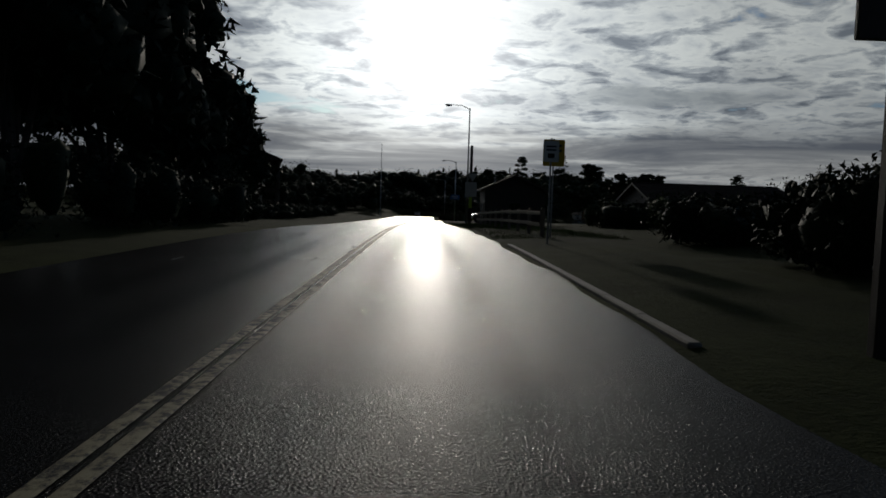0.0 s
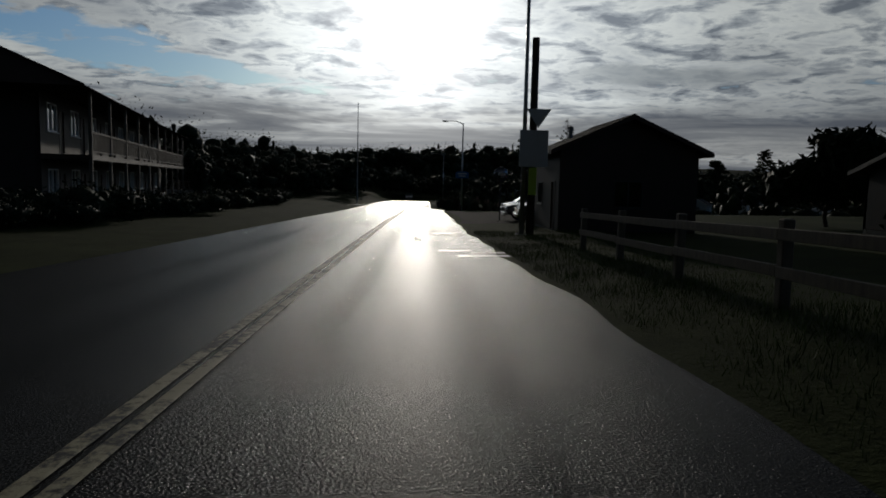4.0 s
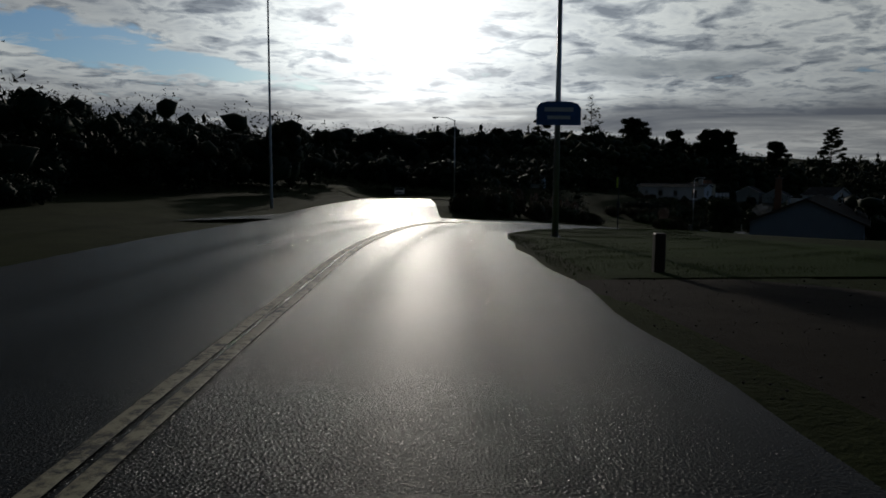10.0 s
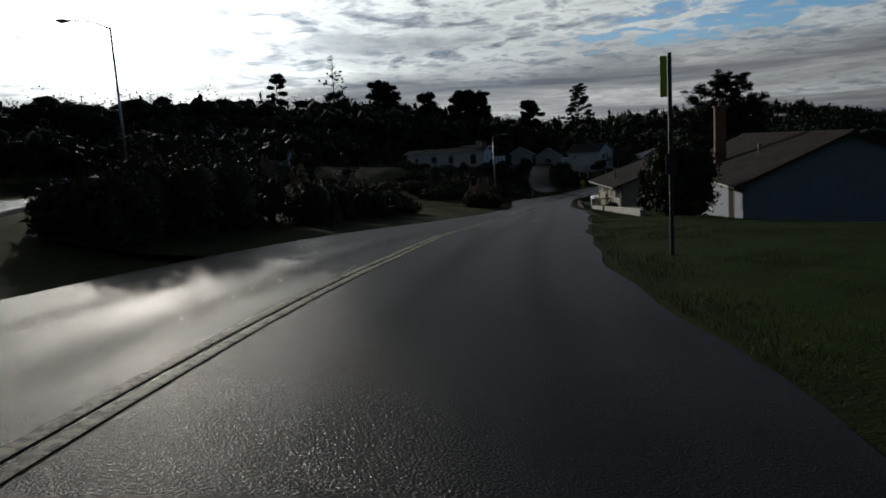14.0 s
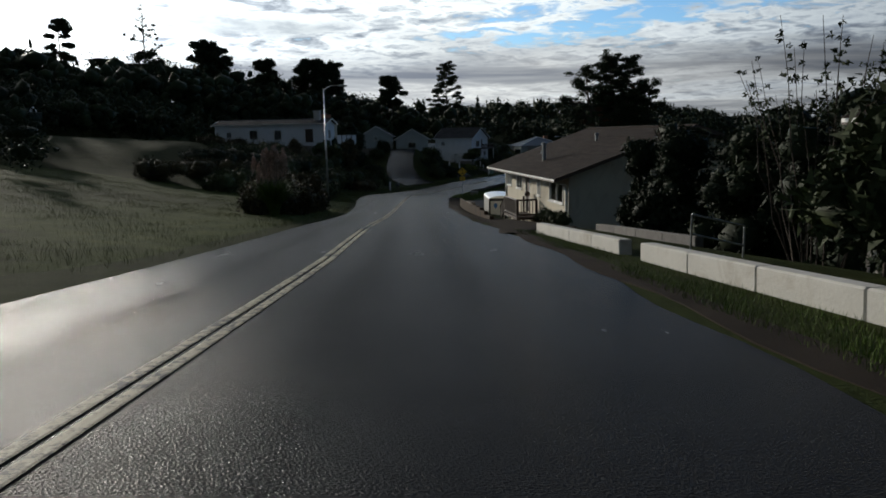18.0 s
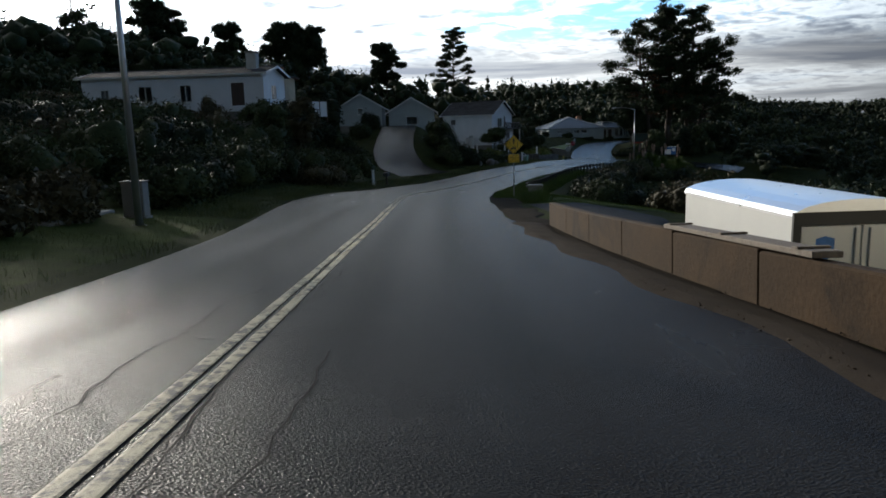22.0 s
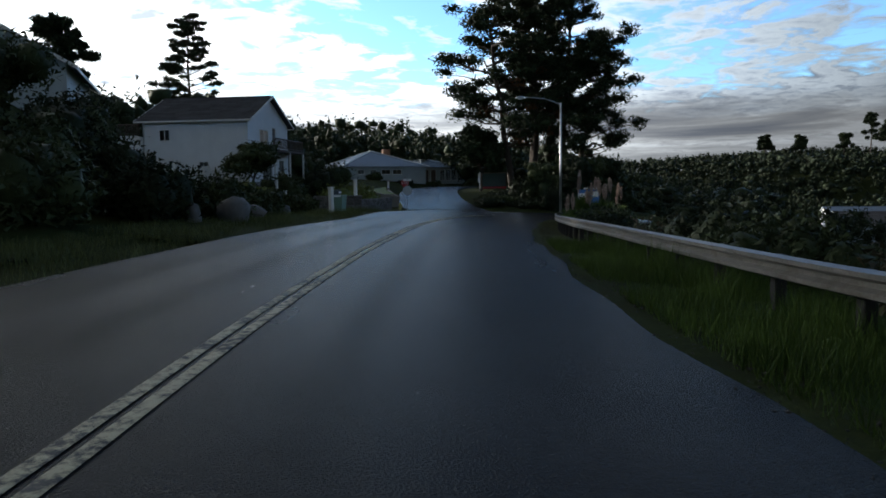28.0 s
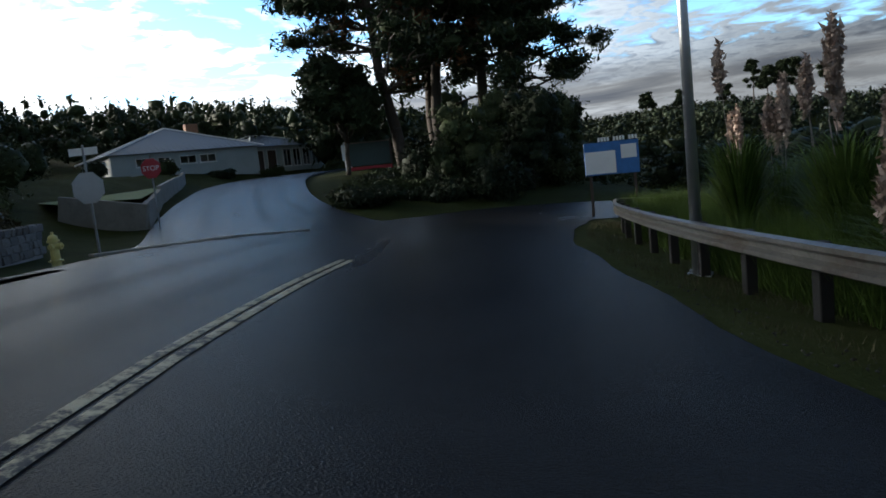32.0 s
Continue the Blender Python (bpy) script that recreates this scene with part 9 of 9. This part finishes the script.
def pebbles(name, label, s0, s1, lat0, lat1, n, r0, r1, mat):
    """Loose stones and litter on the ground beside the road."""
    base_v, base_f = ICO1[0], ICO1[1]
    bv = np.array([(1, 0, 0), (-1, 0, 0), (0, 1, 0), (0, -1, 0), (0, 0, 1), (0, 0, -1)], float)
    bf = np.array([(0, 2, 4), (2, 1, 4), (1, 3, 4), (3, 0, 4), (2, 0, 5), (1, 2, 5), (3, 1, 5), (0, 3, 5)])
    s = rngc.uniform(s0, s1, n)
    lat = lat0(s) + (lat1(s) - lat0(s)) * rngc.uniform(0, 1, n)
    px = np.array([np.interp(s, LINE_S, LINE[:, k]) for k in range(2)]).T
    tx = np.array([np.interp(s, LINE_S, TAN[:, k]) for k in range(2)]).T
    x, y = px[:, 0] + tx[:, 1] * lat, px[:, 1] - tx[:, 0] * lat
    z = ground_height(x, y, False) + 0.045
    r = r0 + (r1 - r0) * rngc.uniform(0, 1, n)**3
    sc = rngc.uniform(0.6, 1.4, (n, 1, 3)) * (1, 1, 0.6)
    v = (bv[None] * sc + rngc.uniform(-0.15, 0.15, (n, 6, 3))) * r[:, None, None] + np.column_stack([x, y, z])[:, None, :]
    f = (bf[None] + (np.arange(n) * 6)[:, None, None]).reshape(-1, 3)
    ob = data_part(name, v.reshape(-1, 3), [f], mat)
    return tagged(ob, label, "gravel", kind="stuff")


pebbles("shoulder_stones", "loose gravel and leaf litter on the brown shoulder", 197, 246, lambda s: np.interp(s, *EDGE_R) - 0.2, lambda s: s * 0 + 3.9, 3600, 0.005, 0.02, material("mixed brown stones", (0.05, 0.038, 0.028), 0.9, 0, 0.4, 5, 40, 0.3, island=0.4, spec=0.1))
pebbles("apron_stones", "loose damp stones on the parking strip", 75, 107, lambda s: np.interp(s, *EDGE_R), lambda s: s * 0 + 6.5, 2200, 0.005, 0.018, material("dark damp stones", (0.05, 0.045, 0.04), 0.8, 0, 0.4, 5, 40, 0.3, island=0.4, spec=0.1))
pebbles("verge_stones", "scattered grit along the road's edge", 255, 330, lambda s: np.interp(s, *EDGE_R) - 0.1, lambda s: np.interp(s, *EDGE_R) + 0.7, 2200, 0.006, 0.025, material("grey grit", (0.05, 0.048, 0.045), 0.9, 0, 0.4, 5, 40, 0.3, island=0.4, spec=0.1))
for i, (s, lat, ln) in enumerate([(234.5, -9.4, 1.5), (236.6, -9.6, 1.2), (238.4, -10.0, 1.4)]):
    p = spot(s, lat)
    bm = boxed(-0.25, 0.25, 0, ln, -0.2, 0.12, bevel=0.03)
    bm.transform(pose(p.x, p.y, p.z, 3 * math.sin(i * 2), 2, heading(s) + 4 * i))
    tagged(part("concrete_slab", bm, CONCRETE), "broken pale concrete slab lying in the verge", "slab", "verge slabs")
for i, (s, lat, w, h) in enumerate([(100, -17, 2.0, 1.3), (107, -16.5, 2.0, 1.2), (113, -17.5, 2.2, 1.5), (119, -19, 2.4, 1.6), (124, -21, 2.4, 1.6)]):
    p = spot(s, lat)
    shrub(p.x, p.y, w, h, "low dark scrub at the corner of the side street", 960 + i, mat=CYPRESS, group="corner scrub", stretch=(2.0, 0.05, 1))
